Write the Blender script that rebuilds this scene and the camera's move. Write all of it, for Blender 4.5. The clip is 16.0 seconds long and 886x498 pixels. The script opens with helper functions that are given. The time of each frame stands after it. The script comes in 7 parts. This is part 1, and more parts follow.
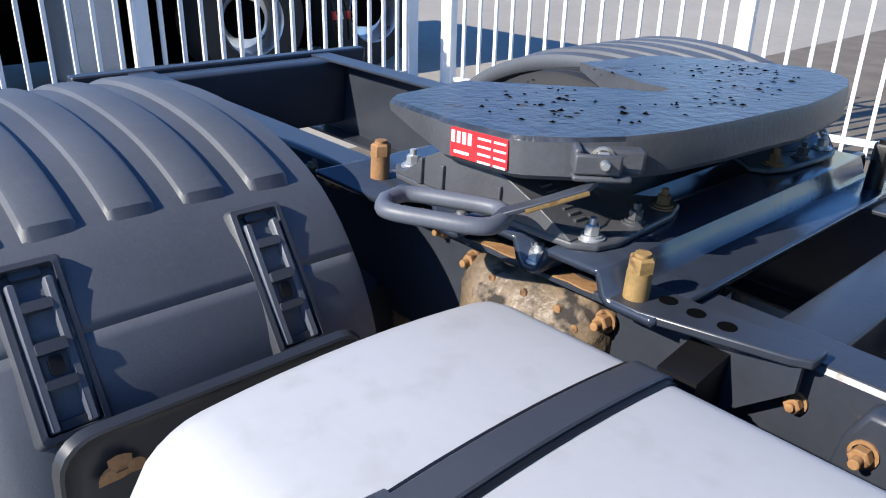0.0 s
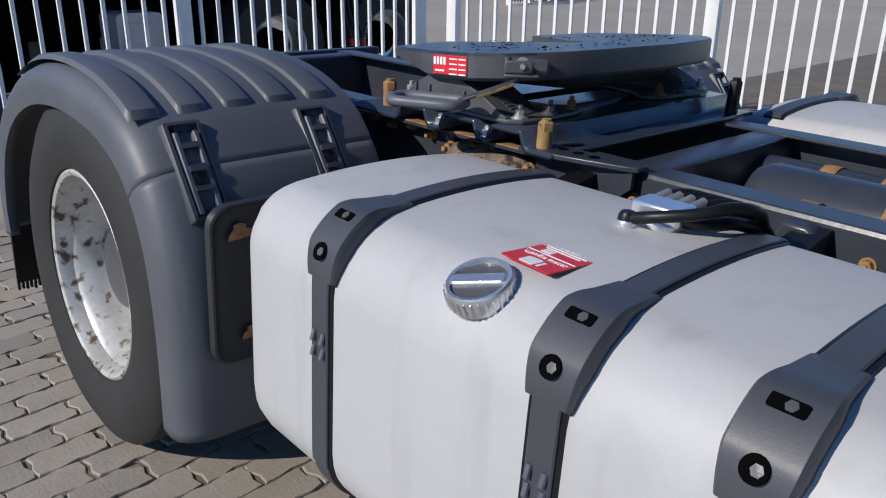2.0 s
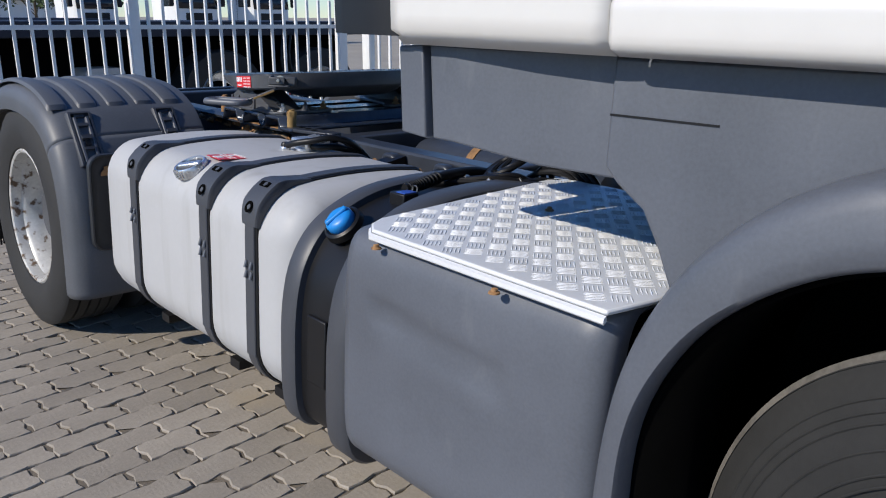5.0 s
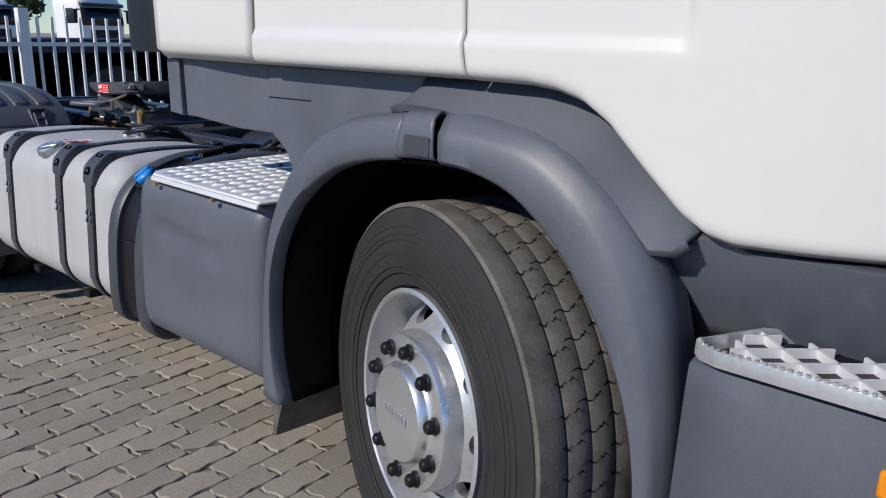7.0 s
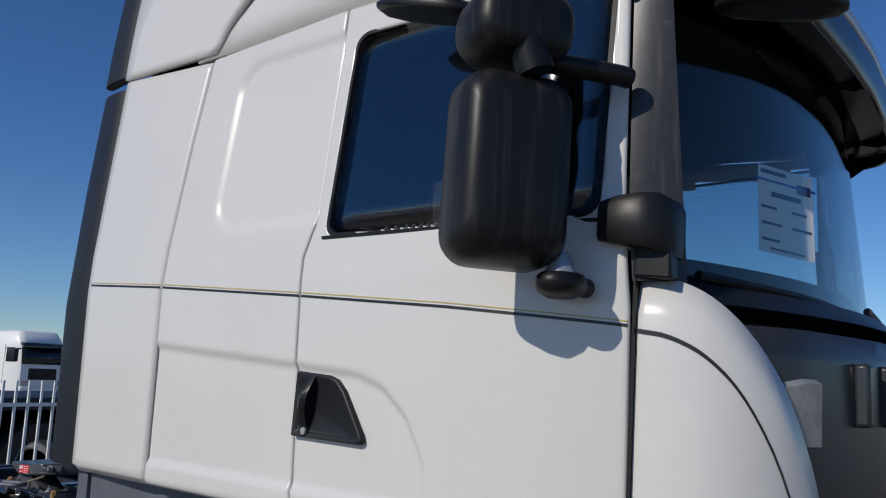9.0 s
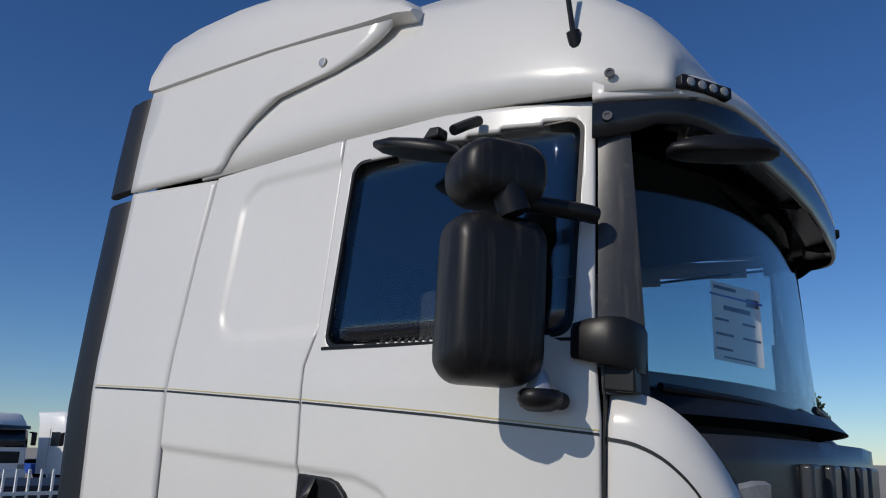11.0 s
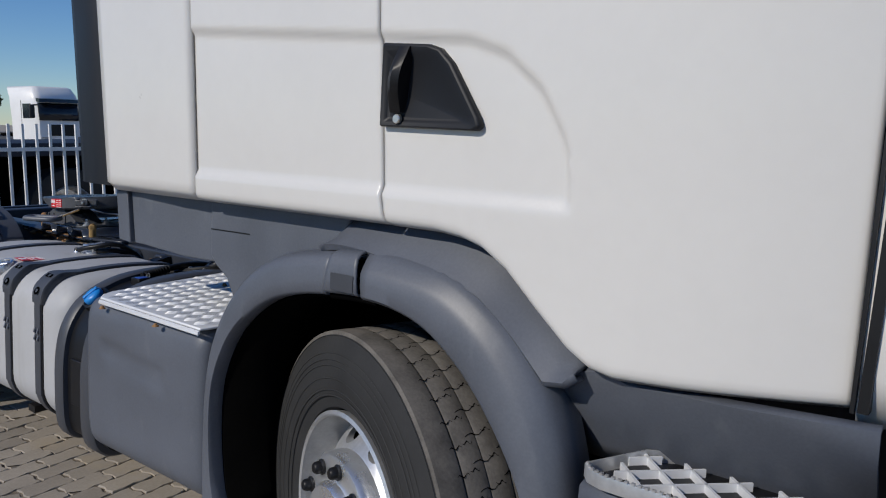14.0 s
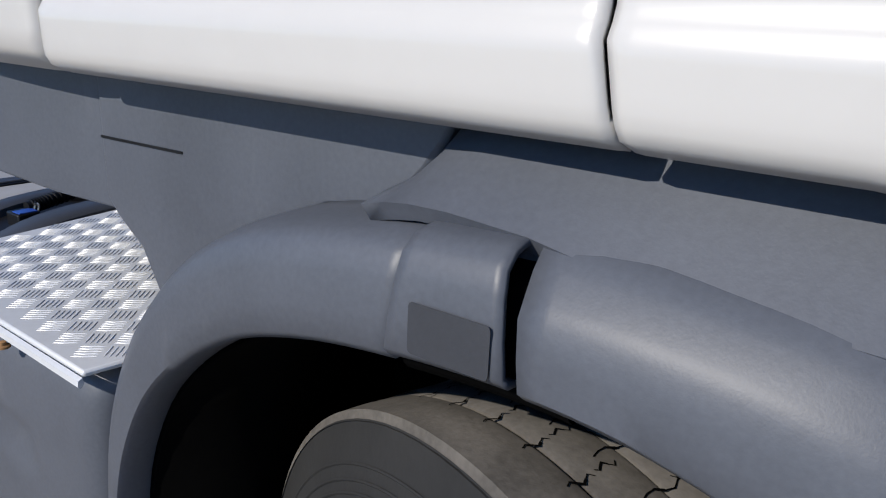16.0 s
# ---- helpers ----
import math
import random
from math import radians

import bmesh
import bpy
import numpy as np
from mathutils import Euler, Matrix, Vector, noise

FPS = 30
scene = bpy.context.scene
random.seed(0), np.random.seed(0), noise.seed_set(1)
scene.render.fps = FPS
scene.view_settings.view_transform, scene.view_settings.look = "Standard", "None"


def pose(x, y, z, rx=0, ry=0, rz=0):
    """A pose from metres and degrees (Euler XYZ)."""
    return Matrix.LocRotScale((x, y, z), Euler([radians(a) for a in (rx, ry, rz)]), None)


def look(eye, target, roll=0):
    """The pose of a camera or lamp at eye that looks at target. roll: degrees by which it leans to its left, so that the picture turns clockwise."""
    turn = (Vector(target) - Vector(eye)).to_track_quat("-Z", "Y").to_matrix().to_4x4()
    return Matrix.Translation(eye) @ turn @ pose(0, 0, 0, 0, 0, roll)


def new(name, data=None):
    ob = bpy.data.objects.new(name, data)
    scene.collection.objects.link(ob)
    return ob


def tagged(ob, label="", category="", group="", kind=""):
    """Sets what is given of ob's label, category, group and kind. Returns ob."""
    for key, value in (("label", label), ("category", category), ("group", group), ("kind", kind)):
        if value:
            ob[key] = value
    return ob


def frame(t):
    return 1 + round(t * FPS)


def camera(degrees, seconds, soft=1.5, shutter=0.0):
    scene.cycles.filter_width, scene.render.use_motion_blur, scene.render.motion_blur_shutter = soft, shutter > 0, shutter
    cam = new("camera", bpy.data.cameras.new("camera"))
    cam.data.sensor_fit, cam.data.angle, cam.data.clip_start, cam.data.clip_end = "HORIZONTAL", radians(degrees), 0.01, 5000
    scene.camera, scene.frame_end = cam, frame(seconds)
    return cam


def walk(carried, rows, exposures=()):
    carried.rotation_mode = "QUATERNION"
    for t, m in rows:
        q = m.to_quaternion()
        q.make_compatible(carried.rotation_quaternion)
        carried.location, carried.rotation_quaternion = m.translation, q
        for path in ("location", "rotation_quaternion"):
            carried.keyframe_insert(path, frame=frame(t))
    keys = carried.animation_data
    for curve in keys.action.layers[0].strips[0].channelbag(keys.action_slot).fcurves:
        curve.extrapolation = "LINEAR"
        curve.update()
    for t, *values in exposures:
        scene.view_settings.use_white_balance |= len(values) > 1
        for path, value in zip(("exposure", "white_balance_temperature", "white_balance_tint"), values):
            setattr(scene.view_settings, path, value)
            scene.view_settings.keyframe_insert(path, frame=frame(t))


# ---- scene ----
cam = camera(58.35, 16.0, soft=1.1)
PATH = [
    (0, (1.548, -1.367, 1.484), (0.225, -0.1, 0.681), 1.5),
    (0.3, (1.614, -1.433, 1.445), (0.234, -0.205, 0.68), 1.4),
    (0.5, (1.634, -1.478, 1.436), (0.26, -0.245, 0.666), 1.7),
    (1, (1.771, -1.62, 1.438), (0.372, -0.385, 0.718), 1.4),
    (1.5, (1.971, -1.796, 1.447), (0.583, -0.541, 0.739), 0.9),
    (2, (2.207, -1.887, 1.405), (0.83, -0.62, 0.699), 0.7),
    (2.5, (2.441, -1.983, 1.392), (1.057, -0.708, 0.718), 0.7),
    (3, (2.718, -2.114, 1.387), (1.327, -0.822, 0.76), 0.7),
    (3.5, (3.002, -2.161, 1.372), (1.607, -0.86, 0.771), 0.7),
    (3.7, (3.113, -2.169, 1.359), (1.72, -0.862, 0.767), 0.6),
    (5.8, (4.265, -2.387, 1.421), (2.859, -1.069, 0.884), 0.3),
    (6, (4.377, -2.458, 1.421), (2.981, -1.128, 0.891), 0.4),
    (6.5, (4.666, -2.548, 1.435), (3.316, -1.17, 0.908), 0.6),
    (7, (4.985, -2.563, 1.424), (3.711, -1.11, 0.91), 0.9),
    (7.5, (5.222, -2.631, 1.446), (3.971, -1.155, 0.938), 0.9),
    (8, (5.405, -2.77, 1.545), (4.183, -1.23, 1.175), 1.2),
    (8.5, (5.559, -2.843, 1.665), (4.332, -1.264, 1.619), 1.5),
    (9, (5.705, -2.907, 1.759), (4.5, -1.344, 2.079), 1.9),
    (9.2, (5.731, -2.937, 1.803), (4.55, -1.391, 2.266), 1.9),
    (11.3, (5.837, -3.174, 1.835), (4.705, -1.603, 2.336), 1.2),
    (11.5, (5.827, -3.17, 1.798), (4.691, -1.599, 2.287), 1.2),
    (12, (5.793, -3.128, 1.749), (4.627, -1.554, 2.154), 1.1),
    (12.5, (5.735, -3.029, 1.687), (4.535, -1.446, 1.912), 1.1),
    (13, (5.659, -2.92, 1.643), (4.439, -1.336, 1.605), 0.9),
    (13.3, (5.53, -2.852, 1.609), (4.309, -1.273, 1.487), 1.1),
    (13.5, (5.427, -2.789, 1.627), (4.202, -1.224, 1.398), 0.8),
    (14, (5.159, -2.627, 1.569), (3.932, -1.076, 1.27), 0.7),
    (14.5, (4.881, -2.39, 1.528), (3.658, -0.846, 1.181), 0.3),
    (15, (4.627, -2.173, 1.496), (3.393, -0.64, 1.137), 0.3),
    (15.5, (4.366, -1.945, 1.487), (3.162, -0.443, 0.944), -0.5),
    (16, (4.109, -1.707, 1.444), (2.928, -0.217, 0.822), -0.1),
]
walk(cam, [(t, look(eye, target, roll)) for t, eye, target, roll in PATH], [(0, 1.18), (0.5, 0.85), (1, 0.6), (2, 0.3), (3.7, 0.28), (6, 0.36), (7, 0.15), (8, -0.05), (9, -0.27), (12, -0.35), (13, -0.31), (14, -0.2), (15, -0.08), (16, 0.13)])

# ---- world, sun, exposure ----
world = bpy.data.worlds.new("sky")
world.use_nodes = True
scene.world = world
wn = world.node_tree.nodes
sky = wn.new("ShaderNodeTexSky")
sky.sky_type = "NISHITA"
sky.sun_disc = False
SUN_FROM = Vector((-0.22, -1.0, 0.69)).normalized()
sky.sun_elevation = math.asin(SUN_FROM.z)
sky.sun_rotation = math.atan2(SUN_FROM.x, SUN_FROM.y)
sky.altitude, sky.air_density, sky.dust_density, sky.ozone_density = 50, 0.9, 0.0, 5.2
hue = wn.new("ShaderNodeHueSaturation")
hue.inputs["Saturation"].default_value = 1.14
hue.inputs["Hue"].default_value = 0.505
world.node_tree.links.new(sky.outputs[0], hue.inputs["Color"])
tint = wn.new("ShaderNodeVectorMath")
tint.operation = "MULTIPLY"
tint.inputs[1].default_value = (0.89, 0.97, 1.05)
world.node_tree.links.new(hue.outputs[0], tint.inputs[0])
world.node_tree.links.new(tint.outputs[0], wn["Background"].inputs[0])
wn["Background"].inputs[1].default_value = 0.1
sun = new("sun", bpy.data.lights.new("sun", "SUN"))
sun.data.energy, sun.data.angle, sun.data.color = 3.5, radians(0.53), (1.0, 0.935, 0.84)
sun.matrix_world = look(SUN_FROM * 30, (0, 0, 0))
scene.view_settings.exposure = 0.0


# ---- materials ----
def nodes(name):
    m = bpy.data.materials.new(name)
    m.use_nodes = True
    t = m.node_tree
    return m, t.nodes, t.links, t.nodes["Principled BSDF"]


def surface(name, base, rough, metal=0.0, vary=0.12, scale=6.0, fine=90.0, bump=0.0, bump_scale=0.0, dirt=None, dirt_at=0.62, coat=0.0, rough_vary=0.1, island=0.0, spec=0.5, streak=None, streak_at=0.55, streak_scale=(45.0, 45.0, 2.2)):
    """A two-scale material in object space: broad stains, fine grain, relief and optional dirt or rust patches."""
    m, n, l, b = nodes(name)
    co = n.new("ShaderNodeTexCoord")
    def tex(sc, detail=6.0):
        x = n.new("ShaderNodeTexNoise")
        x.inputs["Scale"].default_value, x.inputs["Detail"].default_value = sc, detail
        l.new(co.outputs["Object"], x.inputs["Vector"])
        return x
    broad, grain = tex(scale), tex(fine, 4.0)
    add = n.new("ShaderNodeMath"); add.operation = "MULTIPLY_ADD"
    l.new(grain.outputs["Fac"], add.inputs[0]); add.inputs[1].default_value = 0.45
    l.new(broad.outputs["Fac"], add.inputs[2])
    ramp = n.new("ShaderNodeMapRange")
    ramp.inputs["From Min"].default_value, ramp.inputs["From Max"].default_value = 0.45, 1.0
    ramp.inputs["To Min"].default_value, ramp.inputs["To Max"].default_value = 1 - vary, 1 + vary
    l.new(add.outputs[0], ramp.inputs["Value"])
    mul = n.new("ShaderNodeVectorMath"); mul.operation = "SCALE"
    mul.inputs[0].default_value = base[:3]
    l.new(ramp.outputs[0], mul.inputs["Scale"])
    colour = mul.outputs[0]
    if island:
        info = n.new("ShaderNodeObjectInfo"); geo = n.new("ShaderNodeNewGeometry")
        s = n.new("ShaderNodeMath"); s.operation = "ADD"
        l.new(info.outputs["Random"], s.inputs[0]); l.new(geo.outputs["Random Per Island"], s.inputs[1])
        f = n.new("ShaderNodeMath"); f.operation = "FRACT"; l.new(s.outputs[0], f.inputs[0])
        r2 = n.new("ShaderNodeMapRange"); r2.inputs["To Min"].default_value, r2.inputs["To Max"].default_value = 1 - island, 1 + island
        l.new(f.outputs[0], r2.inputs["Value"])
        m2 = n.new("ShaderNodeVectorMath"); m2.operation = "SCALE"
        l.new(colour, m2.inputs[0]); l.new(r2.outputs[0], m2.inputs["Scale"]); colour = m2.outputs[0]
    if streak:
        mp = n.new("ShaderNodeVectorMath"); mp.operation = "MULTIPLY"; mp.inputs[1].default_value = streak_scale
        l.new(co.outputs["Object"], mp.inputs[0])
        run = n.new("ShaderNodeTexNoise"); run.inputs["Scale"].default_value, run.inputs["Detail"].default_value = 1.0, 5.0
        l.new(mp.outputs[0], run.inputs["Vector"])
        sr = n.new("ShaderNodeMapRange"); sr.inputs["From Min"].default_value, sr.inputs["From Max"].default_value = streak_at, streak_at + 0.22
        sr.inputs["To Max"].default_value = 0.8
        l.new(run.outputs["Fac"], sr.inputs["Value"])
        sm = n.new("ShaderNodeMix"); sm.data_type = "RGBA"
        l.new(sr.outputs[0], sm.inputs["Factor"]); l.new(colour, sm.inputs["A"]); sm.inputs["B"].default_value = (*streak, 1)
        colour = sm.outputs["Result"]
    if dirt:
        spot = tex(scale * 1.7, 9.0)
        st = n.new("ShaderNodeMapRange"); st.inputs["From Min"].default_value, st.inputs["From Max"].default_value = dirt_at, dirt_at + 0.1
        l.new(spot.outputs["Fac"], st.inputs["Value"])
        mx = n.new("ShaderNodeMix"); mx.data_type = "RGBA"
        l.new(st.outputs[0], mx.inputs["Factor"]); l.new(colour, mx.inputs["A"]); mx.inputs["B"].default_value = (*dirt, 1)
        colour = mx.outputs["Result"]
        mr = n.new("ShaderNodeMapRange"); mr.inputs["To Min"].default_value, mr.inputs["To Max"].default_value = rough, 0.85
        l.new(st.outputs[0], mr.inputs["Value"]); l.new(mr.outputs[0], b.inputs["Roughness"])
        if metal:
            mm = n.new("ShaderNodeMapRange"); mm.inputs["To Min"].default_value, mm.inputs["To Max"].default_value = metal, 0.0
            l.new(st.outputs[0], mm.inputs["Value"]); l.new(mm.outputs[0], b.inputs["Metallic"])
    else:
        mr = n.new("ShaderNodeMapRange"); mr.inputs["To Min"].default_value, mr.inputs["To Max"].default_value = max(rough - rough_vary, 0.02), min(rough + rough_vary, 1)
        l.new(broad.outputs["Fac"], mr.inputs["Value"]); l.new(mr.outputs[0], b.inputs["Roughness"])
        b.inputs["Metallic"].default_value = metal
    l.new(colour, b.inputs["Base Color"])
    b.inputs["Specular IOR Level"].default_value = spec
    b.inputs["Coat Weight"].default_value = coat
    b.inputs["Coat Roughness"].default_value = 0.06
    if bump:
        relief = tex(bump_scale or fine, 5.0)
        bp = n.new("ShaderNodeBump"); bp.inputs["Strength"].default_value, bp.inputs["Distance"].default_value = 0.6, bump
        l.new(relief.outputs["Fac"], bp.inputs["Height"]); l.new(bp.outputs[0], b.inputs["Normal"])
    return m


def glazing(name, tint, shine=0.05):
    """Thin clear pane: tinted see-through with a gloss that grows towards grazing angles."""
    m, n, l, b = nodes(name)
    n.remove(b)
    facing = n.new("ShaderNodeLayerWeight")
    facing.inputs["Blend"].default_value = 0.5
    steep = n.new("ShaderNodeMath")
    steep.operation = "POWER"
    steep.inputs[1].default_value = 4.5
    l.new(facing.outputs["Facing"], steep.inputs[0])
    gain = n.new("ShaderNodeMath")
    gain.operation = "MULTIPLY_ADD"
    gain.inputs[1].default_value, gain.inputs[2].default_value = 0.9, shine
    l.new(steep.outputs[0], gain.inputs[0])
    clear, gloss, mix = n.new("ShaderNodeBsdfTransparent"), n.new("ShaderNodeBsdfGlossy"), n.new("ShaderNodeMixShader")
    clear.inputs[0].default_value = (*tint, 1)
    gloss.inputs["Roughness"].default_value = 0.01
    l.new(gain.outputs[0], mix.inputs[0])
    l.new(clear.outputs[0], mix.inputs[1])
    l.new(gloss.outputs[0], mix.inputs[2])
    l.new(mix.outputs[0], n["Material Output"].inputs["Surface"])
    return m


WHITE = surface("white_cab_paint", (0.66, 0.645, 0.615), 0.30, vary=0.03, scale=1.6, fine=25, coat=0.25, rough_vary=0.06, bump=0.0004, bump_scale=3)
SILVER = surface("silver_tank_paint", (0.44, 0.443, 0.448), 0.5, spec=0.25, metal=0.0, vary=0.04, scale=4, fine=60, rough_vary=0.08, bump=0.0003, bump_scale=40, streak=(0.37, 0.365, 0.355), streak_at=0.56, streak_scale=(14.0, 14.0, 1.2))
GREY = surface("grey_plastic", (0.098, 0.108, 0.130), 0.46, vary=0.2, scale=3.2, fine=160, bump=0.00018, bump_scale=420, streak=(0.16, 0.168, 0.185), streak_at=0.64, streak_scale=(14.0, 14.0, 5.0))
STRAPPING = surface("strap_plastic", (0.052, 0.056, 0.066), 0.45, vary=0.12, scale=5, fine=160, bump=0.0003, bump_scale=300)
GREY_DULL = surface("faded_fender_plastic", (0.088, 0.095, 0.108), 0.5, vary=0.18, scale=4, fine=140, bump=0.0004, bump_scale=380, dirt=(0.16, 0.12, 0.09), dirt_at=0.72, streak=(0.12, 0.12, 0.125), streak_at=0.62, streak_scale=(30.0, 30.0, 3.0))
CHASSIS = surface("chassis_paint", (0.034, 0.039, 0.05), 0.33, vary=0.2, scale=7, fine=70, bump=0.0006, bump_scale=60, dirt=(0.2, 0.085, 0.03), dirt_at=0.70)
PLATE = surface("mounting_plate_paint", (0.03, 0.038, 0.055), 0.2, vary=0.25, scale=6, fine=40, bump=0.001, bump_scale=25)
BLACK = surface("black_plastic", (0.008, 0.008, 0.009), 0.42, vary=0.2, scale=8, fine=120, bump=0.0003, bump_scale=300, spec=0.32)
SHELL = surface("weathered_mirror_shell", (0.010, 0.010, 0.011), 0.4, vary=0.25, scale=8, fine=120, bump=0.0004, bump_scale=250, spec=0.28, streak=(0.04, 0.036, 0.034), streak_at=0.53)
STRIPBLACK = surface("black_rubber_strip", (0.013, 0.014, 0.017), 0.5, vary=0.15, scale=4, fine=80, spec=0.3)
# near black: shade in recesses and under things, also grease and black parts
DARK = surface("black_parts_and_shade", (0.0025, 0.0025, 0.0025), 0.95, vary=0.3, scale=8, fine=60, spec=0.03)
RUBBER = surface("tyre_rubber", (0.020, 0.020, 0.020), 0.75, vary=0.25, scale=9, fine=80, bump=0.0008, bump_scale=120)
TREAD = surface("dusty_tread_rubber", (0.118, 0.108, 0.096), 0.9, vary=0.4, scale=14, fine=130, bump=0.0015, bump_scale=90)
STEEL = surface("scuffed_steel_rim", (0.55, 0.54, 0.51), 0.45, metal=0.35, vary=0.2, scale=15, fine=80, dirt=(0.12, 0.075, 0.045), dirt_at=0.55)
ALU = surface("brushed_aluminium", (0.78, 0.79, 0.8), 0.3, metal=0.85, vary=0.08, scale=9, fine=120, bump=0.0004, bump_scale=90)
CHEQUER = surface("chequer_plate", (0.72, 0.73, 0.74), 0.48, metal=0.2, vary=0.06, scale=7, fine=80)
ALU_DIRTY = surface("dirty_aluminium_rim", (0.54, 0.545, 0.55), 0.33, metal=0.6, vary=0.2, scale=8, fine=90)
CHROME = surface("zinc_bolt", (0.6, 0.58, 0.52), 0.32, metal=0.8, vary=0.2, scale=30, fine=200)
RUST = surface("rusty_iron", (0.28, 0.15, 0.062), 0.8, vary=0.4, scale=22, fine=160, bump=0.0015, bump_scale=70, dirt=(0.1, 0.05, 0.025), dirt_at=0.6)
CAST = surface("greasy_casting", (0.19, 0.14, 0.09), 0.45, vary=0.5, scale=14, fine=90, bump=0.012, bump_scale=38, dirt=(0.03, 0.024, 0.02), dirt_at=0.52)
RUST_YELLOW = surface("yellow_rusty_iron", (0.27, 0.17, 0.06), 0.75, vary=0.35, scale=24, fine=160, bump=0.001, bump_scale=80, dirt=(0.14, 0.075, 0.03), dirt_at=0.6)
GREASE = surface("greasy_black_plate", (0.030, 0.034, 0.043), 0.3, vary=0.5, scale=12, fine=60, bump=0.006, bump_scale=40, dirt=(0.16, 0.09, 0.04), dirt_at=0.67, streak=(0.075, 0.085, 0.105), streak_at=0.55, streak_scale=(10.0, 42.0, 10.0))
CASTIRON = surface("dark_cast_iron", (0.072, 0.075, 0.082), 0.42, vary=0.2, scale=10, fine=90, bump=0.0012, bump_scale=130)
BLUE = surface("blue_cap_plastic", (0.01, 0.22, 0.62), 0.4, vary=0.08, scale=20, fine=150)
RED = surface("red_sticker", (0.62, 0.03, 0.035), 0.35, vary=0.05, scale=20, fine=150)
PAPER = surface("white_print", (0.78, 0.78, 0.77), 0.5, vary=0.03, scale=20, fine=150)
INK = surface("printed_ink", (0.03, 0.03, 0.05), 0.5, vary=0.05, scale=20, fine=150)
INK_BLUE = surface("blue_ink", (0.03, 0.05, 0.35), 0.5, vary=0.05, scale=20, fine=150)
STRIPE = surface("black_stripe", (0.02, 0.018, 0.016), 0.35, vary=0.1, scale=20, fine=100)
STRIPE_GOLD = surface("gold_stripe", (0.5, 0.4, 0.12), 0.35, vary=0.1, scale=20, fine=100)
AMBER = surface("amber_lens", (0.75, 0.24, 0.01), 0.15, vary=0.1, scale=20, fine=100)
LENS = surface("clear_lens", (0.36, 0.36, 0.35), 0.12, metal=0.3, vary=0.2, scale=20, fine=60)
FENCE = surface("white_fence_paint", (0.78, 0.78, 0.76), 0.45, vary=0.05, scale=5, fine=60)
GLASS = glazing("tinted_side_glass", (0.80, 0.86, 0.87), 0.11)
VISOR = surface("smoked_visor", (0.010, 0.011, 0.014), 0.22, vary=0.15, scale=6, fine=80, rough_vary=0.06)
PILLAR = surface("weathered_pillar_plastic", (0.035, 0.035, 0.037), 0.4, vary=0.3, scale=5, fine=60, bump=0.0006, bump_scale=25, dirt=(0.10, 0.085, 0.07), dirt_at=0.66, streak=(0.09, 0.08, 0.07), streak_at=0.55)
SCREEN = glazing("windscreen_glass", (0.90, 0.95, 0.95))
CONCRETE = surface("yard_concrete", (0.33, 0.30, 0.25), 0.85, vary=0.16, scale=0.35, fine=9, bump=0.004, bump_scale=60)
PAVER = surface("paving_brick", (0.30, 0.265, 0.22), 0.85, vary=0.22, scale=1.2, fine=70, bump=0.003, bump_scale=90, island=0.16, dirt=(0.34, 0.285, 0.21), dirt_at=0.56)
JOINT = surface("joint_sand", (0.15, 0.125, 0.095), 0.95, vary=0.3, scale=3, fine=60, bump=0.004, bump_scale=70)
CURTAIN = surface("dark_trailer_side", (0.012, 0.013, 0.016), 0.6, vary=0.3, scale=1.5, fine=20)
GRILLE = surface("dark_grille_panel", (0.028, 0.03, 0.034), 0.3, vary=0.15, scale=5, fine=80)
NAVY = surface("navy_trailer_paint", (0.008, 0.012, 0.026), 0.6, vary=0.25, scale=1.5, fine=30)
GREYBOX = surface("pale_grey_box", (0.42, 0.43, 0.43), 0.6, vary=0.15, scale=4, fine=50)
LEAF = surface("tree_leaves", (0.055, 0.085, 0.03), 0.7, vary=0.4, scale=2, fine=10, island=0.3)
BARK = surface("bark", (0.1, 0.075, 0.05), 0.9, vary=0.3, scale=8, fine=40)
INTERIOR = surface("cab_interior", (0.014, 0.014, 0.016), 0.8, vary=0.2, scale=6, fine=60)
FAR_WHITE = surface("far_white_paint", (0.78, 0.78, 0.77), 0.35, vary=0.05, scale=1, fine=10)
FAR_RED = surface("far_red_paint", (0.5, 0.03, 0.03), 0.35, vary=0.1, scale=1, fine=10)
FAR_BLUE = surface("far_blue_paint", (0.03, 0.09, 0.42), 0.35, vary=0.1, scale=1, fine=10)
FAR_YELLOW = surface("far_yellow_paint", (0.7, 0.42, 0.02), 0.35, vary=0.1, scale=1, fine=10)
DARKGLASS = surface("dark_far_glass", (0.012, 0.016, 0.022), 0.08, vary=0.1, scale=2, fine=10)


# ---- mesh helpers ----
def finish(name, bm, material, parent=None, label="", smooth=38, bevel=0.0, seg=2, solid=0.0, offset=-1.0):
    bmesh.ops.recalc_face_normals(bm, faces=bm.faces[:])
    me = bpy.data.meshes.new(name)
    bm.to_mesh(me)
    bm.free()
    for m in (material if isinstance(material, (list, tuple)) else (material,)):
        me.materials.append(m)
    if smooth:
        for p in me.polygons:
            p.use_smooth = True
        me.set_sharp_from_angle(angle=radians(smooth))
    ob = new(name, me)
    if solid:
        md = ob.modifiers.new("thickness", "SOLIDIFY")
        md.thickness, md.offset = solid, offset
    if bevel:
        md = ob.modifiers.new("edge", "BEVEL")
        md.width, md.segments, md.limit_method, md.angle_limit = bevel, seg, "ANGLE", radians(34)
    if parent:
        ob.parent = parent
    if label:
        tagged(ob, label)
    return ob


part = finish


def thing(name, label, category, group="", kind=""):
    return tagged(new(name), label, category, group, kind)


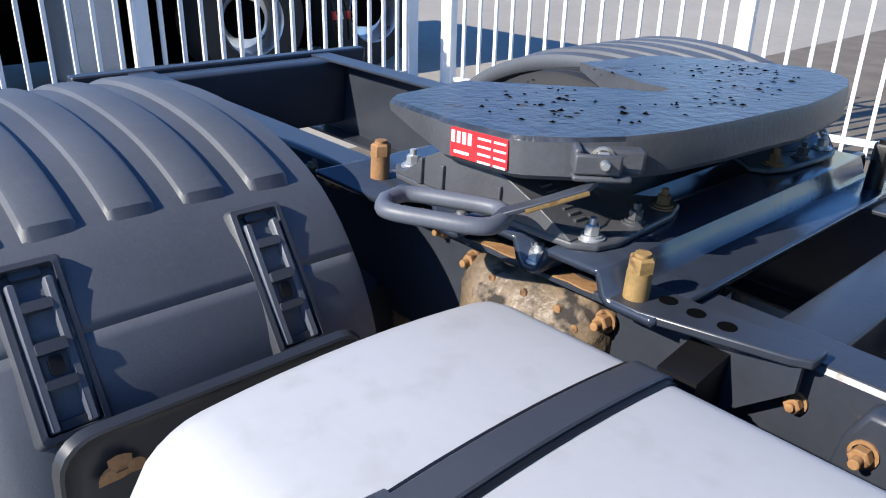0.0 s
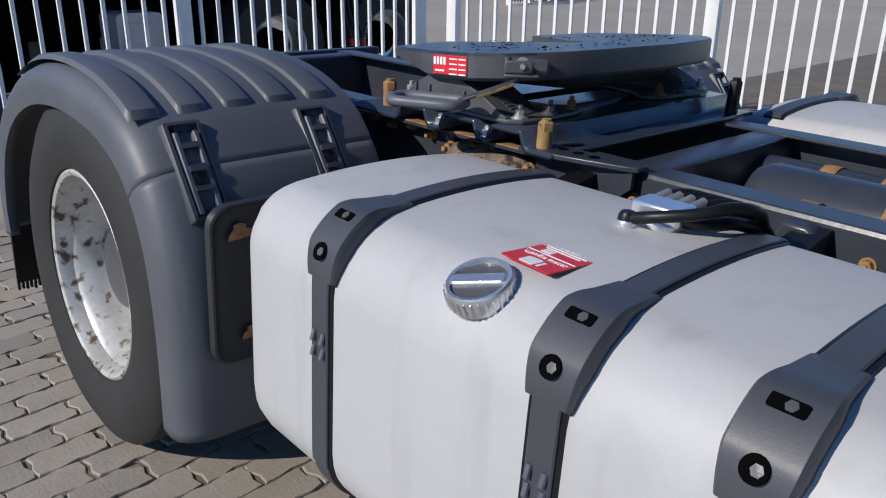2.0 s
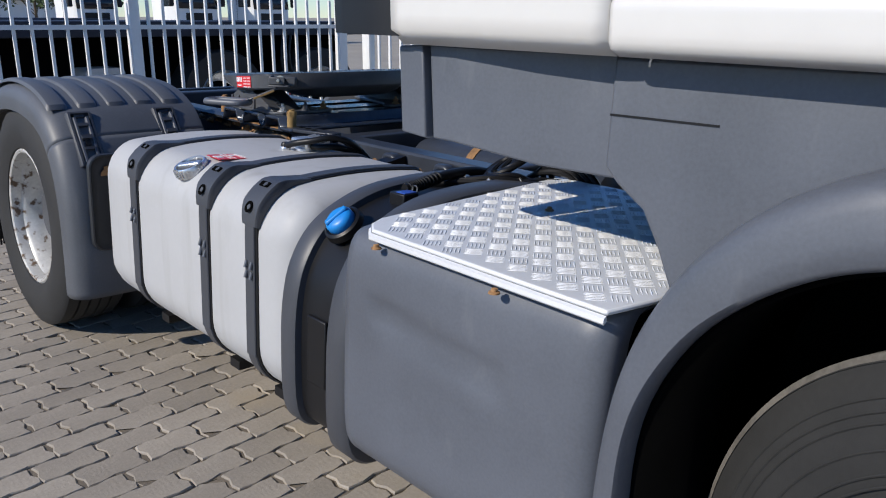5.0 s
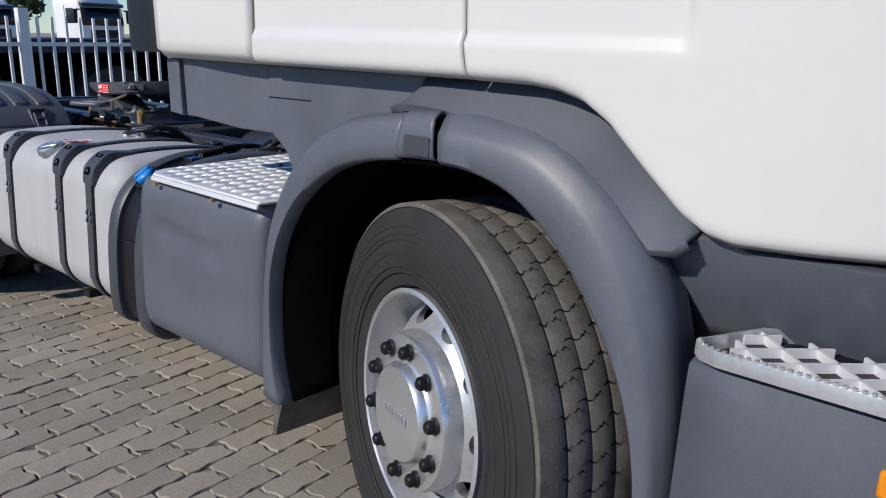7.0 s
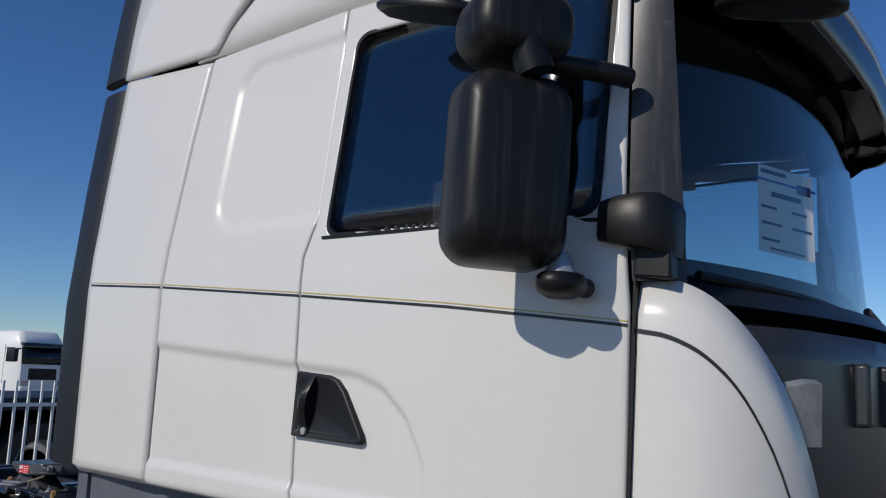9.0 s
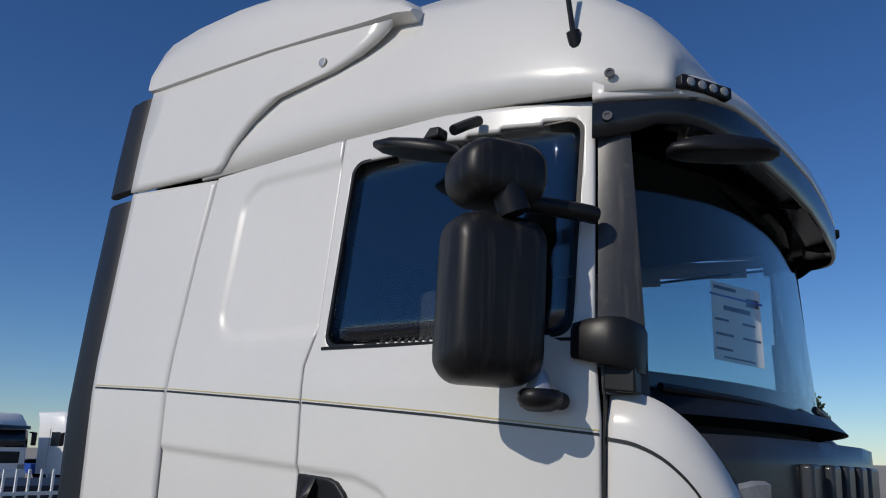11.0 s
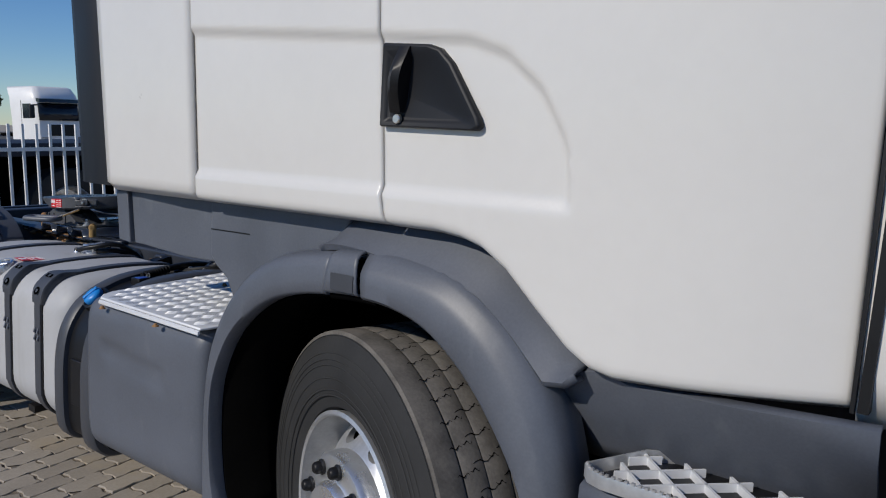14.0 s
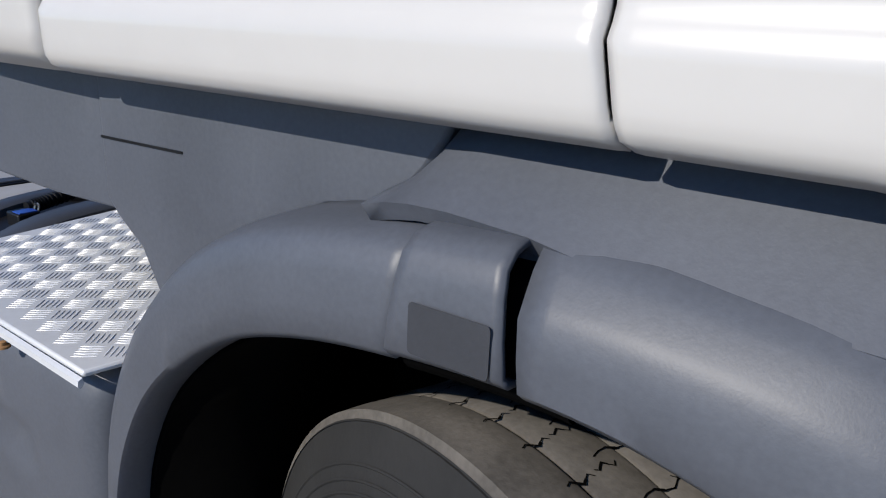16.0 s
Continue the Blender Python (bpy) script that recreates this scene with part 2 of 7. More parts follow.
def add_box(bm, lo, hi, m=None):
    """A box between two corners, turned by m."""
    c = (Vector(lo) + Vector(hi)) / 2
    s = Vector(hi) - Vector(lo)
    mat = Matrix.Translation(c) @ Matrix.Diagonal((*s, 1))
    bmesh.ops.create_cube(bm, size=1, matrix=(m or Matrix()) @ mat)
    return bm


def box(lo, hi, m=None):
    return add_box(bmesh.new(), lo, hi, m)


def add_loft(bm, rings, closed=True, caps=True):
    """Skins rings of points of one count; closed: the rings are loops."""
    vs = [[bm.verts.new(p) for p in r] for r in rings]
    k = len(rings[0])
    for a, b in zip(vs, vs[1:]):
        for i in range(k if closed else k - 1):
            j = (i + 1) % k
            bm.faces.new((a[i], a[j], b[j], b[i]))
    if caps and closed:
        bm.faces.new(vs[0][::-1])
        bm.faces.new(vs[-1])
    return bm


def loft(rings, closed=True, caps=True):
    return add_loft(bmesh.new(), rings, closed, caps)


def add_lathe(bm, profile, m, n=48, closed=False):
    """Turns (radius, height) points about the z axis of m; height along +z of m."""
    rings = []
    for i in range(n):
        a = 2 * math.pi * i / n
        rings.append([bm.verts.new(m @ Vector((r * math.cos(a), r * math.sin(a), h))) for r, h in profile])
    k = len(profile)
    for i in range(n):
        a, b = rings[i], rings[(i + 1) % n]
        for j in range(k if closed else k - 1):
            q = (j + 1) % k
            bm.faces.new((a[j], b[j], b[q], a[q]))
    return bm


def lathe(profile, m, n=48, closed=False):
    return add_lathe(bmesh.new(), profile, m, n, closed)


def add_cyl(bm, a, b, r, n=16, r2=None):
    a, b = Vector(a), Vector(b)
    m = Matrix.Translation(a) @ (b - a).to_track_quat("Z", "Y").to_matrix().to_4x4()
    h = (b - a).length
    return add_lathe(bm, [(0.0001, 0), (r, 0), (r if r2 is None else r2, h), (0.0001, h)], m, n)


def cyl(a, b, r, n=16, r2=None):
    return add_cyl(bmesh.new(), a, b, r, n, r2)


def smooth_path(points, steps=6):
    """A Catmull-Rom line through the points."""
    p = [Vector(q) for q in points]
    p = [2 * p[0] - p[1]] + p + [2 * p[-1] - p[-2]]
    out = []
    for i in range(1, len(p) - 2):
        for s in range(steps):
            t = s / steps
            a, b, c, d = p[i - 1:i + 3]
            out.append(0.5 * (2 * b + (c - a) * t + (2 * a - 5 * b + 4 * c - d) * t * t + (3 * b - a - 3 * c + d) * t ** 3))
    return out + [p[-2]]


def add_tube(bm, points, r, n=10, steps=6, loop=False):
    """A round tube along a smooth line."""
    if loop:
        pts = smooth_path(list(points) + [points[0]], steps)[:-1]
    else:
        pts = smooth_path(points, steps) if steps > 1 else [Vector(q) for q in points]
    rings = []
    up = Vector((0.12, 0.31, 0.94)).normalized()
    for i, q in enumerate(pts):
        nxt = pts[(i + 1) % len(pts)] if loop else pts[min(i + 1, len(pts) - 1)]
        prv = pts[i - 1] if (loop or i) else pts[0]
        d = (nxt - prv).normalized()
        s = d.cross(up)
        s = (s if s.length > 0.05 else d.cross(Vector((1, 0, 0)))).normalized()
        u = s.cross(d)
        rings.append([q + r * (s * math.cos(2 * math.pi * k / n) + u * math.sin(2 * math.pi * k / n)) for k in range(n)])
    if loop:
        rings.append(rings[0])
    return add_loft(bm, rings, True, not loop)


def tube(points, r, n=10, steps=6, loop=False):
    return add_tube(bmesh.new(), points, r, n, steps, loop)


def add_prism(bm, outline, axis, lo, hi):
    """An outline in the plane across the axis, drawn out from lo to hi. Outline pairs are (x, z) for y, (y, z) for x, (x, y) for z."""
    def at(p, h):
        return {"y": (p[0], h, p[1]), "x": (h, p[0], p[1]), "z": (p[0], p[1], h)}[axis]
    return add_loft(bm, [[at(p, lo) for p in outline], [at(p, hi) for p in outline]])


def prism(outline, axis, lo, hi):
    return add_prism(bmesh.new(), outline, axis, lo, hi)


def lerp(a, b, t):
    return a + (b - a) * t


def interp(x, xs, ys):
    return float(np.interp(x, xs, ys))


def rounded(lo, hi, r, n=5):
    """A rounded rectangle outline from (x0, y0) to (x1, y1)."""
    out = []
    for cx, cy, a0 in ((hi[0] - r, hi[1] - r, 0), (lo[0] + r, hi[1] - r, 90), (lo[0] + r, lo[1] + r, 180), (hi[0] - r, lo[1] + r, 270)):
        for i in range(n + 1):
            a = radians(a0 + 90 * i / n)
            out.append((cx + r * math.cos(a), cy + r * math.sin(a)))
    return out


def add_nut(bm, at, axis, r, h, stud=0.0):
    """A hex nut on a washer with a stud end."""
    a = Vector(at); d = Vector(axis).normalized()
    m = Matrix.Translation(a) @ d.to_track_quat("Z", "Y").to_matrix().to_4x4()
    add_lathe(bm, [(0.0001, 0), (r * 1.35, 0), (r * 1.35, h * 0.18), (r * 1.0, h * 0.18)], m, 16)
    add_lathe(bm, [(r, h * 0.18), (r, h * 0.9), (r * 0.85, h), (0.0001, h)], m, 6)
    if stud:
        add_lathe(bm, [(r * 0.52, h), (r * 0.52, h + stud), (r * 0.42, h + stud * 1.1), (0.0001, h + stud * 1.1)], m, 10)
    return bm


# ---- the tractor truck ----
truck = thing("tractor_truck", "white two-axle road tractor with grey plastic trim and bare fifth wheel", "truck")
OUT = Matrix.Rotation(radians(90), 4, "X")          # local z becomes -y


def tyre_profile(R, rim, half, groove=0.012, grooves=(-0.6, -0.2, 0.2, 0.6)):
    """(radius, height) of a truck tyre, from the inner bead over the tread to the outer bead."""
    side = [(rim, half * 0.72), (rim + 0.012, half * 0.92), (lerp(rim, R, 0.3), half * 1.04), (lerp(rim, R, 0.5), half * 1.06), (lerp(rim, R, 0.72), half * 1.02), (R - 0.035, half * 0.95), (R - 0.012, half * 0.88), (R - 0.002, half * 0.8)]
    tread = []
    for g in sorted(grooves, reverse=True):
        c = g * half * 0.78
        tread += [(R, c + 0.005), (R - groove, c + 0.003), (R - groove, c - 0.003), (R, c - 0.005)]
    return side + tread + [(r, -h) for r, h in side[::-1]]


def rear_wheel(sy):
    hub = thing("rear_wheel", "dual rear wheel, worn black tyre on scuffed silver rim", "")
    hub.parent = truck
    outer = Matrix.Translation((0.012, sy * 1.07, 0.49)) @ (OUT if sy < 0 else OUT.inverted())
    inner = Matrix.Translation((0.012, sy * 0.73, 0.49)) @ (OUT if sy < 0 else OUT.inverted())
    t = part("tyre", lathe(tyre_profile(0.505, 0.3, 0.145), outer, 96), RUBBER, hub, "black dusty tyre with worn lettering")
    part("tyre", lathe(tyre_profile(0.505, 0.3, 0.145), inner, 64), RUBBER, hub)
    rim = part("rim", lathe([(0.305, 0.112), (0.308, 0.126), (0.300, 0.131), (0.290, 0.126), (0.284, 0.11), (0.282, 0.085), (0.268, 0.07), (0.262, 0.02), (0.252, -0.035), (0.236, -0.062), (0.21, -0.072), (0.15, -0.075)], outer, 72), STEEL, hub, "silver painted steel rim, chipped and rust-spotted")
    bm = lathe([(0.15, -0.078), (0.148, -0.03), (0.13, -0.02), (0.125, 0.03), (0.11, 0.045), (0.0001, 0.05)], outer, 40)
    for i in range(10):
        a = 2 * math.pi * i / 10
        add_nut(bm, outer @ Vector((0.188 * math.cos(a), 0.188 * math.sin(a), -0.075)), (0, sy, 0), 0.017, 0.035, 0.015)
    part("axle_hub", bm, CASTIRON, hub)
    return hub


for sy in (-1, 1):
    rear_wheel(sy)

# fender line in the plane of the wheel: (x, z), from the rear edge over the top to the front foot
FENDER = [(-0.79, 0.42), (-0.795, 0.55), (-0.745, 0.72), (-0.64, 0.865), (-0.49, 0.975), (-0.30, 1.05), (-0.10, 1.083), (0.10, 1.083), (0.28, 1.055), (0.43, 0.993), (0.535, 0.89), (0.60, 0.765), (0.635, 0.62), (0.65, 0.45), (0.652, 0.27)]


def fender_points(a, b, steps=8):
    """Points and outward normals of the fender line between two shares of its length."""
    pts = smooth_path([(x, 0, z) for x, z in FENDER], steps)
    n = len(pts) - 1
    out = []
    for i in range(round(a * n), round(b * n) + 1):
        d = pts[min(i + 1, n)] - pts[max(i - 1, 0)]
        out.append((pts[i], Vector((-d.z, 0, d.x)).normalized()))
    return out


SEAM = 0.708


def rear_fender(sy):
    f = thing("rear_fender", "", "")
    f.parent = truck
    section = [(0.60, 0.05), (0.60, 0.012), (0.605, 0.002), (0.62, 0), (0.80, -0.004), (1.0, -0.004), (1.13, 0.0), (1.175, 0.006), (1.205, 0.02), (1.222, 0.042), (1.228, 0.07), (1.226, 0.115), (1.20, 0.118)]
    for a, b, name in ((0.0, SEAM - 0.0018, "fender_top"), (SEAM + 0.0018, 1.0, "fender_front")):
        rings = []
        for p, nrm in fender_points(a, b):
            rings.append([(p.x - nrm.x * d, sy * y, p.z - nrm.z * d) for y, d in section])
        part(name, loft(rings, False), GREY_DULL, f, "dark grey moulded plastic, faded and scuffed", smooth=50, solid=0.007, offset=0)
    for k in range(5):
        y0 = 1.168 - 0.118 * k
        rings = []
        pts = fender_points(0.30, 0.632)
        for i, (p, nrm) in enumerate(pts):
            u = i / (len(pts) - 1)
            h = 0.015 * min(1, u / 0.25) * min(1, (1 - u) / 0.015 + 0.12)
            w = 0.030 + 0.004 * u
            rings.append([(p.x + nrm.x * d, sy * (y0 + s), p.z + nrm.z * d) for s, d in ((-w - 0.007, 0.002), (-w, h), (-w + 0.008, h + 0.003), (w - 0.008, h + 0.003), (w, h), (w + 0.007, 0.002))])
        part("rib", loft(rings, False), GREY_DULL, f, smooth=30)
    for y0 in (1.105, 0.755):
        fender_latch(f, sy, y0)
    # bracket plate in front of the fender, with rusted bolt holes
    x0 = 0.672
    out = rounded((-1.16 if sy < 0 else 0.69, 0.47), (-0.69 if sy < 0 else 1.16, 0.86), 0.05)
    rim_ring = [[(x0 + dx, lerp(-0.92 * (1 if sy < 0 else -1), y, s), lerp(0.665, z, s)) for y, z in out] for dx, s in ((-0.004, 1.0), (0.012, 0.985), (0.014, 0.965), (0.004, 0.92), (0.002, 0.86), (0.002, 0.02))]
    bracket = part("bracket_plate", loft(rim_ring, True, True), GRILLE, f, "black pressed steel plate with rusted bolt holes", smooth=40)
    for yy, zz, r in ((1.083, 0.791, 0.023), (0.914, 0.791, 0.026), (0.755, 0.795, 0.02), (1.06, 0.54, 0.02)):
        bm = bmesh.new()
        ring = []
        for i in range(18):
            a = 2 * math.pi * i / 18
            q = r * (1 + 0.25 * math.sin(3 * a + yy * 9) + 0.12 * math.sin(7 * a))
            ring.append((0.684, sy * (yy + 1.25 * q * math.cos(a)), zz + 0.8 * q * math.sin(a)))
        inner_ring = [(0.6855, lerp(sy * yy, p[1], 0.25), lerp(zz, p[2], 0.25)) for p in ring]
        add_loft(bm, [ring, [(0.6855, lerp(sy * yy, p[1], 0.8), lerp(zz, p[2], 0.8)) for p in ring], inner_ring], True, False)
        bm.faces.new([bm.verts.new((0.683, p[1], p[2])) for p in inner_ring])
        part("rust_patch", bm, RUST, f, "orange rust round a bolt hole")
    return f


def fender_latch(f, sy, y0):
    """A two-piece moulded latch laid over the seam of the fender, following its curve."""
    pts = fender_points(0.0, 1.0)
    i0 = round(SEAM * (len(pts) - 1))
    run = [0.0]
    for (p, _), (q, _) in zip(pts, pts[1:]):
        run.append(run[-1] + (q - p).length)
    def lay(v):
        s = run[i0] + v[1]
        k = max(0, min(len(pts) - 2, next((q for q in range(len(pts) - 1) if run[q + 1] > s), len(pts) - 2)))
        t = (s - run[k]) / (run[k + 1] - run[k])
        p, nrm = pts[k][0].lerp(pts[k + 1][0], t), pts[k][1].lerp(pts[k + 1][1], t)
        return Vector((p.x + nrm.x * v[2], sy * (y0 + v[0]), p.z + nrm.z * v[2]))
    def stack(levels, caps=True):
        return loft([[lay((x, y, h)) for x, y in o] for o, h in levels], True, caps)
    def frame_ring(lo, hi, wall, h):
        o, i = rounded(lo, hi, 0.008, 3), rounded((lo[0] + wall, lo[1] + wall), (hi[0] - wall, hi[1] - wall), 0.005, 3)
        o2 = rounded((lo[0] + 0.006, lo[1] + 0.006), (hi[0] - 0.006, hi[1] - 0.006), 0.006, 3)
        return stack([(o, -0.006), (o, h * 0.6), (o2, h), (i, h), (i, -0.004)], False)
    latch = part("latch_frame", frame_ring((-0.050, -0.120), (0.050, 0.128), 0.014, 0.022), STRAPPING, f, "grey plastic latch on the fender seam")
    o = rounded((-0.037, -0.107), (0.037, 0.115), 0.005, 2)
    # near-black floor gives the latch its inner shade
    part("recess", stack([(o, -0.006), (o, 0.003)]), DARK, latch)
    # sliding buckle: two chamfered rails joined by cross bars, leaving open slots
    for sx in (-1, 1):
        o, o2 = rounded((sx * 0.024 - 0.007, -0.088), (sx * 0.024 + 0.007, 0.112), 0.004, 2), rounded((sx * 0.024 - 0.004, -0.085), (sx * 0.024 + 0.004, 0.109), 0.002, 2)
        part("buckle_rail", stack([(o, 0.002), (o, 0.018), (o2, 0.022)]), GREY, latch)
    for lo, hi, h in ((-0.106, -0.094, 0.014), (-0.060, -0.046, 0.017), (-0.004, 0.012, 0.019), (0.046, 0.058, 0.017), (0.100, 0.112, 0.016)):
        o = rounded((-0.020, lo), (0.020, hi), 0.003, 2)
        part("buckle_bar", stack([(o, 0.002), (o, h)]), STRAPPING, latch)
    o = rounded((-0.009, 0.016), (0.009, 0.042), 0.005, 3)
    part("buckle_pin", stack([(o, 0.002), (o, 0.014)]), BLACK, latch)


def _placed(outline, m, lo, hi, bm=None):
    """An outline in the xy plane of m, drawn out along its z."""
    bm = bm or bmesh.new()
    return add_loft(bm, [[m @ Vector((*p, lo)) for p in outline], [m @ Vector((*p, hi)) for p in outline]])


for sy in (-1, 1):
    fender = rear_fender(sy)
    fender.location = (0.012, 0, 0) if sy < 0 else (0.03, 0.15, -0.06)
    flap = part("mud_flap", prism([(-0.80, 0.2), (-0.79, 0.2), (-0.78, 0.44), (-0.80, 0.44)], "y", sy * 0.64, sy * 1.2), BLACK, truck, "black rubber mud flap behind the rear wheel")
    bm = bmesh.new()
    for i in range(40):
        y = sy * (0.645 + 0.55 * i / 39)
        add_box(bm, (-0.805, y - 0.004, 0.165 + 0.01 * random.random()), (-0.79, y + 0.004, 0.21))
    tagged(part("bristles", bm, BLACK, flap), kind="stuff")

# ---- chassis ----
for sy in (-1, 1):
    bm = prism([(sy * 0.385, 0.655), (sy * 0.385, 0.925), (sy * 0.38, 0.935), (sy * 0.30, 0.935), (sy * 0.30, 0.925), (sy * 0.373, 0.925), (sy * 0.373, 0.665), (sy * 0.30, 0.665), (sy * 0.30, 0.655)], "x", -0.95, 4.9)
    part("chassis_rail", bm, CHASSIS, truck, "dark blue-grey painted steel frame rail", smooth=20, bevel=0.003)
    for i in range(22):
        x = 0.98 + 0.085 * i
        part("rail_bolt", add_nut(bmesh.new(), (x, sy * 0.386, 0.87 - 0.06 * (i % 3)), (0, sy, 0), 0.012, 0.016, 0.006), RUST, truck, "rusted hexagon bolt on the frame rail")
for x, r in ((-0.86, 0.05), (1.2, 0.05), (2.05, 0.055), (3.0, 0.05)):
    part("cross_member", prism([(x - r, 0.70), (x + r, 0.70), (x + r, 0.925), (x + r - 0.01, 0.93), (x - r + 0.01, 0.93), (x - r, 0.925)], "y", -0.372, 0.372), CHASSIS, truck, bevel=0.004)
# rear end beam and lamps side
part("rear_beam", box((-0.98, -0.55, 0.70), (-0.93, 0.55, 0.94)), CHASSIS, truck, "dark painted end beam", bevel=0.006)
# air springs and axle
part("rear_axle", loft([[(r * math.cos(a), y, 0.49 + r * math.sin(a)) for a in [2 * math.pi * k / 20 for k in range(20)]] for y, r in ((-0.95, 0.07), (-0.55, 0.07), (-0.45, 0.085), (-0.25, 0.17), (0, 0.21), (0.25, 0.17), (0.45, 0.085), (0.55, 0.07), (0.95, 0.07))]), CAST, truck, "greasy drive axle housing")
for sy in (-1, 1):
    for x in (-0.45, 0.36):
        part("air_spring", lathe([(0.0001, 0.0), (0.10, 0.0), (0.125, 0.03), (0.13, 0.10), (0.12, 0.16), (0.09, 0.20), (0.0001, 0.2)], Matrix.Translation((x, sy * 0.52, 0.55)), 28), RUBBER, truck)
# row of greasy bolts along the mounting angle
for i in range(11):
    x = 0.10 + 0.088 * i
    part("angle_bolt", add_nut(bmesh.new(), (x, -0.3865, 0.905 - 0.012 * (i % 2)), (0, -1, 0), 0.013, 0.017, 0.012), RUST if i % 3 else CAST, truck, "greasy rusted bolt under the mounting plate")
# spring bracket casting by the rail, with bolts and grease
bm = loft([[(lerp(0.79, x, s), -0.39 - d, lerp(0.74, z, s)) for x, z in rounded((0.64, 0.56), (0.95, 0.91), 0.05, 3)] for d, s in ((0, 1), (0.03, 0.98), (0.06, 0.9), (0.09, 0.6), (0.1, 0.2))])
part("spring_bracket", bm, CAST, truck, "greasy rust-brown cast bracket on the frame rail")
for i in range(9):
    part("bracket_bolt", add_nut(bmesh.new(), (0.66 + 0.036 * i, -0.425, 0.884 - 0.02 * (i % 2)), (0, -1, 0), 0.014, 0.02, 0.012), RUST, truck, "dirty bolt on the cast bracket")
part("torque_rod", tube([(0.72, -0.47, 0.66), (0.58, -0.6, 0.60), (0.40, -0.72, 0.52), (0.2, -0.8, 0.46)], 0.045, 16), CHASSIS, truck, "grey painted rod beside the axle")

# ---- fifth wheel on its mounting plate ----
coupling = thing("fifth_wheel", "", "")
coupling.parent = truck
SHIFT = -0.005


def corrugation(x):
    """Height of the pressed mounting plate: three flat-topped ridges across the truck."""
    z = 0.0
    for c, half in ((0.552, 0.062), (0.738, 0.068), (0.908, 0.060)):
        z = max(z, soft_step((half - abs(x - c)) / 0.022))
    return 0.950 + 0.040 * z


def soft_step(t):
    t = min(1.0, max(0.0, t + 0.5))
    return t * t * (3 - 2 * t)


bm = loft([[(x, y + SHIFT, corrugation(x)) for y in (-0.476, -0.30, 0.0, 0.30, 0.476)] for x in [0.24 + 0.815 * i / 110 for i in range(111)]], False)
part("mounting_plate", bm, PLATE, coupling, "glossy dark blue corrugated steel mounting plate", smooth=40, solid=0.012)
# worn rusty packing on the rail under the ridges
part("packing_strip", prism([(0.24, -0.462), (1.03, -0.458), (1.03, -0.385), (0.24, -0.385)], "z", 0.928, 0.936), CHASSIS, coupling, "dark steel strip under the mounting plate")
for x0, x1 in ((0.50, 0.60), (0.685, 0.80), (0.86, 0.955)):
    ys = [(-0.460, 0.0), (-0.456, 0.3), (-0.459, 0.62), (-0.454, 1.0), (-0.42, 0.9), (-0.43, 0.4), (-0.425, 0.1)]
    part("rust_scale", prism([(lerp(x0, x1, u), y) for y, u in ys], "z", 0.936, 0.9385), RUST, coupling, "flaking orange rust on the packing")
part("end_tongue", prism([(0.95, -0.478), (1.03, -0.478), (1.225, -0.428), (1.252, -0.414), (1.252, -0.372), (1.07, -0.384), (0.95, -0.384)], "z", 0.938, 0.952), CHASSIS, coupling, "drilled steel tongue on the frame rail", bevel=0.003)
part("tongue_web", prism([(0.96, 0.80), (1.10, 0.78), (1.24, 0.90), (1.24, 0.938), (0.96, 0.938)], "y", -0.418, -0.406), CHASSIS, coupling)
for x, y in ((1.038, -0.415), (1.085, -0.418), (1.133, -0.419)):
    # flat near-black discs on the tongue, drawn as the shade in drilled holes
    part("bolt_hole", lathe([(0.014, 0.0002), (0.0135, 0.0012), (0.0001, 0.0012)], Matrix.Translation((x, y, 0.952)), 16), DARK, coupling, "near-black disc drawn as a shaded round hole")
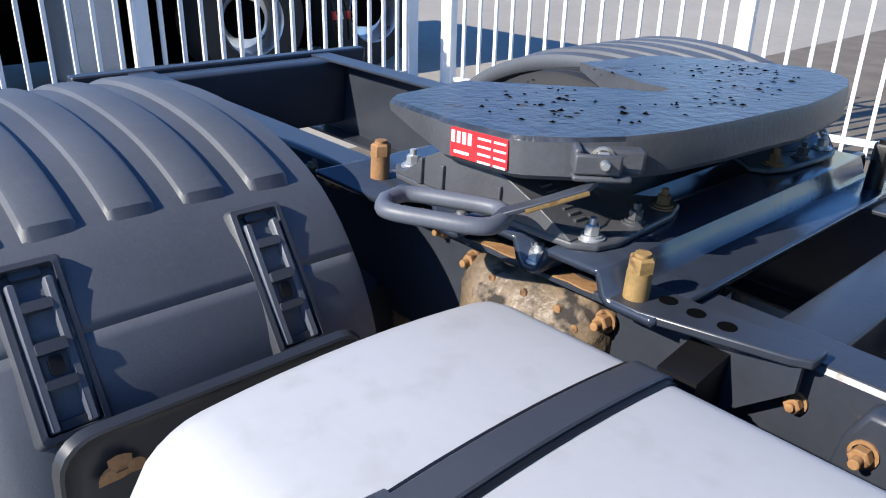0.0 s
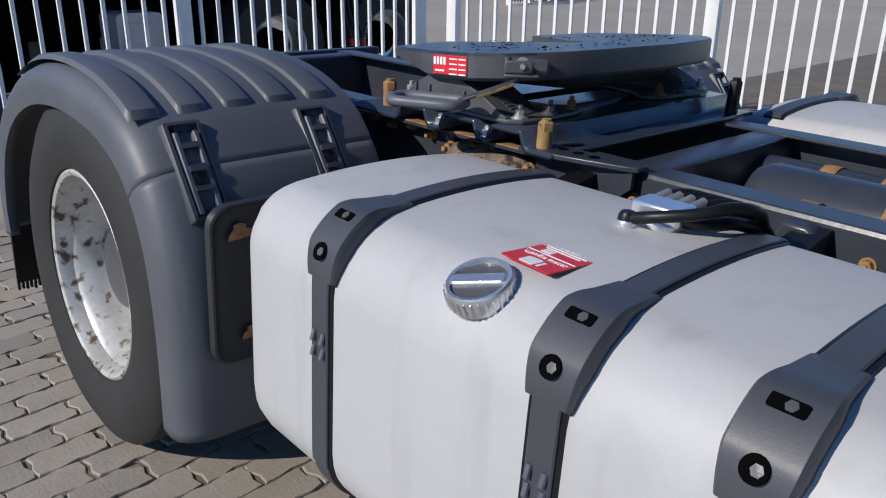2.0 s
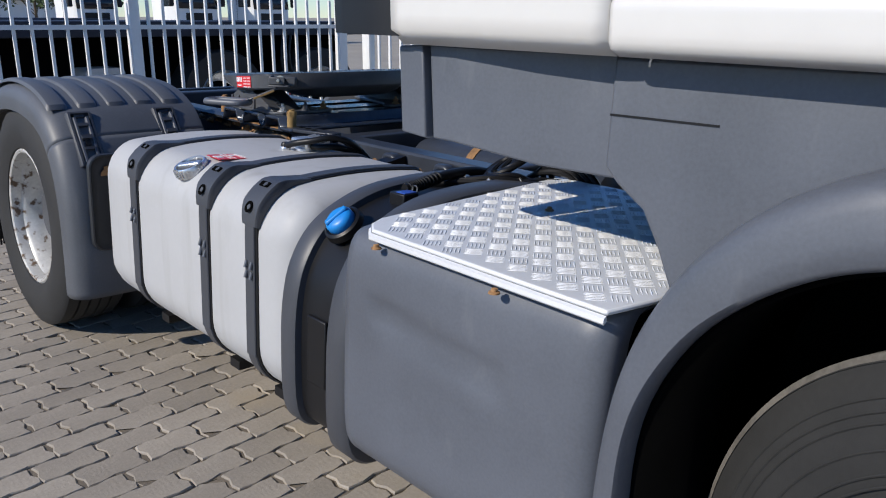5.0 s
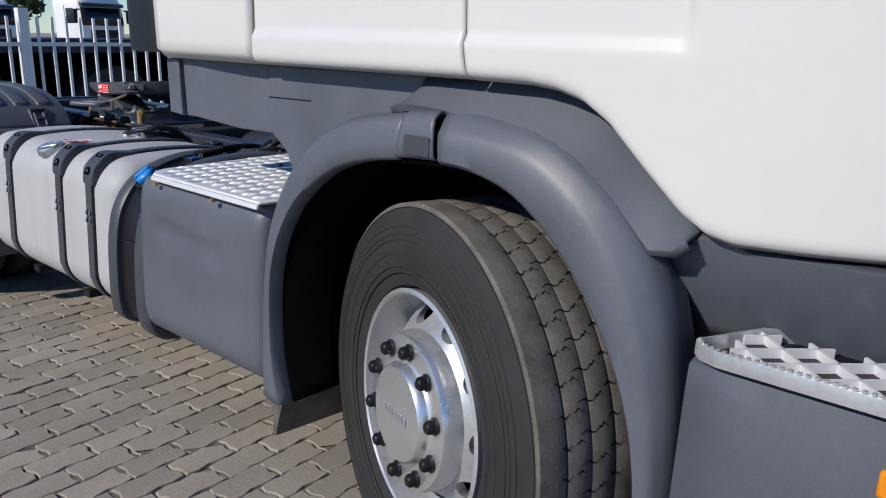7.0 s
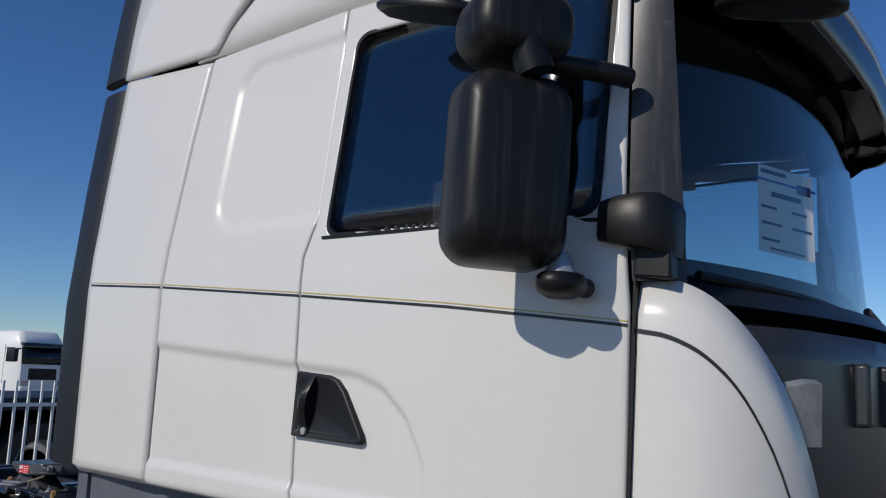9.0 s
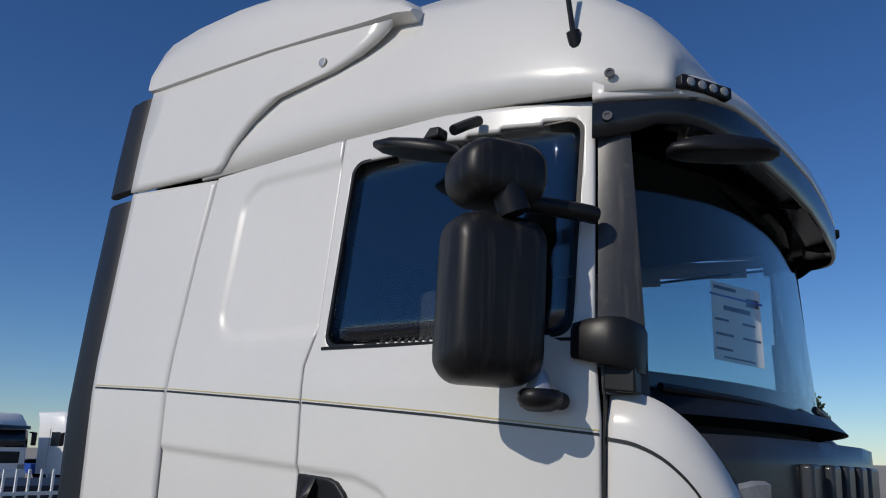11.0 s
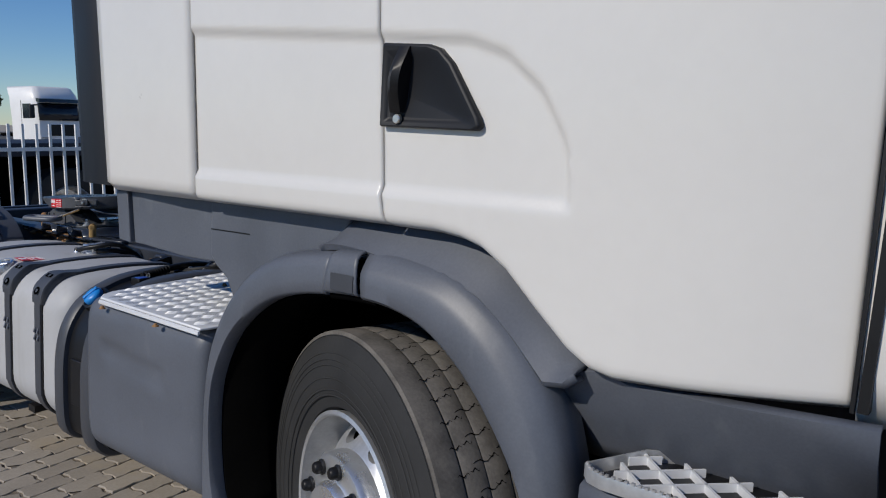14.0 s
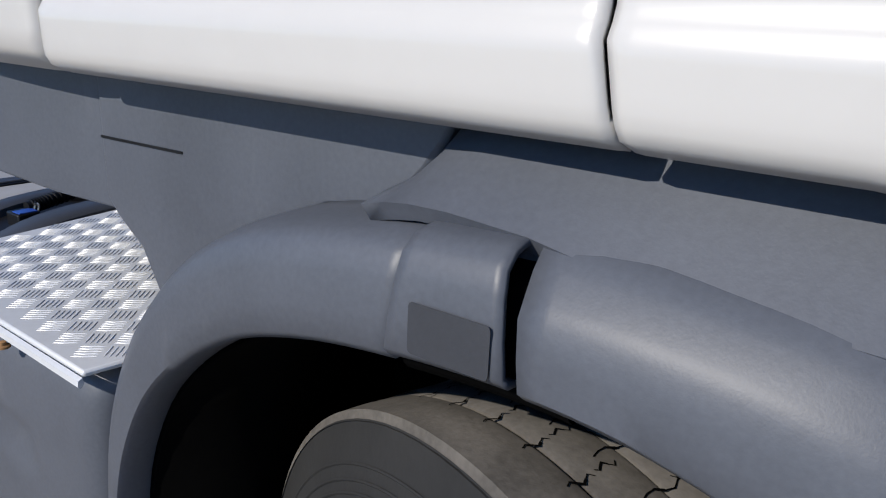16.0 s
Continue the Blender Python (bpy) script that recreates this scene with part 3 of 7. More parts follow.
for sy in (-1, 1):
    foot = [(0.415, 0.36), (0.43, 0.42), (0.475, 0.455), (0.56, 0.462), (0.83, 0.458), (0.885, 0.455), (0.918, 0.43), (0.928, 0.39), (0.915, 0.22), (0.895, 0.165), (0.86, 0.15), (0.80, 0.20), (0.55, 0.24), (0.44, 0.29)]
    part("pedestal_foot", prism([(x, sy * y + SHIFT) for x, y in foot], "z", 0.9905, 1.003), CASTIRON, coupling, "cast iron foot of the bearing block", bevel=0.004)
    web = [(0.455, 1.003), (0.50, 1.016), (0.56, 1.058), (0.60, 1.078), (0.70, 1.082), (0.755, 1.064), (0.815, 1.040), (0.885, 1.006), (0.885, 1.003)]
    part("pedestal", loft([[(lerp(0.67, x, q), sy * y + SHIFT, z - d) for x, z in web] for y, q, d in ((0.456, 1.0, 0.0), (0.36, 0.97, 0.0), (0.30, 0.86, 0.004))]), CASTIRON, coupling, "sloping cast iron bearing block", smooth=20, bevel=0.007)
    for x in (0.545, 0.60, 0.735):
        part("casting_rib", prism([(x - 0.006, 1.003), (x + 0.006, 1.003), (x + 0.005, 1.052), (x - 0.005, 1.048)], "y", sy * 0.463 + SHIFT, sy * 0.45 + SHIFT), CASTIRON, coupling, bevel=0.002)
    for k in range(7):
        u = 0.14 + 0.115 * k
        part("cast_mark", box((lerp(0.765, 0.875, u) - 0.003, sy * 0.40 + SHIFT - 0.012, lerp(1.060, 1.0105, u) - 0.002), (lerp(0.765, 0.875, u) + 0.003, sy * 0.40 + SHIFT + 0.012, lerp(1.060, 1.0105, u) + 0.002)), CASTIRON, coupling)
    for x, y, mat in ((0.462, 0.405, ALU_DIRTY), (0.893, 0.415, ALU_DIRTY), (0.897, 0.305, CASTIRON), (0.885, 0.205, RUST)):
        part("washer", lathe([(0.022, 0.0), (0.022, 0.003), (0.0001, 0.003)], Matrix.Translation((x, sy * y + SHIFT, 1.003)), 20), mat, coupling)
        part("pedestal_nut", add_nut(bmesh.new(), (x, sy * y + SHIFT, 1.006), (0, 0, 1), 0.0125, 0.020, 0.010), mat, coupling, "nut on a washer")
TIP = Matrix.Translation((0.752, 0.0, 1.152)) @ Matrix.Rotation(radians(-3.6), 4, "Y") @ Matrix.Translation((-0.75, 0, -1.14))


def plate_outline(grow=0.0):
    half = [(0.40, -0.405), (0.425, -0.438), (0.52, -0.462), (0.60, -0.478), (0.622, -0.488), (0.782, -0.497), (0.80, -0.490), (0.858, -0.445), (0.905, -0.385), (0.938, -0.30), (0.958, -0.17), (0.968, -0.05)]
    slot = [(0.37, -0.195), (0.58, -0.085), (0.65, -0.042), (0.70, -0.036), (0.725, -0.02)]
    pts = slot[::-1] + half + [(x + 0.012, -1.03 * y) for x, y in half[::-1]] + [(x, -y) for x, y in slot]
    return [(0.72 + (x - 0.72) * (1 + grow), -0.005 + y * (1 + grow)) for x, y in pts]


def horn_lift(x, z):
    """The under side of the plate rises towards the tips of its two horns."""
    u = min(1.0, max(0.0, (0.615 - x) / 0.2))
    return z + (1.118 - z) * (u * u * (3 - 2 * u)) if z < 1.118 else z


bm = loft([[TIP @ Vector((x, y, horn_lift(x, z))) for x, y in plate_outline(g)] for z, g in ((1.072, -0.02), (1.080, 0.0), (1.132, 0.004), (1.139, -0.006))])
bm.normal_update()
for fc in bm.faces:
    if fc.calc_center_median().z > 1.124 and abs(fc.normal.z) > 0.5:
        fc.material_index = 1
part("top_plate", bm, (CASTIRON, GREASE), coupling, "greasy cast iron coupling plate with rust streaks", smooth=30)
rg = random.Random(3)
bm = bmesh.new()
for i in range(150):
    a, r = rg.uniform(0, 6.28), 0.19 + 0.26 * rg.random() ** 0.7
    c = Vector((0.69 + 0.52 * r * math.cos(a), 0.95 * r * math.sin(a), 1.1395))
    if abs(c.y) < 0.09 and c.x < 0.76:
        continue
    w, h = rg.uniform(0.002, 0.007), rg.uniform(0.001, 0.003)
    d = rg.uniform(0, 3.14)
    ring = [TIP @ (c + Vector((w * q * math.cos(b + d), w * rg.uniform(0.4, 1.0) * math.sin(b + d), 0))) for b, q in ((0, 1.6), (1.2, 0.8), (2.4, 1.0), (3.6, 1.5), (4.9, 0.9))]
    top = bm.verts.new(TIP @ (c + Vector((0, 0, h))))
    vs = [bm.verts.new(v) for v in ring]
    for q in range(5):
        bm.faces.new((vs[q], vs[(q + 1) % 5], top))
tagged(part("grease_crust", bm, DARK, coupling, "crumbs of old black grease"), kind="stuff")
part("lock_body", loft([[TIP @ Vector((x, y, z)) for x, y in rounded((0.52 + d, -0.25 + d), (0.93 - d, 0.25 - d), 0.06)] for z, d in ((1.03, 0.07), (1.05, 0.03), (1.09, 0.0))]), CASTIRON, coupling)
# release handle
HL = Matrix.Translation((0.736, -0.588, 1.040)) @ Matrix.Rotation(radians(27), 4, "Z")
part("handle_loop", tube([HL @ Vector(v) for v in ((-0.095, 0.0, 0), (-0.075, 0.04, 0), (0, 0.045, 0), (0.075, 0.04, 0), (0.095, 0.0, 0), (0.075, -0.04, 0), (0, -0.045, 0), (-0.075, -0.04, 0))], 0.0135, 12, 6, True), GREY, coupling, "grey coated pull handle loop")
bar = [[Vector(c) + Vector((dx, dy, dz)) for dx, dy, dz in ((0.0, -0.011, -0.006), (0.0, 0.011, 0.004), (-0.003, 0.008, 0.011), (-0.003, -0.014, 0.001))] for c in ((0.815, -0.552, 1.046), (0.86, -0.510, 1.068), (0.915, -0.462, 1.098))]
bar_ob = part("handle_bar", loft(bar), CHASSIS, coupling, "flat release bar", bevel=0.002)
part("worn_edge", loft([[Vector(c) + Vector((0.0, -0.0125, d)) for d in (-0.0075, -0.001)] + [Vector(c) + Vector((0.001, -0.010, -0.0085))] for c in ((0.85, -0.520, 1.063), (0.88, -0.492, 1.079), (0.915, -0.462, 1.098))]), RUST_YELLOW, bar_ob, "worn yellow paint along the bar's edge")
CATCH = Matrix.Translation((0.903, -0.412, 1.130)) @ Matrix.Rotation(radians(44), 4, "Z") @ Matrix.Scale(0.86, 4)
catch = part("safety_catch", box((-0.06, -0.018, -0.026), (0.055, 0.02, 0.02), CATCH), CASTIRON, coupling, "dark iron catch with a bolt", bevel=0.006)
for lo, hi in (((-0.07, -0.052, -0.016), (0.01, -0.041, 0.02)), ((-0.07, -0.041, -0.016), (-0.056, 0.018, 0.026)), ((-0.07, -0.052, -0.028), (0.03, -0.018, -0.017))):
    part("catch_lug", box(lo, hi, CATCH), CASTIRON, catch, bevel=0.004)
part("catch_bolt", add_nut(bmesh.new(), CATCH @ Vector((-0.02, -0.02, 0.005)), CATCH.to_3x3() @ Vector((0, -1, 0)), 0.014, 0.02, 0.018), CHROME, coupling)
# maker's plate, red with pale print
tagm = TIP @ Matrix.Translation((0.712, -0.4995, 1.107)) @ Matrix.Rotation(radians(-3.0), 4, "Z") @ Matrix.Rotation(radians(90), 4, "X") @ Matrix.Diagonal((0.66, 0.95, 1, 1))
plate_tag = part("rating_plate", _placed(rounded((-0.10, -0.025), (0.10, 0.025), 0.004, 2), tagm @ Matrix.Scale(1.0, 4), 0, 0.003), RED, coupling, "red rating plate with white print")
bm = bmesh.new()
for i in range(4):
    _placed([(0.0, 0.018 - 0.013 * i), (0.045, 0.018 - 0.013 * i), (0.045, 0.0145 - 0.013 * i), (0.0, 0.0145 - 0.013 * i)], tagm, 0.003, 0.004, bm)
    _placed([(0.055, 0.018 - 0.013 * i), (0.095, 0.018 - 0.013 * i), (0.095, 0.0145 - 0.013 * i), (0.055, 0.0145 - 0.013 * i)], tagm, 0.003, 0.004, bm)
_placed([(-0.085, -0.018), (-0.03, -0.018), (-0.03, -0.013), (-0.085, -0.013)], tagm, 0.003, 0.004, bm)
for i in range(4):
    _placed([(-0.095 + 0.02 * i, 0.0), (-0.082 + 0.02 * i, 0.0), (-0.082 + 0.02 * i, 0.02), (-0.095 + 0.02 * i, 0.02)], tagm, 0.003, 0.004, bm)
part("print", bm, PAPER, plate_tag, "white printed blocks")
# tall rusty studs on the plate
for x, y, mat, h in ((1.0, -0.442, RUST_YELLOW, 0.038), (0.355, -0.402, RUST, 0.042), (1.02, 0.40, BLACK, 0.06)):
    bm = add_cyl(bmesh.new(), (x, y, 0.950), (x, y, 0.966 + h * 0.75), 0.019, 20)
    sm = Matrix.Translation((x, y, 0.966 + h * 0.75))
    add_lathe(bm, [(0.0205, 0.0), (0.0205, h * 0.5), (0.017, h * 0.58), (0.0001, h * 0.58)], sm, 6)
    add_lathe(bm, [(0.012, h * 0.58), (0.012, h * 0.72), (0.0001, h * 0.72)], sm, 12)
    part("stud", bm, mat, coupling, "rusty spacer bolt")
for x in (0.645, 0.823):
    part("valley_bolt", add_nut(bmesh.new(), (x, -0.455, 0.950), (0, 0, 1), 0.016, 0.018, 0.010), ALU, coupling, "pale zinc bolt between two ridges")

# ---- fuel tank ----
def tank_section(d=0.0, y0=-1.145, y1=-0.54, z0=0.335, z1=0.922, n=8):
    """Section from the inner top edge over the outer side to the inner bottom edge, grown by d."""
    out = []
    for cy, cz, r, a0, a1 in ((y1 - 0.05, z1 - 0.05, 0.05, 0, 90), (y0 + 0.115, z1 - 0.115, 0.115, 90, 180), (y0 + 0.15, z0 + 0.15, 0.15, 180, 270), (y1 - 0.07, z0 + 0.07, 0.07, 270, 360)):
        for i in range(n + 1):
            a = radians(lerp(a0, a1, i / n))
            out.append((cy + (r + d) * math.cos(a), cz + (r + d) * math.sin(a)))
        if a1 == 90:
            out += [(lerp(y1 - 0.05, y0 + 0.115, i / 8), z1 + d) for i in range(1, 8)]      # across the crowned top
    return [(y, z + 0.026 * max(0.0, 1 - ((y + 0.83) / 0.32) ** 2) * (1 if z > z1 - 0.06 else 0)) for y, z in out]


def fuel_tank(sy, x0, x1, straps):
    tank = thing("fuel_tank", "", "")
    tank.parent = truck
    rings = []
    for x, d in ((x0, -0.10), (x0 + 0.002, -0.065), (x0 + 0.012, -0.038), (x0 + 0.03, -0.018), (x0 + 0.055, -0.006), (x0 + 0.09, 0), (x0 + 0.4, 0.003), (x1 - 0.4, 0.003), (x1 - 0.105, 0), (x1 - 0.07, -0.007), (x1 - 0.04, -0.022), (x1 - 0.018, -0.045), (x1 - 0.005, -0.075), (x1, -0.105)):
        rings.append([(x, y * -sy, z) for y, z in tank_section(d)])
    part("tank_body", loft(rings), SILVER, tank, "smooth silver-white tank, slightly dented", smooth=50)
    for xs in straps:
        strap(tank, sy, xs)
    for xs in straps:
        part("tank_bracket", prism([(sy * 0.39, 0.40), (sy * 0.39, 0.92), (sy * 0.50, 0.90), (sy * 0.53, 0.33), (sy * 1.06, 0.315), (sy * 1.06, 0.285), (sy * 0.45, 0.285)], "x", xs - 0.03, xs + 0.03), BLACK, tank)
    return tank


def band_along(line, x0, width, thick, sy, taper=0.0):
    rings = []
    for i, (y, z) in enumerate(line):
        a, b = line[max(i - 1, 0)], line[min(i + 1, len(line) - 1)]
        t = Vector((b[0] - a[0], b[1] - a[1])).normalized()
        nv = (-t.y, t.x)
        u = min(1, i / max(1, len(line) - 1) / taper if taper else 1, (1 - i / max(1, len(line) - 1)) / taper if taper else 1) if taper else 1
        w, h = width * (0.75 + 0.25 * u) / 2, thick * (0.25 + 0.75 * u)
        # the outward side lies to the left of the line's way, away from the tank
        rings.append([(x0 + s * w, (y - nv[0] * k) * -sy * 1.0, z - nv[1] * k) for s, k in ((-1, -0.002), (-1, h * 0.75), (-0.9, h), (0.9, h), (1, h * 0.75), (1, -0.002))])
    return loft(rings)


def strap(tank, sy, xs):
    line = tank_section(0.002)
    cut = line[5:-10]
    fine = [(p.x, p.z) for p in smooth_path([(y, 0, z) for y, z in cut], 2)]
    part("strap_rubber", band_along(fine, xs, 0.066, 0.004, sy), BLACK, tank)
    st = part("strap", band_along(fine, xs, 0.05, 0.009, sy), STRAPPING, tank, "grey steel tank strap on a rubber strip")
    # moulded cover over the strap's bolt, at the outer top edge
    k0 = min(range(len(fine)), key=lambda i: abs(fine[i][0] + 0.985) + abs(fine[i][1] - 0.945) * 0.3)
    k1 = max(i for i in range(len(fine)) if fine[i][1] > 0.825 and fine[i][0] < -1.04)
    seg = [(p.x, p.z) for p in smooth_path([(y, 0, z) for y, z in fine[k0:k1 + 1]], 2)]
    cover = part("strap_cover", band_along(seg, xs, 0.094, 0.031, sy, 0.34), STRAPPING, tank, "grey plastic cover with two bolt openings", bevel=0.012, seg=3)
    for (y, z), r in ((seg[int(len(seg) * 0.40)], 0.010), (seg[int(len(seg) * 0.70)], 0.017)):
        nv = Vector((0, y + 1.015, z - 0.817)).normalized()
        a = Vector((xs, y, z)) + nv * 0.0305
        bm = bmesh.new()
        q = nv.to_track_quat("Z", "Y").to_matrix().to_4x4()
        if r < 0.012:
            _placed(rounded((-0.022, -0.009), (0.022, 0.009), 0.003, 2), Matrix.Translation(a) @ q, 0.0, 0.003, bm)
        else:
            add_lathe(bm, [(0.017, 0.0), (0.0165, 0.002), (0.0001, 0.002)], Matrix.Translation(a) @ q, 20)
        for v in bm.verts:
            v.co.y *= -sy
        # the cover is closed; a near-black piece paints the opening's shade
        opening = part("bolt_opening", bm, DARK, cover, "near-black piece drawn as the shaded bolt opening", smooth=0)
        head = lathe([(0.008, 0.002), (0.008, 0.0035), (0.0001, 0.004)], Matrix.Translation(a + Vector((0.004, 0, 0))) @ q, 6)
        for v in head.verts:
            v.co.y *= -sy
        part("bolt_head", head, CASTIRON, opening)
    bm = bmesh.new()
    for dz in (0.0, 0.03):
        for dx in (-0.014, 0.014):
            add_cyl(bm, (xs + dx, sy * 1.156, 0.735 - dz), (xs + dx, sy * 1.162, 0.715 - dz), 0.005, 8)
    part("rivet", bm, GREY, st)


tank = fuel_tank(-1, 0.788, 2.135, (1.116, 1.643, 1.922))
fuel_tank(1, 0.95, 1.95, (1.08, 1.7))
# filler cap
CAP = Matrix.Translation((1.452, -1.079, 0.880)) @ Matrix.Rotation(radians(22), 4, "X") @ Matrix.Scale(0.84, 4)
part("filler_neck", lathe([(0.064, -0.05), (0.062, 0.004), (0.056, 0.008), (0.055, 0.04)], CAP, 36), SILVER, tank)
cap = part("filler_cap", lathe([(0.054, 0.03), (0.062, 0.032), (0.063, 0.066), (0.059, 0.072), (0.053, 0.071), (0.05, 0.060), (0.0001, 0.060)], CAP, 40), ALU, tank, "ribbed bare aluminium filler cap")
part("cap_plate", lathe([(0.051, 0.0605), (0.05, 0.0645), (0.0001, 0.065)], CAP, 36), CASTIRON, cap, "dull dark cap top")
for i in range(30):
    part("cap_rib", _placed([(-0.0025, -0.0012), (0.0025, -0.0012), (0.0025, 0.0012), (-0.0025, 0.0012)], CAP @ Matrix.Rotation(2 * math.pi * i / 30, 4, "Z") @ Matrix.Translation((0.0635, 0, 0)), 0.036, 0.064), ALU, cap)
part("cap_grip", _placed(rounded((-0.052, -0.014), (0.052, 0.014), 0.01, 4), CAP @ Matrix.Rotation(radians(30), 4, "Z"), 0.06, 0.074), ALU, cap, bevel=0.004)
# red notice with white print
STK = Matrix.Translation((1.484, -0.978, 0.9475)) @ Matrix.Rotation(radians(-3), 4, "X") @ Matrix.Rotation(radians(-4), 4, "Z")
notice = part("notice", _placed(rounded((-0.052, -0.058), (0.052, 0.058), 0.004, 2), STK, 0, 0.002), RED, tank, "red notice sticker with white print")


def lettering(name, text, m, size, material, parent, depth=0.0006, align="CENTER", label=""):
    cu = bpy.data.curves.new(name, "FONT")
    cu.body, cu.size, cu.align_x, cu.align_y, cu.extrude = text, size, align, "CENTER", depth
    cu.resolution_u = 2
    cu.materials.append(material)
    tmp = bpy.data.objects.new(name, cu)
    scene.collection.objects.link(tmp)
    me = bpy.data.meshes.new_from_object(tmp.evaluated_get(bpy.context.evaluated_depsgraph_get()))
    bpy.data.objects.remove(tmp)
    ob = new(name, me)
    ob.matrix_world = m
    if parent:
        ob.parent = parent
    if label:
        tagged(ob, label)
    return ob


lettering("notice_text", "POZOR !", STK @ Matrix.Translation((0, 0.047, 0.0026)), 0.016, PAPER, notice)
lettering("notice_text", "Vypněte motor", STK @ Matrix.Translation((0, -0.012, 0.0026)), 0.0145, PAPER, notice)
bm = bmesh.new()
_placed([(-0.05, 0.0), (0.05, 0.0), (0.05, 0.0025), (-0.05, 0.0025)], STK, 0.002, 0.0028, bm)
for i, (a, b) in enumerate(((-0.042, 0.042), (-0.036, 0.036))):
    _placed([(a, 0.034 - 0.008 * i), (b, 0.034 - 0.008 * i), (b, 0.0375 - 0.008 * i), (a, 0.0375 - 0.008 * i)], STK, 0.002, 0.0028, bm)
_placed([(-0.03, 0.007), (-0.008, 0.007), (-0.008, 0.022), (-0.03, 0.022)], STK, 0.002, 0.0028, bm)
_placed(rounded((-0.018, -0.054), (0.012, -0.026), 0.004, 2), STK, 0.002, 0.0028, bm)
_placed([(0.016, -0.05), (0.022, -0.05), (0.022, -0.03), (0.016, -0.03)], STK, 0.002, 0.0028, bm)
part("print_block", bm, PAPER, notice, "white pump pictogram and print bars")
# fuel gauge sender with pipes
sender = part("tank_sender", lathe([(0.04, 0.0), (0.04, 0.01), (0.028, 0.012), (0.0001, 0.012)], Matrix.Translation((1.50, -0.70, 0.945)), 24), ALU, tank, "fuel sender with black hoses and fittings")
part("sender_block", box((1.445, -0.725, 0.955), (1.545, -0.665, 0.988)), ALU, sender, "cast aluminium block", bevel=0.006)
for i in range(4):
    part("fitting", cyl((1.46 + 0.024 * i, -0.668, 0.978), (1.465 + 0.024 * i, -0.635, 0.985), 0.010, 12), CHROME, sender)
    part("hose", tube([(1.465 + 0.024 * i, -0.64, 0.984), (1.49 + 0.026 * i, -0.60, 0.985), (1.54 + 0.02 * i, -0.56, 0.965), (1.56 + 0.02 * i, -0.50, 0.90)], 0.008, 8), BLACK, sender)
part("hose", tube([(1.475, -0.757, 0.965), (1.52, -0.752, 0.978), (1.575, -0.72, 0.99), (1.61, -0.67, 1.0), (1.625, -0.61, 0.985), (1.61, -0.55, 0.95)], 0.011, 10), BLACK, sender, "thick black hose")
part("hose", tube([(1.535, -0.70, 0.965), (1.575, -0.69, 0.965), (1.60, -0.64, 0.965), (1.60, -0.56, 0.94)], 0.012, 10), BLACK, sender)
part("hose_elbow", lathe([(0.0001, 0.0), (0.016, 0.0), (0.016, 0.024), (0.012, 0.03), (0.0001, 0.03)], Matrix.Translation((1.465, -0.757, 0.945)), 18), BLACK, sender)
part("clamp", lathe([(0.017, 0.004), (0.0185, 0.006), (0.0185, 0.014), (0.017, 0.016)], Matrix.Translation((1.465, -0.757, 0.945)), 18), ALU, sender)
# brackets between the tank and the rail
for x in (1.36, 1.62, 1.90):
    br = part("rail_bracket", prism([(x - 0.06, 0.80), (x + 0.06, 0.80), (x + 0.05, 0.90), (x + 0.02, 0.925), (x - 0.03, 0.925), (x - 0.05, 0.88)], "y", -0.43, -0.388), CHASSIS, truck, "black bracket on the frame rail", bevel=0.008)
    for dx in (-0.02, 0.035):
        part("bracket_bolt", add_nut(bmesh.new(), (x + dx, -0.43, 0.87), (0, -1, 0), 0.014, 0.018, 0.014), RUST, br, "rust-brown bolt")

# ---- additive tank, side skirt and catwalk ----
additive = thing("additive_tank", "", "")
additive.parent = truck


def side_line(d=0.0):
    """Outer section of the plastic tank: up the side and over a wide shoulder, (y, z)."""
    pts = [(-1.05, 0.34), (-1.13, 0.355), (-1.17, 0.41), (-1.178, 0.58), (-1.172, 0.70), (-1.15, 0.79), (-1.10, 0.865), (-1.02, 0.915), (-0.92, 0.945), (-0.78, 0.955), (-0.62, 0.95), (-0.52, 0.93)]
    out = []
    for i, (y, z) in enumerate(pts):
        a, b = pts[max(i - 1, 0)], pts[min(i + 1, len(pts) - 1)]
        t = Vector((b[0] - a[0], b[1] - a[1])).normalized()
        out.append((y - t.y * d, z + t.x * d))
    return [(p.x, p.z) for p in smooth_path([(y, 0, z) for y, z in out], 4)]


rings = [[(x, y, z) for y, z in side_line(d)] + [(x, -0.5, 0.6), (x, -0.8, 0.36)] for x, d in ((2.135, -0.02), (2.145, -0.004), (2.48, -0.004), (2.49, -0.02))]
part("body", loft(rings), BLACK, additive, "black plastic additive tank", smooth=50)
for x0, x1, h in ((2.14, 2.215, 0.018), (2.355, 2.45, 0.026)):
    rings = [[(x, y, z) for y, z in side_line(d)] + [(x, -0.6, 0.6)] for x, d in ((x0, -0.006), (x0 + 0.004, h * 0.7), (x0 + 0.014, h), (x1 - 0.014, h), (x1 - 0.004, h * 0.7), (x1, -0.006))]
    part("band", loft(rings), STRAPPING, additive, "raised grey band round the additive tank", smooth=40)
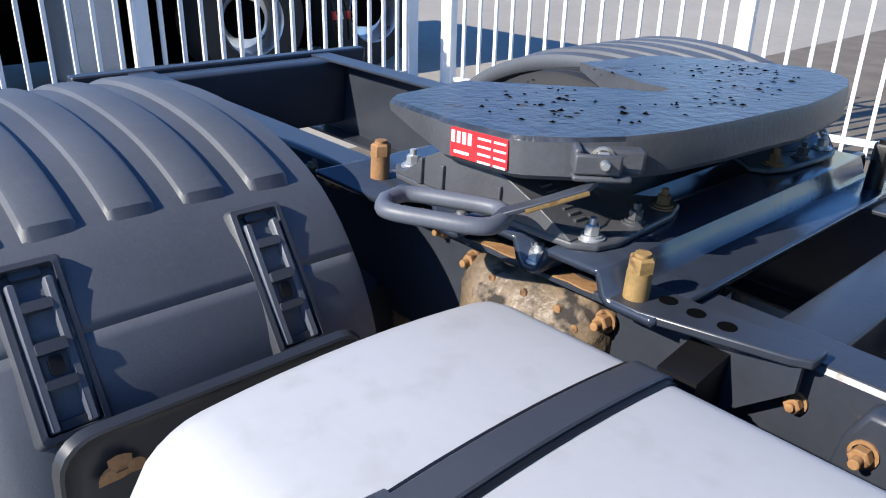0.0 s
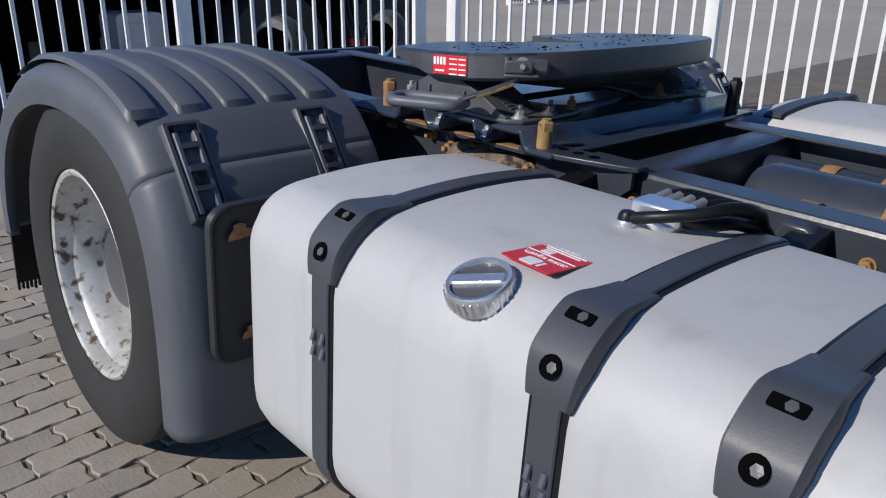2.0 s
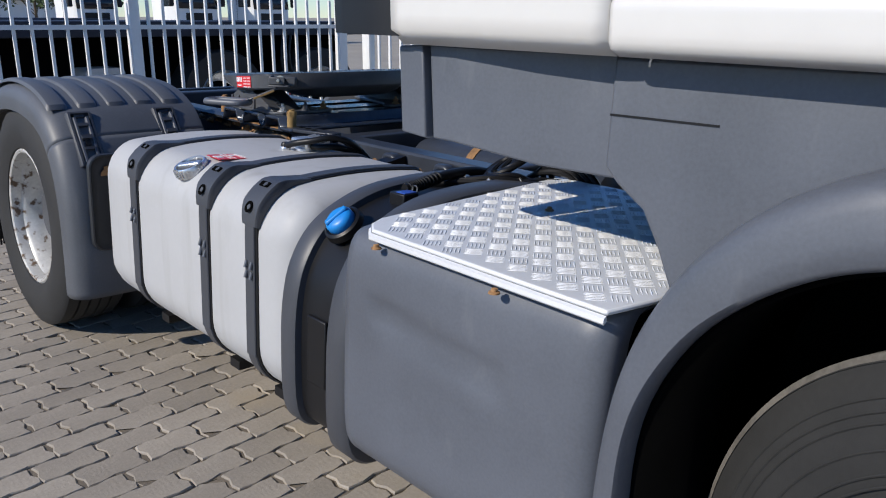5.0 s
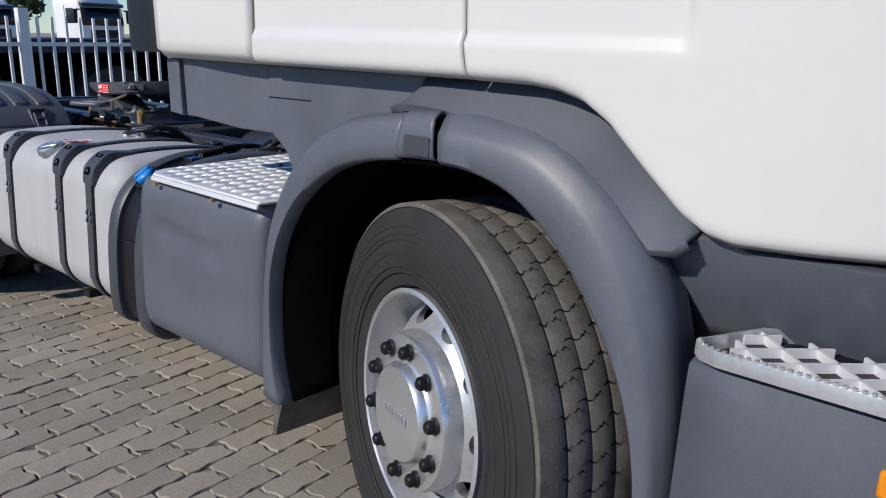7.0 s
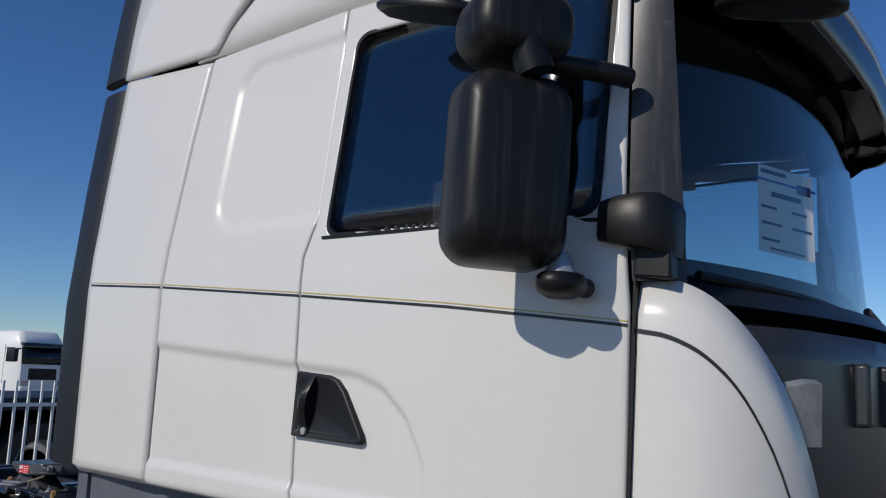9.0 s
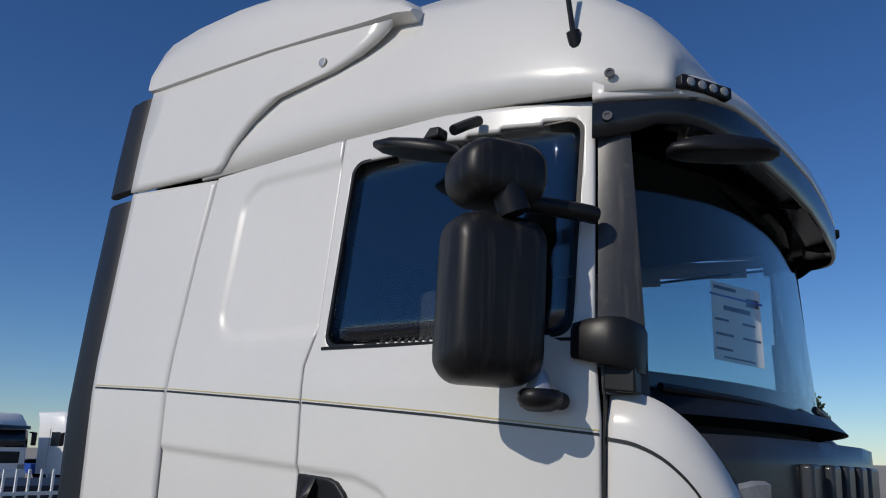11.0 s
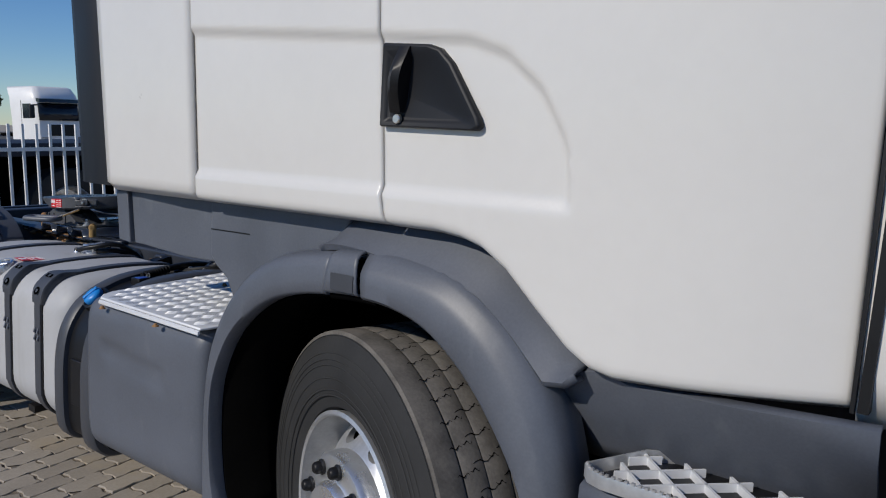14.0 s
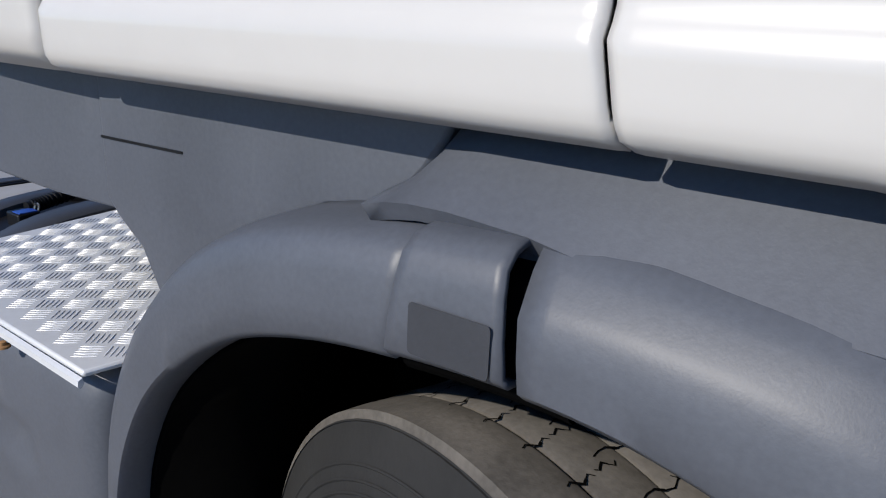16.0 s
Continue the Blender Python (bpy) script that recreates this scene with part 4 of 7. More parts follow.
# connector block, ribbed hose and a coil of spare hose between the bands
block = part("connector_block", box((2.268, -0.945, 0.93), (2.328, -0.895, 0.966)), BLACK, additive, "black connector block with a blue strip", bevel=0.004)
part("blue_strip", box((2.290, -0.940, 0.9655), (2.324, -0.900, 0.968)), FAR_BLUE, block)
for i in range(3):
    part("clip_ring", lathe([(0.011, 0.0), (0.013, 0.003), (0.011, 0.006)], Matrix.Translation((2.272 + 0.018 * i, -0.892, 0.968)) @ Matrix.Rotation(radians(70), 4, "X"), 14), CHROME, block, "zinc hose clip")
line = smooth_path([(2.283, -0.905, 0.968), (2.280, -0.85, 0.974), (2.268, -0.74, 0.985), (2.258, -0.62, 0.98), (2.25, -0.5, 0.95)], 8)
ribbed = part("ribbed_hose", tube([tuple(p) for p in line], 0.014, 10), BLACK, additive, "black ribbed hose")
for p, q in list(zip(line, line[1:]))[2:14]:
    m = Matrix.Translation(p) @ (q - p).to_track_quat("Z", "Y").to_matrix().to_4x4()
    part("hose_rib", lathe([(0.0135, -0.003), (0.0175, -0.0015), (0.0175, 0.0015), (0.0135, 0.003)], m, 12), BLACK, ribbed)
for k in range(4):
    rr, tilt = 0.055 + 0.006 * (k % 3), 0.25 + 0.12 * k
    loop = [(2.300 + 0.012 * k + 0.7 * rr * math.cos(a), -0.575 + 0.012 * k + rr * math.sin(a), 0.985 + 0.010 * k + 0.03 * math.sin(a + tilt)) for a in [2 * math.pi * i / 14 for i in range(14)]]
    part("coiled_hose", add_tube(bmesh.new(), loop, 0.009, 8, 3, True), BLACK, additive, "coil of thin black hose")
part("label_panel", box((2.25, -1.181, 0.50), (2.33, -1.17, 0.68)), BLACK, additive, bevel=0.004)
BC = Matrix.Translation((2.272, -1.092, 0.904)) @ Matrix.Rotation(radians(42), 4, "X") @ Matrix.Scale(0.70, 4)
part("cap_seat", lathe([(0.075, -0.02), (0.072, 0.006), (0.062, 0.012), (0.056, 0.004), (0.0001, 0.004)], BC, 32), BLACK, additive)
bc = part("blue_cap", lathe([(0.05, 0.0), (0.053, 0.006), (0.053, 0.026), (0.048, 0.036), (0.036, 0.043), (0.0001, 0.047)], BC, 40), BLUE, additive, "bright blue screw cap")
part("cap_grip", _placed(rounded((-0.045, -0.012), (0.045, 0.012), 0.008, 3), BC @ Matrix.Rotation(radians(70), 4, "Z"), 0.03, 0.053), BLUE, bc, bevel=0.004)
# lines and valves between the tanks and the frame
lines = thing("hose_bundle", "", "")
lines.parent = truck
for k in range(4):
    y = -0.66 + 0.035 * k
    bm = tube([(2.22 + 0.02 * k, y - 0.12, 0.955), (2.32 + 0.03 * k, y - 0.03, 0.968 + 0.01 * (k % 3)), (2.42, y + 0.04, 0.965), (2.50, y + 0.09, 0.955), (2.60, y + 0.15, 0.92)], 0.008 + 0.003 * (k % 2), 8)
    part("hose", bm, BLACK, lines, "black hose beside the frame rail")
for k in range(4):
    bm = tube([(2.33 + 0.02 * k, -0.50 + 0.02 * k, 0.95), (2.40, -0.50 + 0.012 * k, 0.985 + 0.014 * k), (2.47 + 0.015 * k, -0.47, 0.985 + 0.01 * k), (2.50 + 0.02 * k, -0.43, 0.93), (2.44, -0.42, 0.90)], 0.009, 8)
    part("hose", bm, BLACK, lines, "black air hose bent over the frame rail")
for x, y in ((2.27, -0.70), (2.33, -0.67), (2.38, -0.60)):
    part("fitting", cyl((x, y, 0.945), (x + 0.03, y + 0.01, 0.975), 0.013, 12), CHROME, lines, "metal hose fitting")
part("valve", box((2.25, -0.66, 0.945), (2.33, -0.58, 0.962), Matrix()), PLATE, lines, bevel=0.004)

skirt = thing("side_skirt", "", "")
skirt.parent = truck


def skirt_line(x):
    g = 0.0
    return [(-1.14, 0.957), (-1.19, 0.950), (-1.214, 0.925), (-1.224, 0.88), (-1.226, 0.80), (-1.226, 0.62), (-1.222, 0.50), (-1.208, 0.44), (-1.17, 0.40), (-1.10, 0.388)]


rings = []
for i in range(41):
    x = lerp(2.475, 3.168, i / 40)
    edge = max(0.0, (x - 3.10) / 0.068)
    pull = 0.05 * (1 - math.sqrt(max(0.0, 1 - edge * edge)))
    ring = []
    for q in smooth_path([(0, y, z) for y, z in skirt_line(x)], 5):
        y = q.y
        zc = 0.80 - (x - 2.55) * 0.10
        if 2.54 < x < 2.98:
            y += 0.017 * math.exp(-((q.z - zc) / 0.022) ** 2) * min(1, (x - 2.54) / 0.05, (2.98 - x) / 0.05)
        ring.append((x, y + pull, q.z))
    rings.append(ring)
part("panel", loft(rings, False), GREY, skirt, "smooth grey plastic side panel with a pressed groove", smooth=50, solid=0.008)
# added near-black block: shade behind the skirt panel
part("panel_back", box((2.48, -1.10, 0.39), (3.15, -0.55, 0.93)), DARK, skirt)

catwalk = thing("catwalk", "", "")
catwalk.parent = truck
WALK = [(2.425, -0.46), (2.495, -1.15), (2.52, -1.195), (2.56, -1.225), (3.165, -1.238), (3.19, -1.10), (3.20, -0.46)]
walk_plate = part("tread_plate", prism(WALK, "z", 0.962, 0.972), CHEQUER, catwalk, "bright aluminium chequer plate walkway", bevel=0.004)
bm = bmesh.new()
C40, S40 = math.cos(radians(40)), math.sin(radians(40))
for j in range(-17, 18):
    for i in range(-17, 18):
        cx, cy = 2.81 + 0.043 * (i * C40 - j * S40), -0.84 + 0.043 * (i * S40 + j * C40)
        if not (2.515 - 0.1014 * (cy + 1.15) + 1.2 * max(0.0, -1.165 - cy) < cx < 3.165 and -1.208 < cy < -0.477):
            continue
        ang = radians(40 if (i + j) % 2 else 130)
        d = Vector((math.cos(ang), math.sin(ang), 0)); s = Vector((-d.y, d.x, 0))
        for k in range(5):
            o = Vector((cx, cy, 0.972)) + s * (0.0078 * (k - 2))
            a, b = o - d * 0.0185, o + d * 0.0185
            vs = [bm.verts.new(v) for v in (a, o + s * 0.0022, b, o - s * 0.0022)]
            top = [bm.verts.new(v + Vector((0, 0, 0.0013))) for v in (lerp(a, o, 0.35), o + s * 0.0004, lerp(b, o, 0.35), o - s * 0.0004)]
            bm.faces.new(top)
            for q in range(4):
                bm.faces.new((vs[q], vs[(q + 1) % 4], top[(q + 1) % 4], top[q]))
tagged(part("tread_relief", bm, CHEQUER, walk_plate, smooth=0), kind="stuff")
part("edge_lip", loft([[(x, y, 0.9635), (x, y - 0.006, 0.960), (x, y - 0.007, 0.952), (x, y - 0.004, 0.949), (x, y + 0.002, 0.954)] for x, y in ((2.52, -1.196), (2.56, -1.226), (2.86, -1.232), (3.165, -1.239))]), CHEQUER, catwalk, "folded front edge of the walkway", smooth=40)
for x, y in ((2.585, -1.232), (2.93, -1.240), (2.68, -0.80), (3.05, -0.80)):
    part("plate_bolt", lathe([(0.016, 0.0), (0.015, 0.004), (0.009, 0.006), (0.008, 0.013), (0.0001, 0.014)], Matrix.Translation((x, y, 0.936 if y < -1 else 0.972)) @ Matrix.Scale(0.7, 4), 14), RUST, catwalk, "rusted dome bolt")
# air tanks across the frame
for y, r, x0, x1 in ((0.02, 0.10, 1.30, 2.30), (-0.17, 0.075, 1.28, 1.95), (0.2, 0.075, 1.2, 1.8)):
    m = Matrix.Translation((x0, y, 0.80 + 0.02)) @ Matrix.Rotation(radians(90), 4, "Y")
    L = x1 - x0
    at = part("air_tank", lathe([(0.0001, 0), (r * 0.5, 0.006), (r * 0.85, 0.025), (r, 0.06), (r, L - 0.06), (r * 0.85, L - 0.025), (r * 0.5, L - 0.006), (0.0001, L)], m, 32), CHASSIS, truck, "dark painted air reservoir between the rails")
    for u in (0.35, 0.6):
        part("tank_band", lathe([(r + 0.001, L * u), (r + 0.004, L * u), (r + 0.004, L * u + 0.04), (r + 0.001, L * u + 0.04)], m, 32), RUST, at, "rust-brown clamp band")


# ---- front wheel ----
def front_wheel(sy):
    w = thing("front_wheel", "", "")
    w.parent = truck
    turn = OUT if sy < 0 else OUT.inverted()
    m = Matrix.Translation((3.795, sy * 1.055, 0.528)) @ Matrix.Rotation(radians(-19), 4, "Z") @ turn @ Matrix.Scale(0.985, 4)      # steered to the right
    R, rim = 0.528, 0.308
    half = 0.148
    side = [(rim, half * 0.72), (rim + 0.012, half * 0.93), (lerp(rim, R, 0.3), half * 1.05), (lerp(rim, R, 0.5), half * 1.07), (lerp(rim, R, 0.72), half * 1.03), (R - 0.03, half * 0.97), (R - 0.01, half * 0.93), (R, half * 0.84)]
    part("tyre", lathe(side[:7], m, 96), RUBBER, w, "black tyre side wall with faint raised rings")
    part("tyre", lathe([(r, -h) for r, h in side], m, 64), RUBBER, w)
    for r, h in ((0.352, 1.04), (0.368, 1.052), (0.40, 1.068), (0.435, 1.064), (0.45, 1.05), (0.468, 1.03)):
        part("side_ring", lathe([(r, half * h), (r + 0.002, half * h + 0.0012), (r + 0.004, half * h)], m, 96), RUBBER, w)
    # tread: four flat ribs between three straight grooves, with fine wavy cross cuts
    for h0, h1 in ((-0.93, -0.43), (-0.41, 0.0), (0.012, 0.42), (0.45, 0.93)):
        lo, hi = h0 * half, h1 * half
        part("tread_rib", lathe([(R - 0.012, lo), (R - (0.012 if h0 < -0.9 else 0.002), lo), (R, lerp(lo, hi, 0.06)), (R + 0.001, lerp(lo, hi, 0.5)), (R, lerp(lo, hi, 0.94)), (R - (0.012 if h1 > 0.9 else 0.002), hi), (R - 0.012, hi)], m, 120), TREAD, w, "dusty brown worn tread rib", smooth=40)
    # near-black strips laid on the ribs paint the shade in the cross cuts
    bm = bmesh.new()
    for row, (c, span) in enumerate(((0.43, 0.11), (0.005, 0.20), (-0.42, 0.13), (0.20, 0.09), (-0.2, 0.09))):
        for i in range(52):
            a0 = 2 * math.pi * (i + 0.37 * row) / 52
            line = []
            for k in range(7):
                u = k / 6
                line.append((a0 + 0.010 * math.sin(u * 9.4 + row) * (1 - 0.4 * u), (c + span * 2 * (u - 0.5)) * half))
            for (a, h), (b, g) in zip(line, line[1:]):
                t = 0.0034 if abs((h / half) - c) < 0.05 else 0.0017
                q = [bm.verts.new(m @ Vector((rr * math.cos(v + s), rr * math.sin(v + s), hh))) for v, hh, s, rr in ((a, h, -t, R + 0.0014), (b, g, -t, R + 0.0014), (b, g, t, R + 0.0014), (a, h, t, R + 0.0014))]
                bm.faces.new(q)
    tagged(part("tread_relief", bm, DARK, w, smooth=0), kind="stuff")
    part("tread_base", lathe([(R - 0.012, -half * 0.95), (R - 0.012, half * 0.95)], m, 90), RUBBER, w)
    # rim, pierced disc and hub
    rim_ob = part("rim", lathe([(rim, half * 0.80), (rim + 0.004, half * 0.97), (rim - 0.006, half * 1.0), (rim - 0.012, half * 0.97), (rim - 0.015, half * 0.80), (rim - 0.02, half * 0.5), (rim - 0.03, half * 0.30), (0.278, half * 0.28)], m, 80), ALU_DIRTY, w, "silver painted rim with white edge")
    bm = bmesh.new()
    holes = 10
    for s in range(holes):
        a0 = 2 * math.pi * s / holes
        def at(u, v):
            r = lerp(0.205, 0.278, v)
            a = a0 + (u - 0.5) * 2 * math.pi / holes
            z = lerp(half * 0.78, half * 0.28, v ** 1.2)
            return m @ Vector((r * math.cos(a), r * math.sin(a), z))
        border = [(i / 4, 0) for i in range(4)] + [(1, i / 4) for i in range(4)] + [(1 - i / 4, 1) for i in range(4)] + [(0, 1 - i / 4) for i in range(4)]
        hole = []
        for u, v in border:
            a = math.atan2(v - 0.5, u - 0.5)
            hole.append((0.5 + 0.24 * math.cos(a), 0.52 + 0.38 * math.sin(a)))
        ob_, ih, dp = [bm.verts.new(at(u, v)) for u, v in border], [bm.verts.new(at(u, v)) for u, v in hole], []
        for u, v in hole:
            q = at(u, v)
            dp.append(bm.verts.new(q + Vector((0, -sy * 0.03, 0))))
        for i in range(16):
            j = (i + 1) % 16
            bm.faces.new((ob_[i], ob_[j], ih[j], ih[i]))
            bm.faces.new((ih[i], ih[j], dp[j], dp[i]))
    bmesh.ops.remove_doubles(bm, verts=bm.verts[:], dist=0.0005)
    part("disc", bm, ALU_DIRTY, rim_ob, "silver wheel disc with oval hand holes", smooth=45)
    part("brake_drum", lathe([(0.27, -0.02), (0.26, 0.0), (0.0001, 0.01)], m, 40), DARK, w)
    part("hub", lathe([(0.205, half * 0.76), (0.205, half * 1.04), (0.198, half * 1.13), (0.19, half * 1.15), (0.132, half * 1.15), (0.128, half * 1.25), (0.12, half * 1.31), (0.0001, half * 1.33)], m, 56), ALU, w, "polished steel hub cover")
    bm = bmesh.new()
    for i in range(7):
        q = m @ Matrix.Translation((0.0, 0.0, half * 1.332)) @ Matrix.Translation((-0.054 + 0.018 * i, 0.0, 0))
        _placed(rounded((-0.006, -0.011), (0.006, 0.011), 0.003, 2), q, 0, 0.002, bm)
    part("hub_mark", bm, ALU, w, "raised maker's mark as plain blocks")
    for i in range(10):
        a = 2 * math.pi * (i + 0.35) / 10
        q = m @ Matrix.Translation((0.167 * math.cos(a), 0.167 * math.sin(a), half * 1.15))
        part("nut_cap", lathe([(0.021, 0.0), (0.022, 0.005), (0.0175, 0.008), (0.017, 0.022), (0.012, 0.028), (0.0001, 0.029)], q, 16), BLACK, w, "black plastic nut cap")
    return w


for sy in (-1, 1):
    front_wheel(sy)


# ---- front mudguard ----
ARCH_OUT = [(3.158, 0.39), (3.160, 0.62), (3.172, 0.80), (3.205, 0.94), (3.275, 1.07), (3.37, 1.165), (3.48, 1.225), (3.60, 1.25), (3.72, 1.262), (3.84, 1.268), (3.95, 1.262), (4.06, 1.247), (4.15, 1.207), (4.24, 1.138), (4.318, 1.043), (4.373, 0.93), (4.410, 0.79), (4.430, 0.62), (4.438, 0.42)]
ARCH_IN = [(3.268, 0.385), (3.228, 0.52), (3.215, 0.70), (3.232, 0.83), (3.29, 0.95), (3.37, 1.035), (3.47, 1.10), (3.58, 1.135), (3.70, 1.152), (3.82, 1.158), (3.92, 1.150), (4.01, 1.125), (4.085, 1.08), (4.16, 1.015), (4.235, 0.925), (4.296, 0.83), (4.343, 0.72), (4.372, 0.60), (4.388, 0.42)]
guard = thing("front_mudguard", "", "")
guard.parent = truck


ARCH_REAR = ((1.02, 1.10), (1.03, 1.15), (1.02, 1.185), (0.97, 1.212), (0.86, 1.226), (0.66, 1.232), (0.36, 1.236), (0.10, 1.236), (0.02, 1.228), (0.0, 1.21), (0.0, 1.12))
ARCH_FRONT = ((1.13, 1.10), (1.12, 1.155), (1.09, 1.182), (1.02, 1.200), (0.90, 1.214), (0.74, 1.227), (0.62, 1.236), (0.34, 1.239), (0.10, 1.238), (0.02, 1.228), (0.0, 1.21), (0.0, 1.12))


def arch_rings(u0, u1, n, lift=0.0, section=ARCH_REAR, lean=(0.0, 0.0)):
    """Rings from u0 to u1 along the arch; lean moves the outer edge of the first and last ring along it."""
    o = smooth_path([(x, 0, z) for x, z in ARCH_OUT], 6)
    q = smooth_path([(x, 0, z) for x, z in ARCH_IN], 6)
    rings = []
    for i in range(n + 1):
        ring = []
        for v, y in section:
            u = min(1.0, max(0.0, lerp(u0, u1, i / n) + v * lerp(lean[0], lean[1], i / n))) * (len(o) - 1)
            k = min(int(u), len(o) - 2)
            a, b = o[k].lerp(o[k + 1], u - k), q[k].lerp(q[k + 1], u - k)
            nrm = (a - b).normalized()
            p = b.lerp(a, v) + nrm * (lift if y > 1.12 else 0)
            ring.append((p.x, -(y + lift), p.z))
        rings.append(ring)
    return rings


CLIP = ((1.0, 1.178), (1.015, 1.186), (1.0, 1.20)) + ARCH_REAR[3:]
J0, J1 = 0.446, 0.503
LEAN0, LEAN1 = -0.004, -0.015
part("rear_arch", loft(arch_rings(0.0, J0 - 0.003, 48, lean=(0.0, LEAN0)), False), GREY, guard, "grey plastic wheel arch, rear half", smooth=45, solid=0.006)
clip = part("arch_clip", loft(arch_rings(J0 - 0.004, J1 - 0.006, 10, 0.007, CLIP, lean=(LEAN0, LEAN1)), False), GREY, guard, "grey joint cover with a square patch", smooth=45, solid=0.006)
# added strip: the open joint's shade as a near-black surface
part("joint_backing", loft(arch_rings(J0, J1 + 0.02, 8, -0.012, lean=(LEAN0, LEAN1)), False), DARK, guard, "near-black strip added for the shade in the joint", smooth=45)
part("front_arch", loft(arch_rings(J1, 1.0, 44, 0.0, ARCH_FRONT, (LEAN1, 0.0)), False), GREY, guard, "grey plastic wheel arch, front half, creased", smooth=45, solid=0.006)
part("patch", _placed(rounded((3.724, 1.174), (3.803, 1.218), 0.004, 2), Matrix(((1, 0, 0, 0), (0, 0, -1, -1.2445), (0, 1, 0, 0), (0, 0, 0, 1))), 0.0, 0.0008), STRAPPING, clip, "darker square patch")
# arch inside coloured almost black, so its shade is in the colour
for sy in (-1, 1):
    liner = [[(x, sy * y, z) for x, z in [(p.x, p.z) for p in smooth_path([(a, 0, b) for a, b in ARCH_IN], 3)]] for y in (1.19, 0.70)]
    part("arch_liner", loft(liner, False), DARK, guard, "inner wheel housing, near black for the shade under the arch", solid=0.01)
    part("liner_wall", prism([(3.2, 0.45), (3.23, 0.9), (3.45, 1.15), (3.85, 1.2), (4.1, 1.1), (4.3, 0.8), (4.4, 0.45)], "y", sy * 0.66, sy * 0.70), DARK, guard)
bm = loft([[(3.165, -1.2, 0.385), (3.235, -1.2, 0.385), (3.235, -0.75, 0.385), (3.165, -0.75, 0.385)], [(3.175, -1.19, 0.30), (3.20, -1.19, 0.30), (3.20, -0.76, 0.28), (3.175, -0.76, 0.28)], [(3.12, -1.15, 0.215), (3.135, -1.15, 0.21), (3.15, -0.78, 0.2), (3.13, -0.78, 0.2)]])
part("mud_flap", bm, TREAD, guard, "dusty rubber flap behind the front wheel")

# ---- cab panels ----
cab = thing("cab", "", "")
cab.parent = truck


def cab_y(x, z):
    """The outer side of the cab, as a positive half width."""
    y = interp(z, (1.1, 1.35, 2.05, 2.2, 3.0, 3.6), (1.205, 1.213, 1.236, 1.23, 1.163, 1.10))
    if x > 4.35:
        y -= 0.30 * (x - 4.35) ** 2
    return y


def sheet(x0, x1, zb, zt, nx, nz, sy=-1, relief=None, roll=0.06, hole=None, roll_ends=0.0):
    """A skin over the cab side: x0, x1 are functions of z, zb, zt of x; roll: the bottom turns under; hole(x, z): left open."""
    bm = bmesh.new()
    grid = []
    for i in range(nx + 1):
        col = []
        for j in range(nz + 1):
            u, v = i / nx, j / nz
            xm = lerp(x0(1.5), x1(1.5), u)
            z = lerp(zb(xm), zt(xm), v)
            x = lerp(x0(z), x1(z), u)
            z = lerp(zb(x), zt(x), v)
            y = cab_y(x, z) + (relief(x, z) if relief else 0.0)
            d = z - zb(x)
            if roll and d < roll:
                y -= roll - math.sqrt(max(0.0, roll * roll - (roll - d) ** 2))
            e = min(x - x0(z), x1(z) - x)
            if e < 0.008:
                y -= 0.0035 * (1 - e / 0.008) ** 2
            col.append(bm.verts.new((x, sy * y, z)))
        grid.append(col)
    for i in range(nx):
        for j in range(nz):
            vs = (grid[i][j], grid[i + 1][j], grid[i + 1][j + 1], grid[i][j + 1])
            if hole and hole(sum(v.co.x for v in vs) / 4, sum(v.co.z for v in vs) / 4):
                continue
            bm.faces.new(vs)
    bmesh.ops.delete(bm, geom=[v for v in bm.verts if not v.link_faces], context="VERTS")
    return bm


def soft(d, w):
    """0 to 1 over the width w about 0."""
    t = min(1.0, max(0.0, d / w + 0.5))
    return t * t * (3 - 2 * t)


def box_depth(x, z, lo, hi, r):
    """Signed depth inside a rounded box."""
    cx, cz = (lo[0] + hi[0]) / 2, (lo[1] + hi[1]) / 2
    qx, qz = abs(x - cx) - (hi[0] - lo[0]) / 2 + r, abs(z - cz) - (hi[1] - lo[1]) / 2 + r
    return r - (math.hypot(max(qx, 0), max(qz, 0)) + min(max(qx, qz), 0))


def swage(x, z):
    """The pressed field round the door handle and the ledge along the foot."""
    top = interp(x, (3.1, 3.84, 4.10, 4.20, 4.29, 4.35, 4.37), (1.838, 1.788, 1.768, 1.735, 1.66, 1.56, 1.45))
    d = min(top - z, z - 1.43, (4.362 - x) * 1.0)
    return -0.012 * soft(d, 0.024)


def rear_edge(z):
    return interp(z, (1.34, 2.07, 2.97, 3.55), (2.585, 2.545, 2.475, 2.45))


def seam_a(z):
    return interp(z, (1.34, 2.05, 2.6, 2.97), (3.092, 3.076, 3.09, 3.115))


def seam_b(z):
    return interp(z, (1.34, 1.42, 1.6, 2.12, 2.24, 3.0), (3.868, 3.853, 3.845, 3.828, 3.868, 3.845))


def seam_c(z):
    return interp(z, (1.1, 1.95, 2.2, 3.0), (4.897, 4.893, 4.872, 4.835))


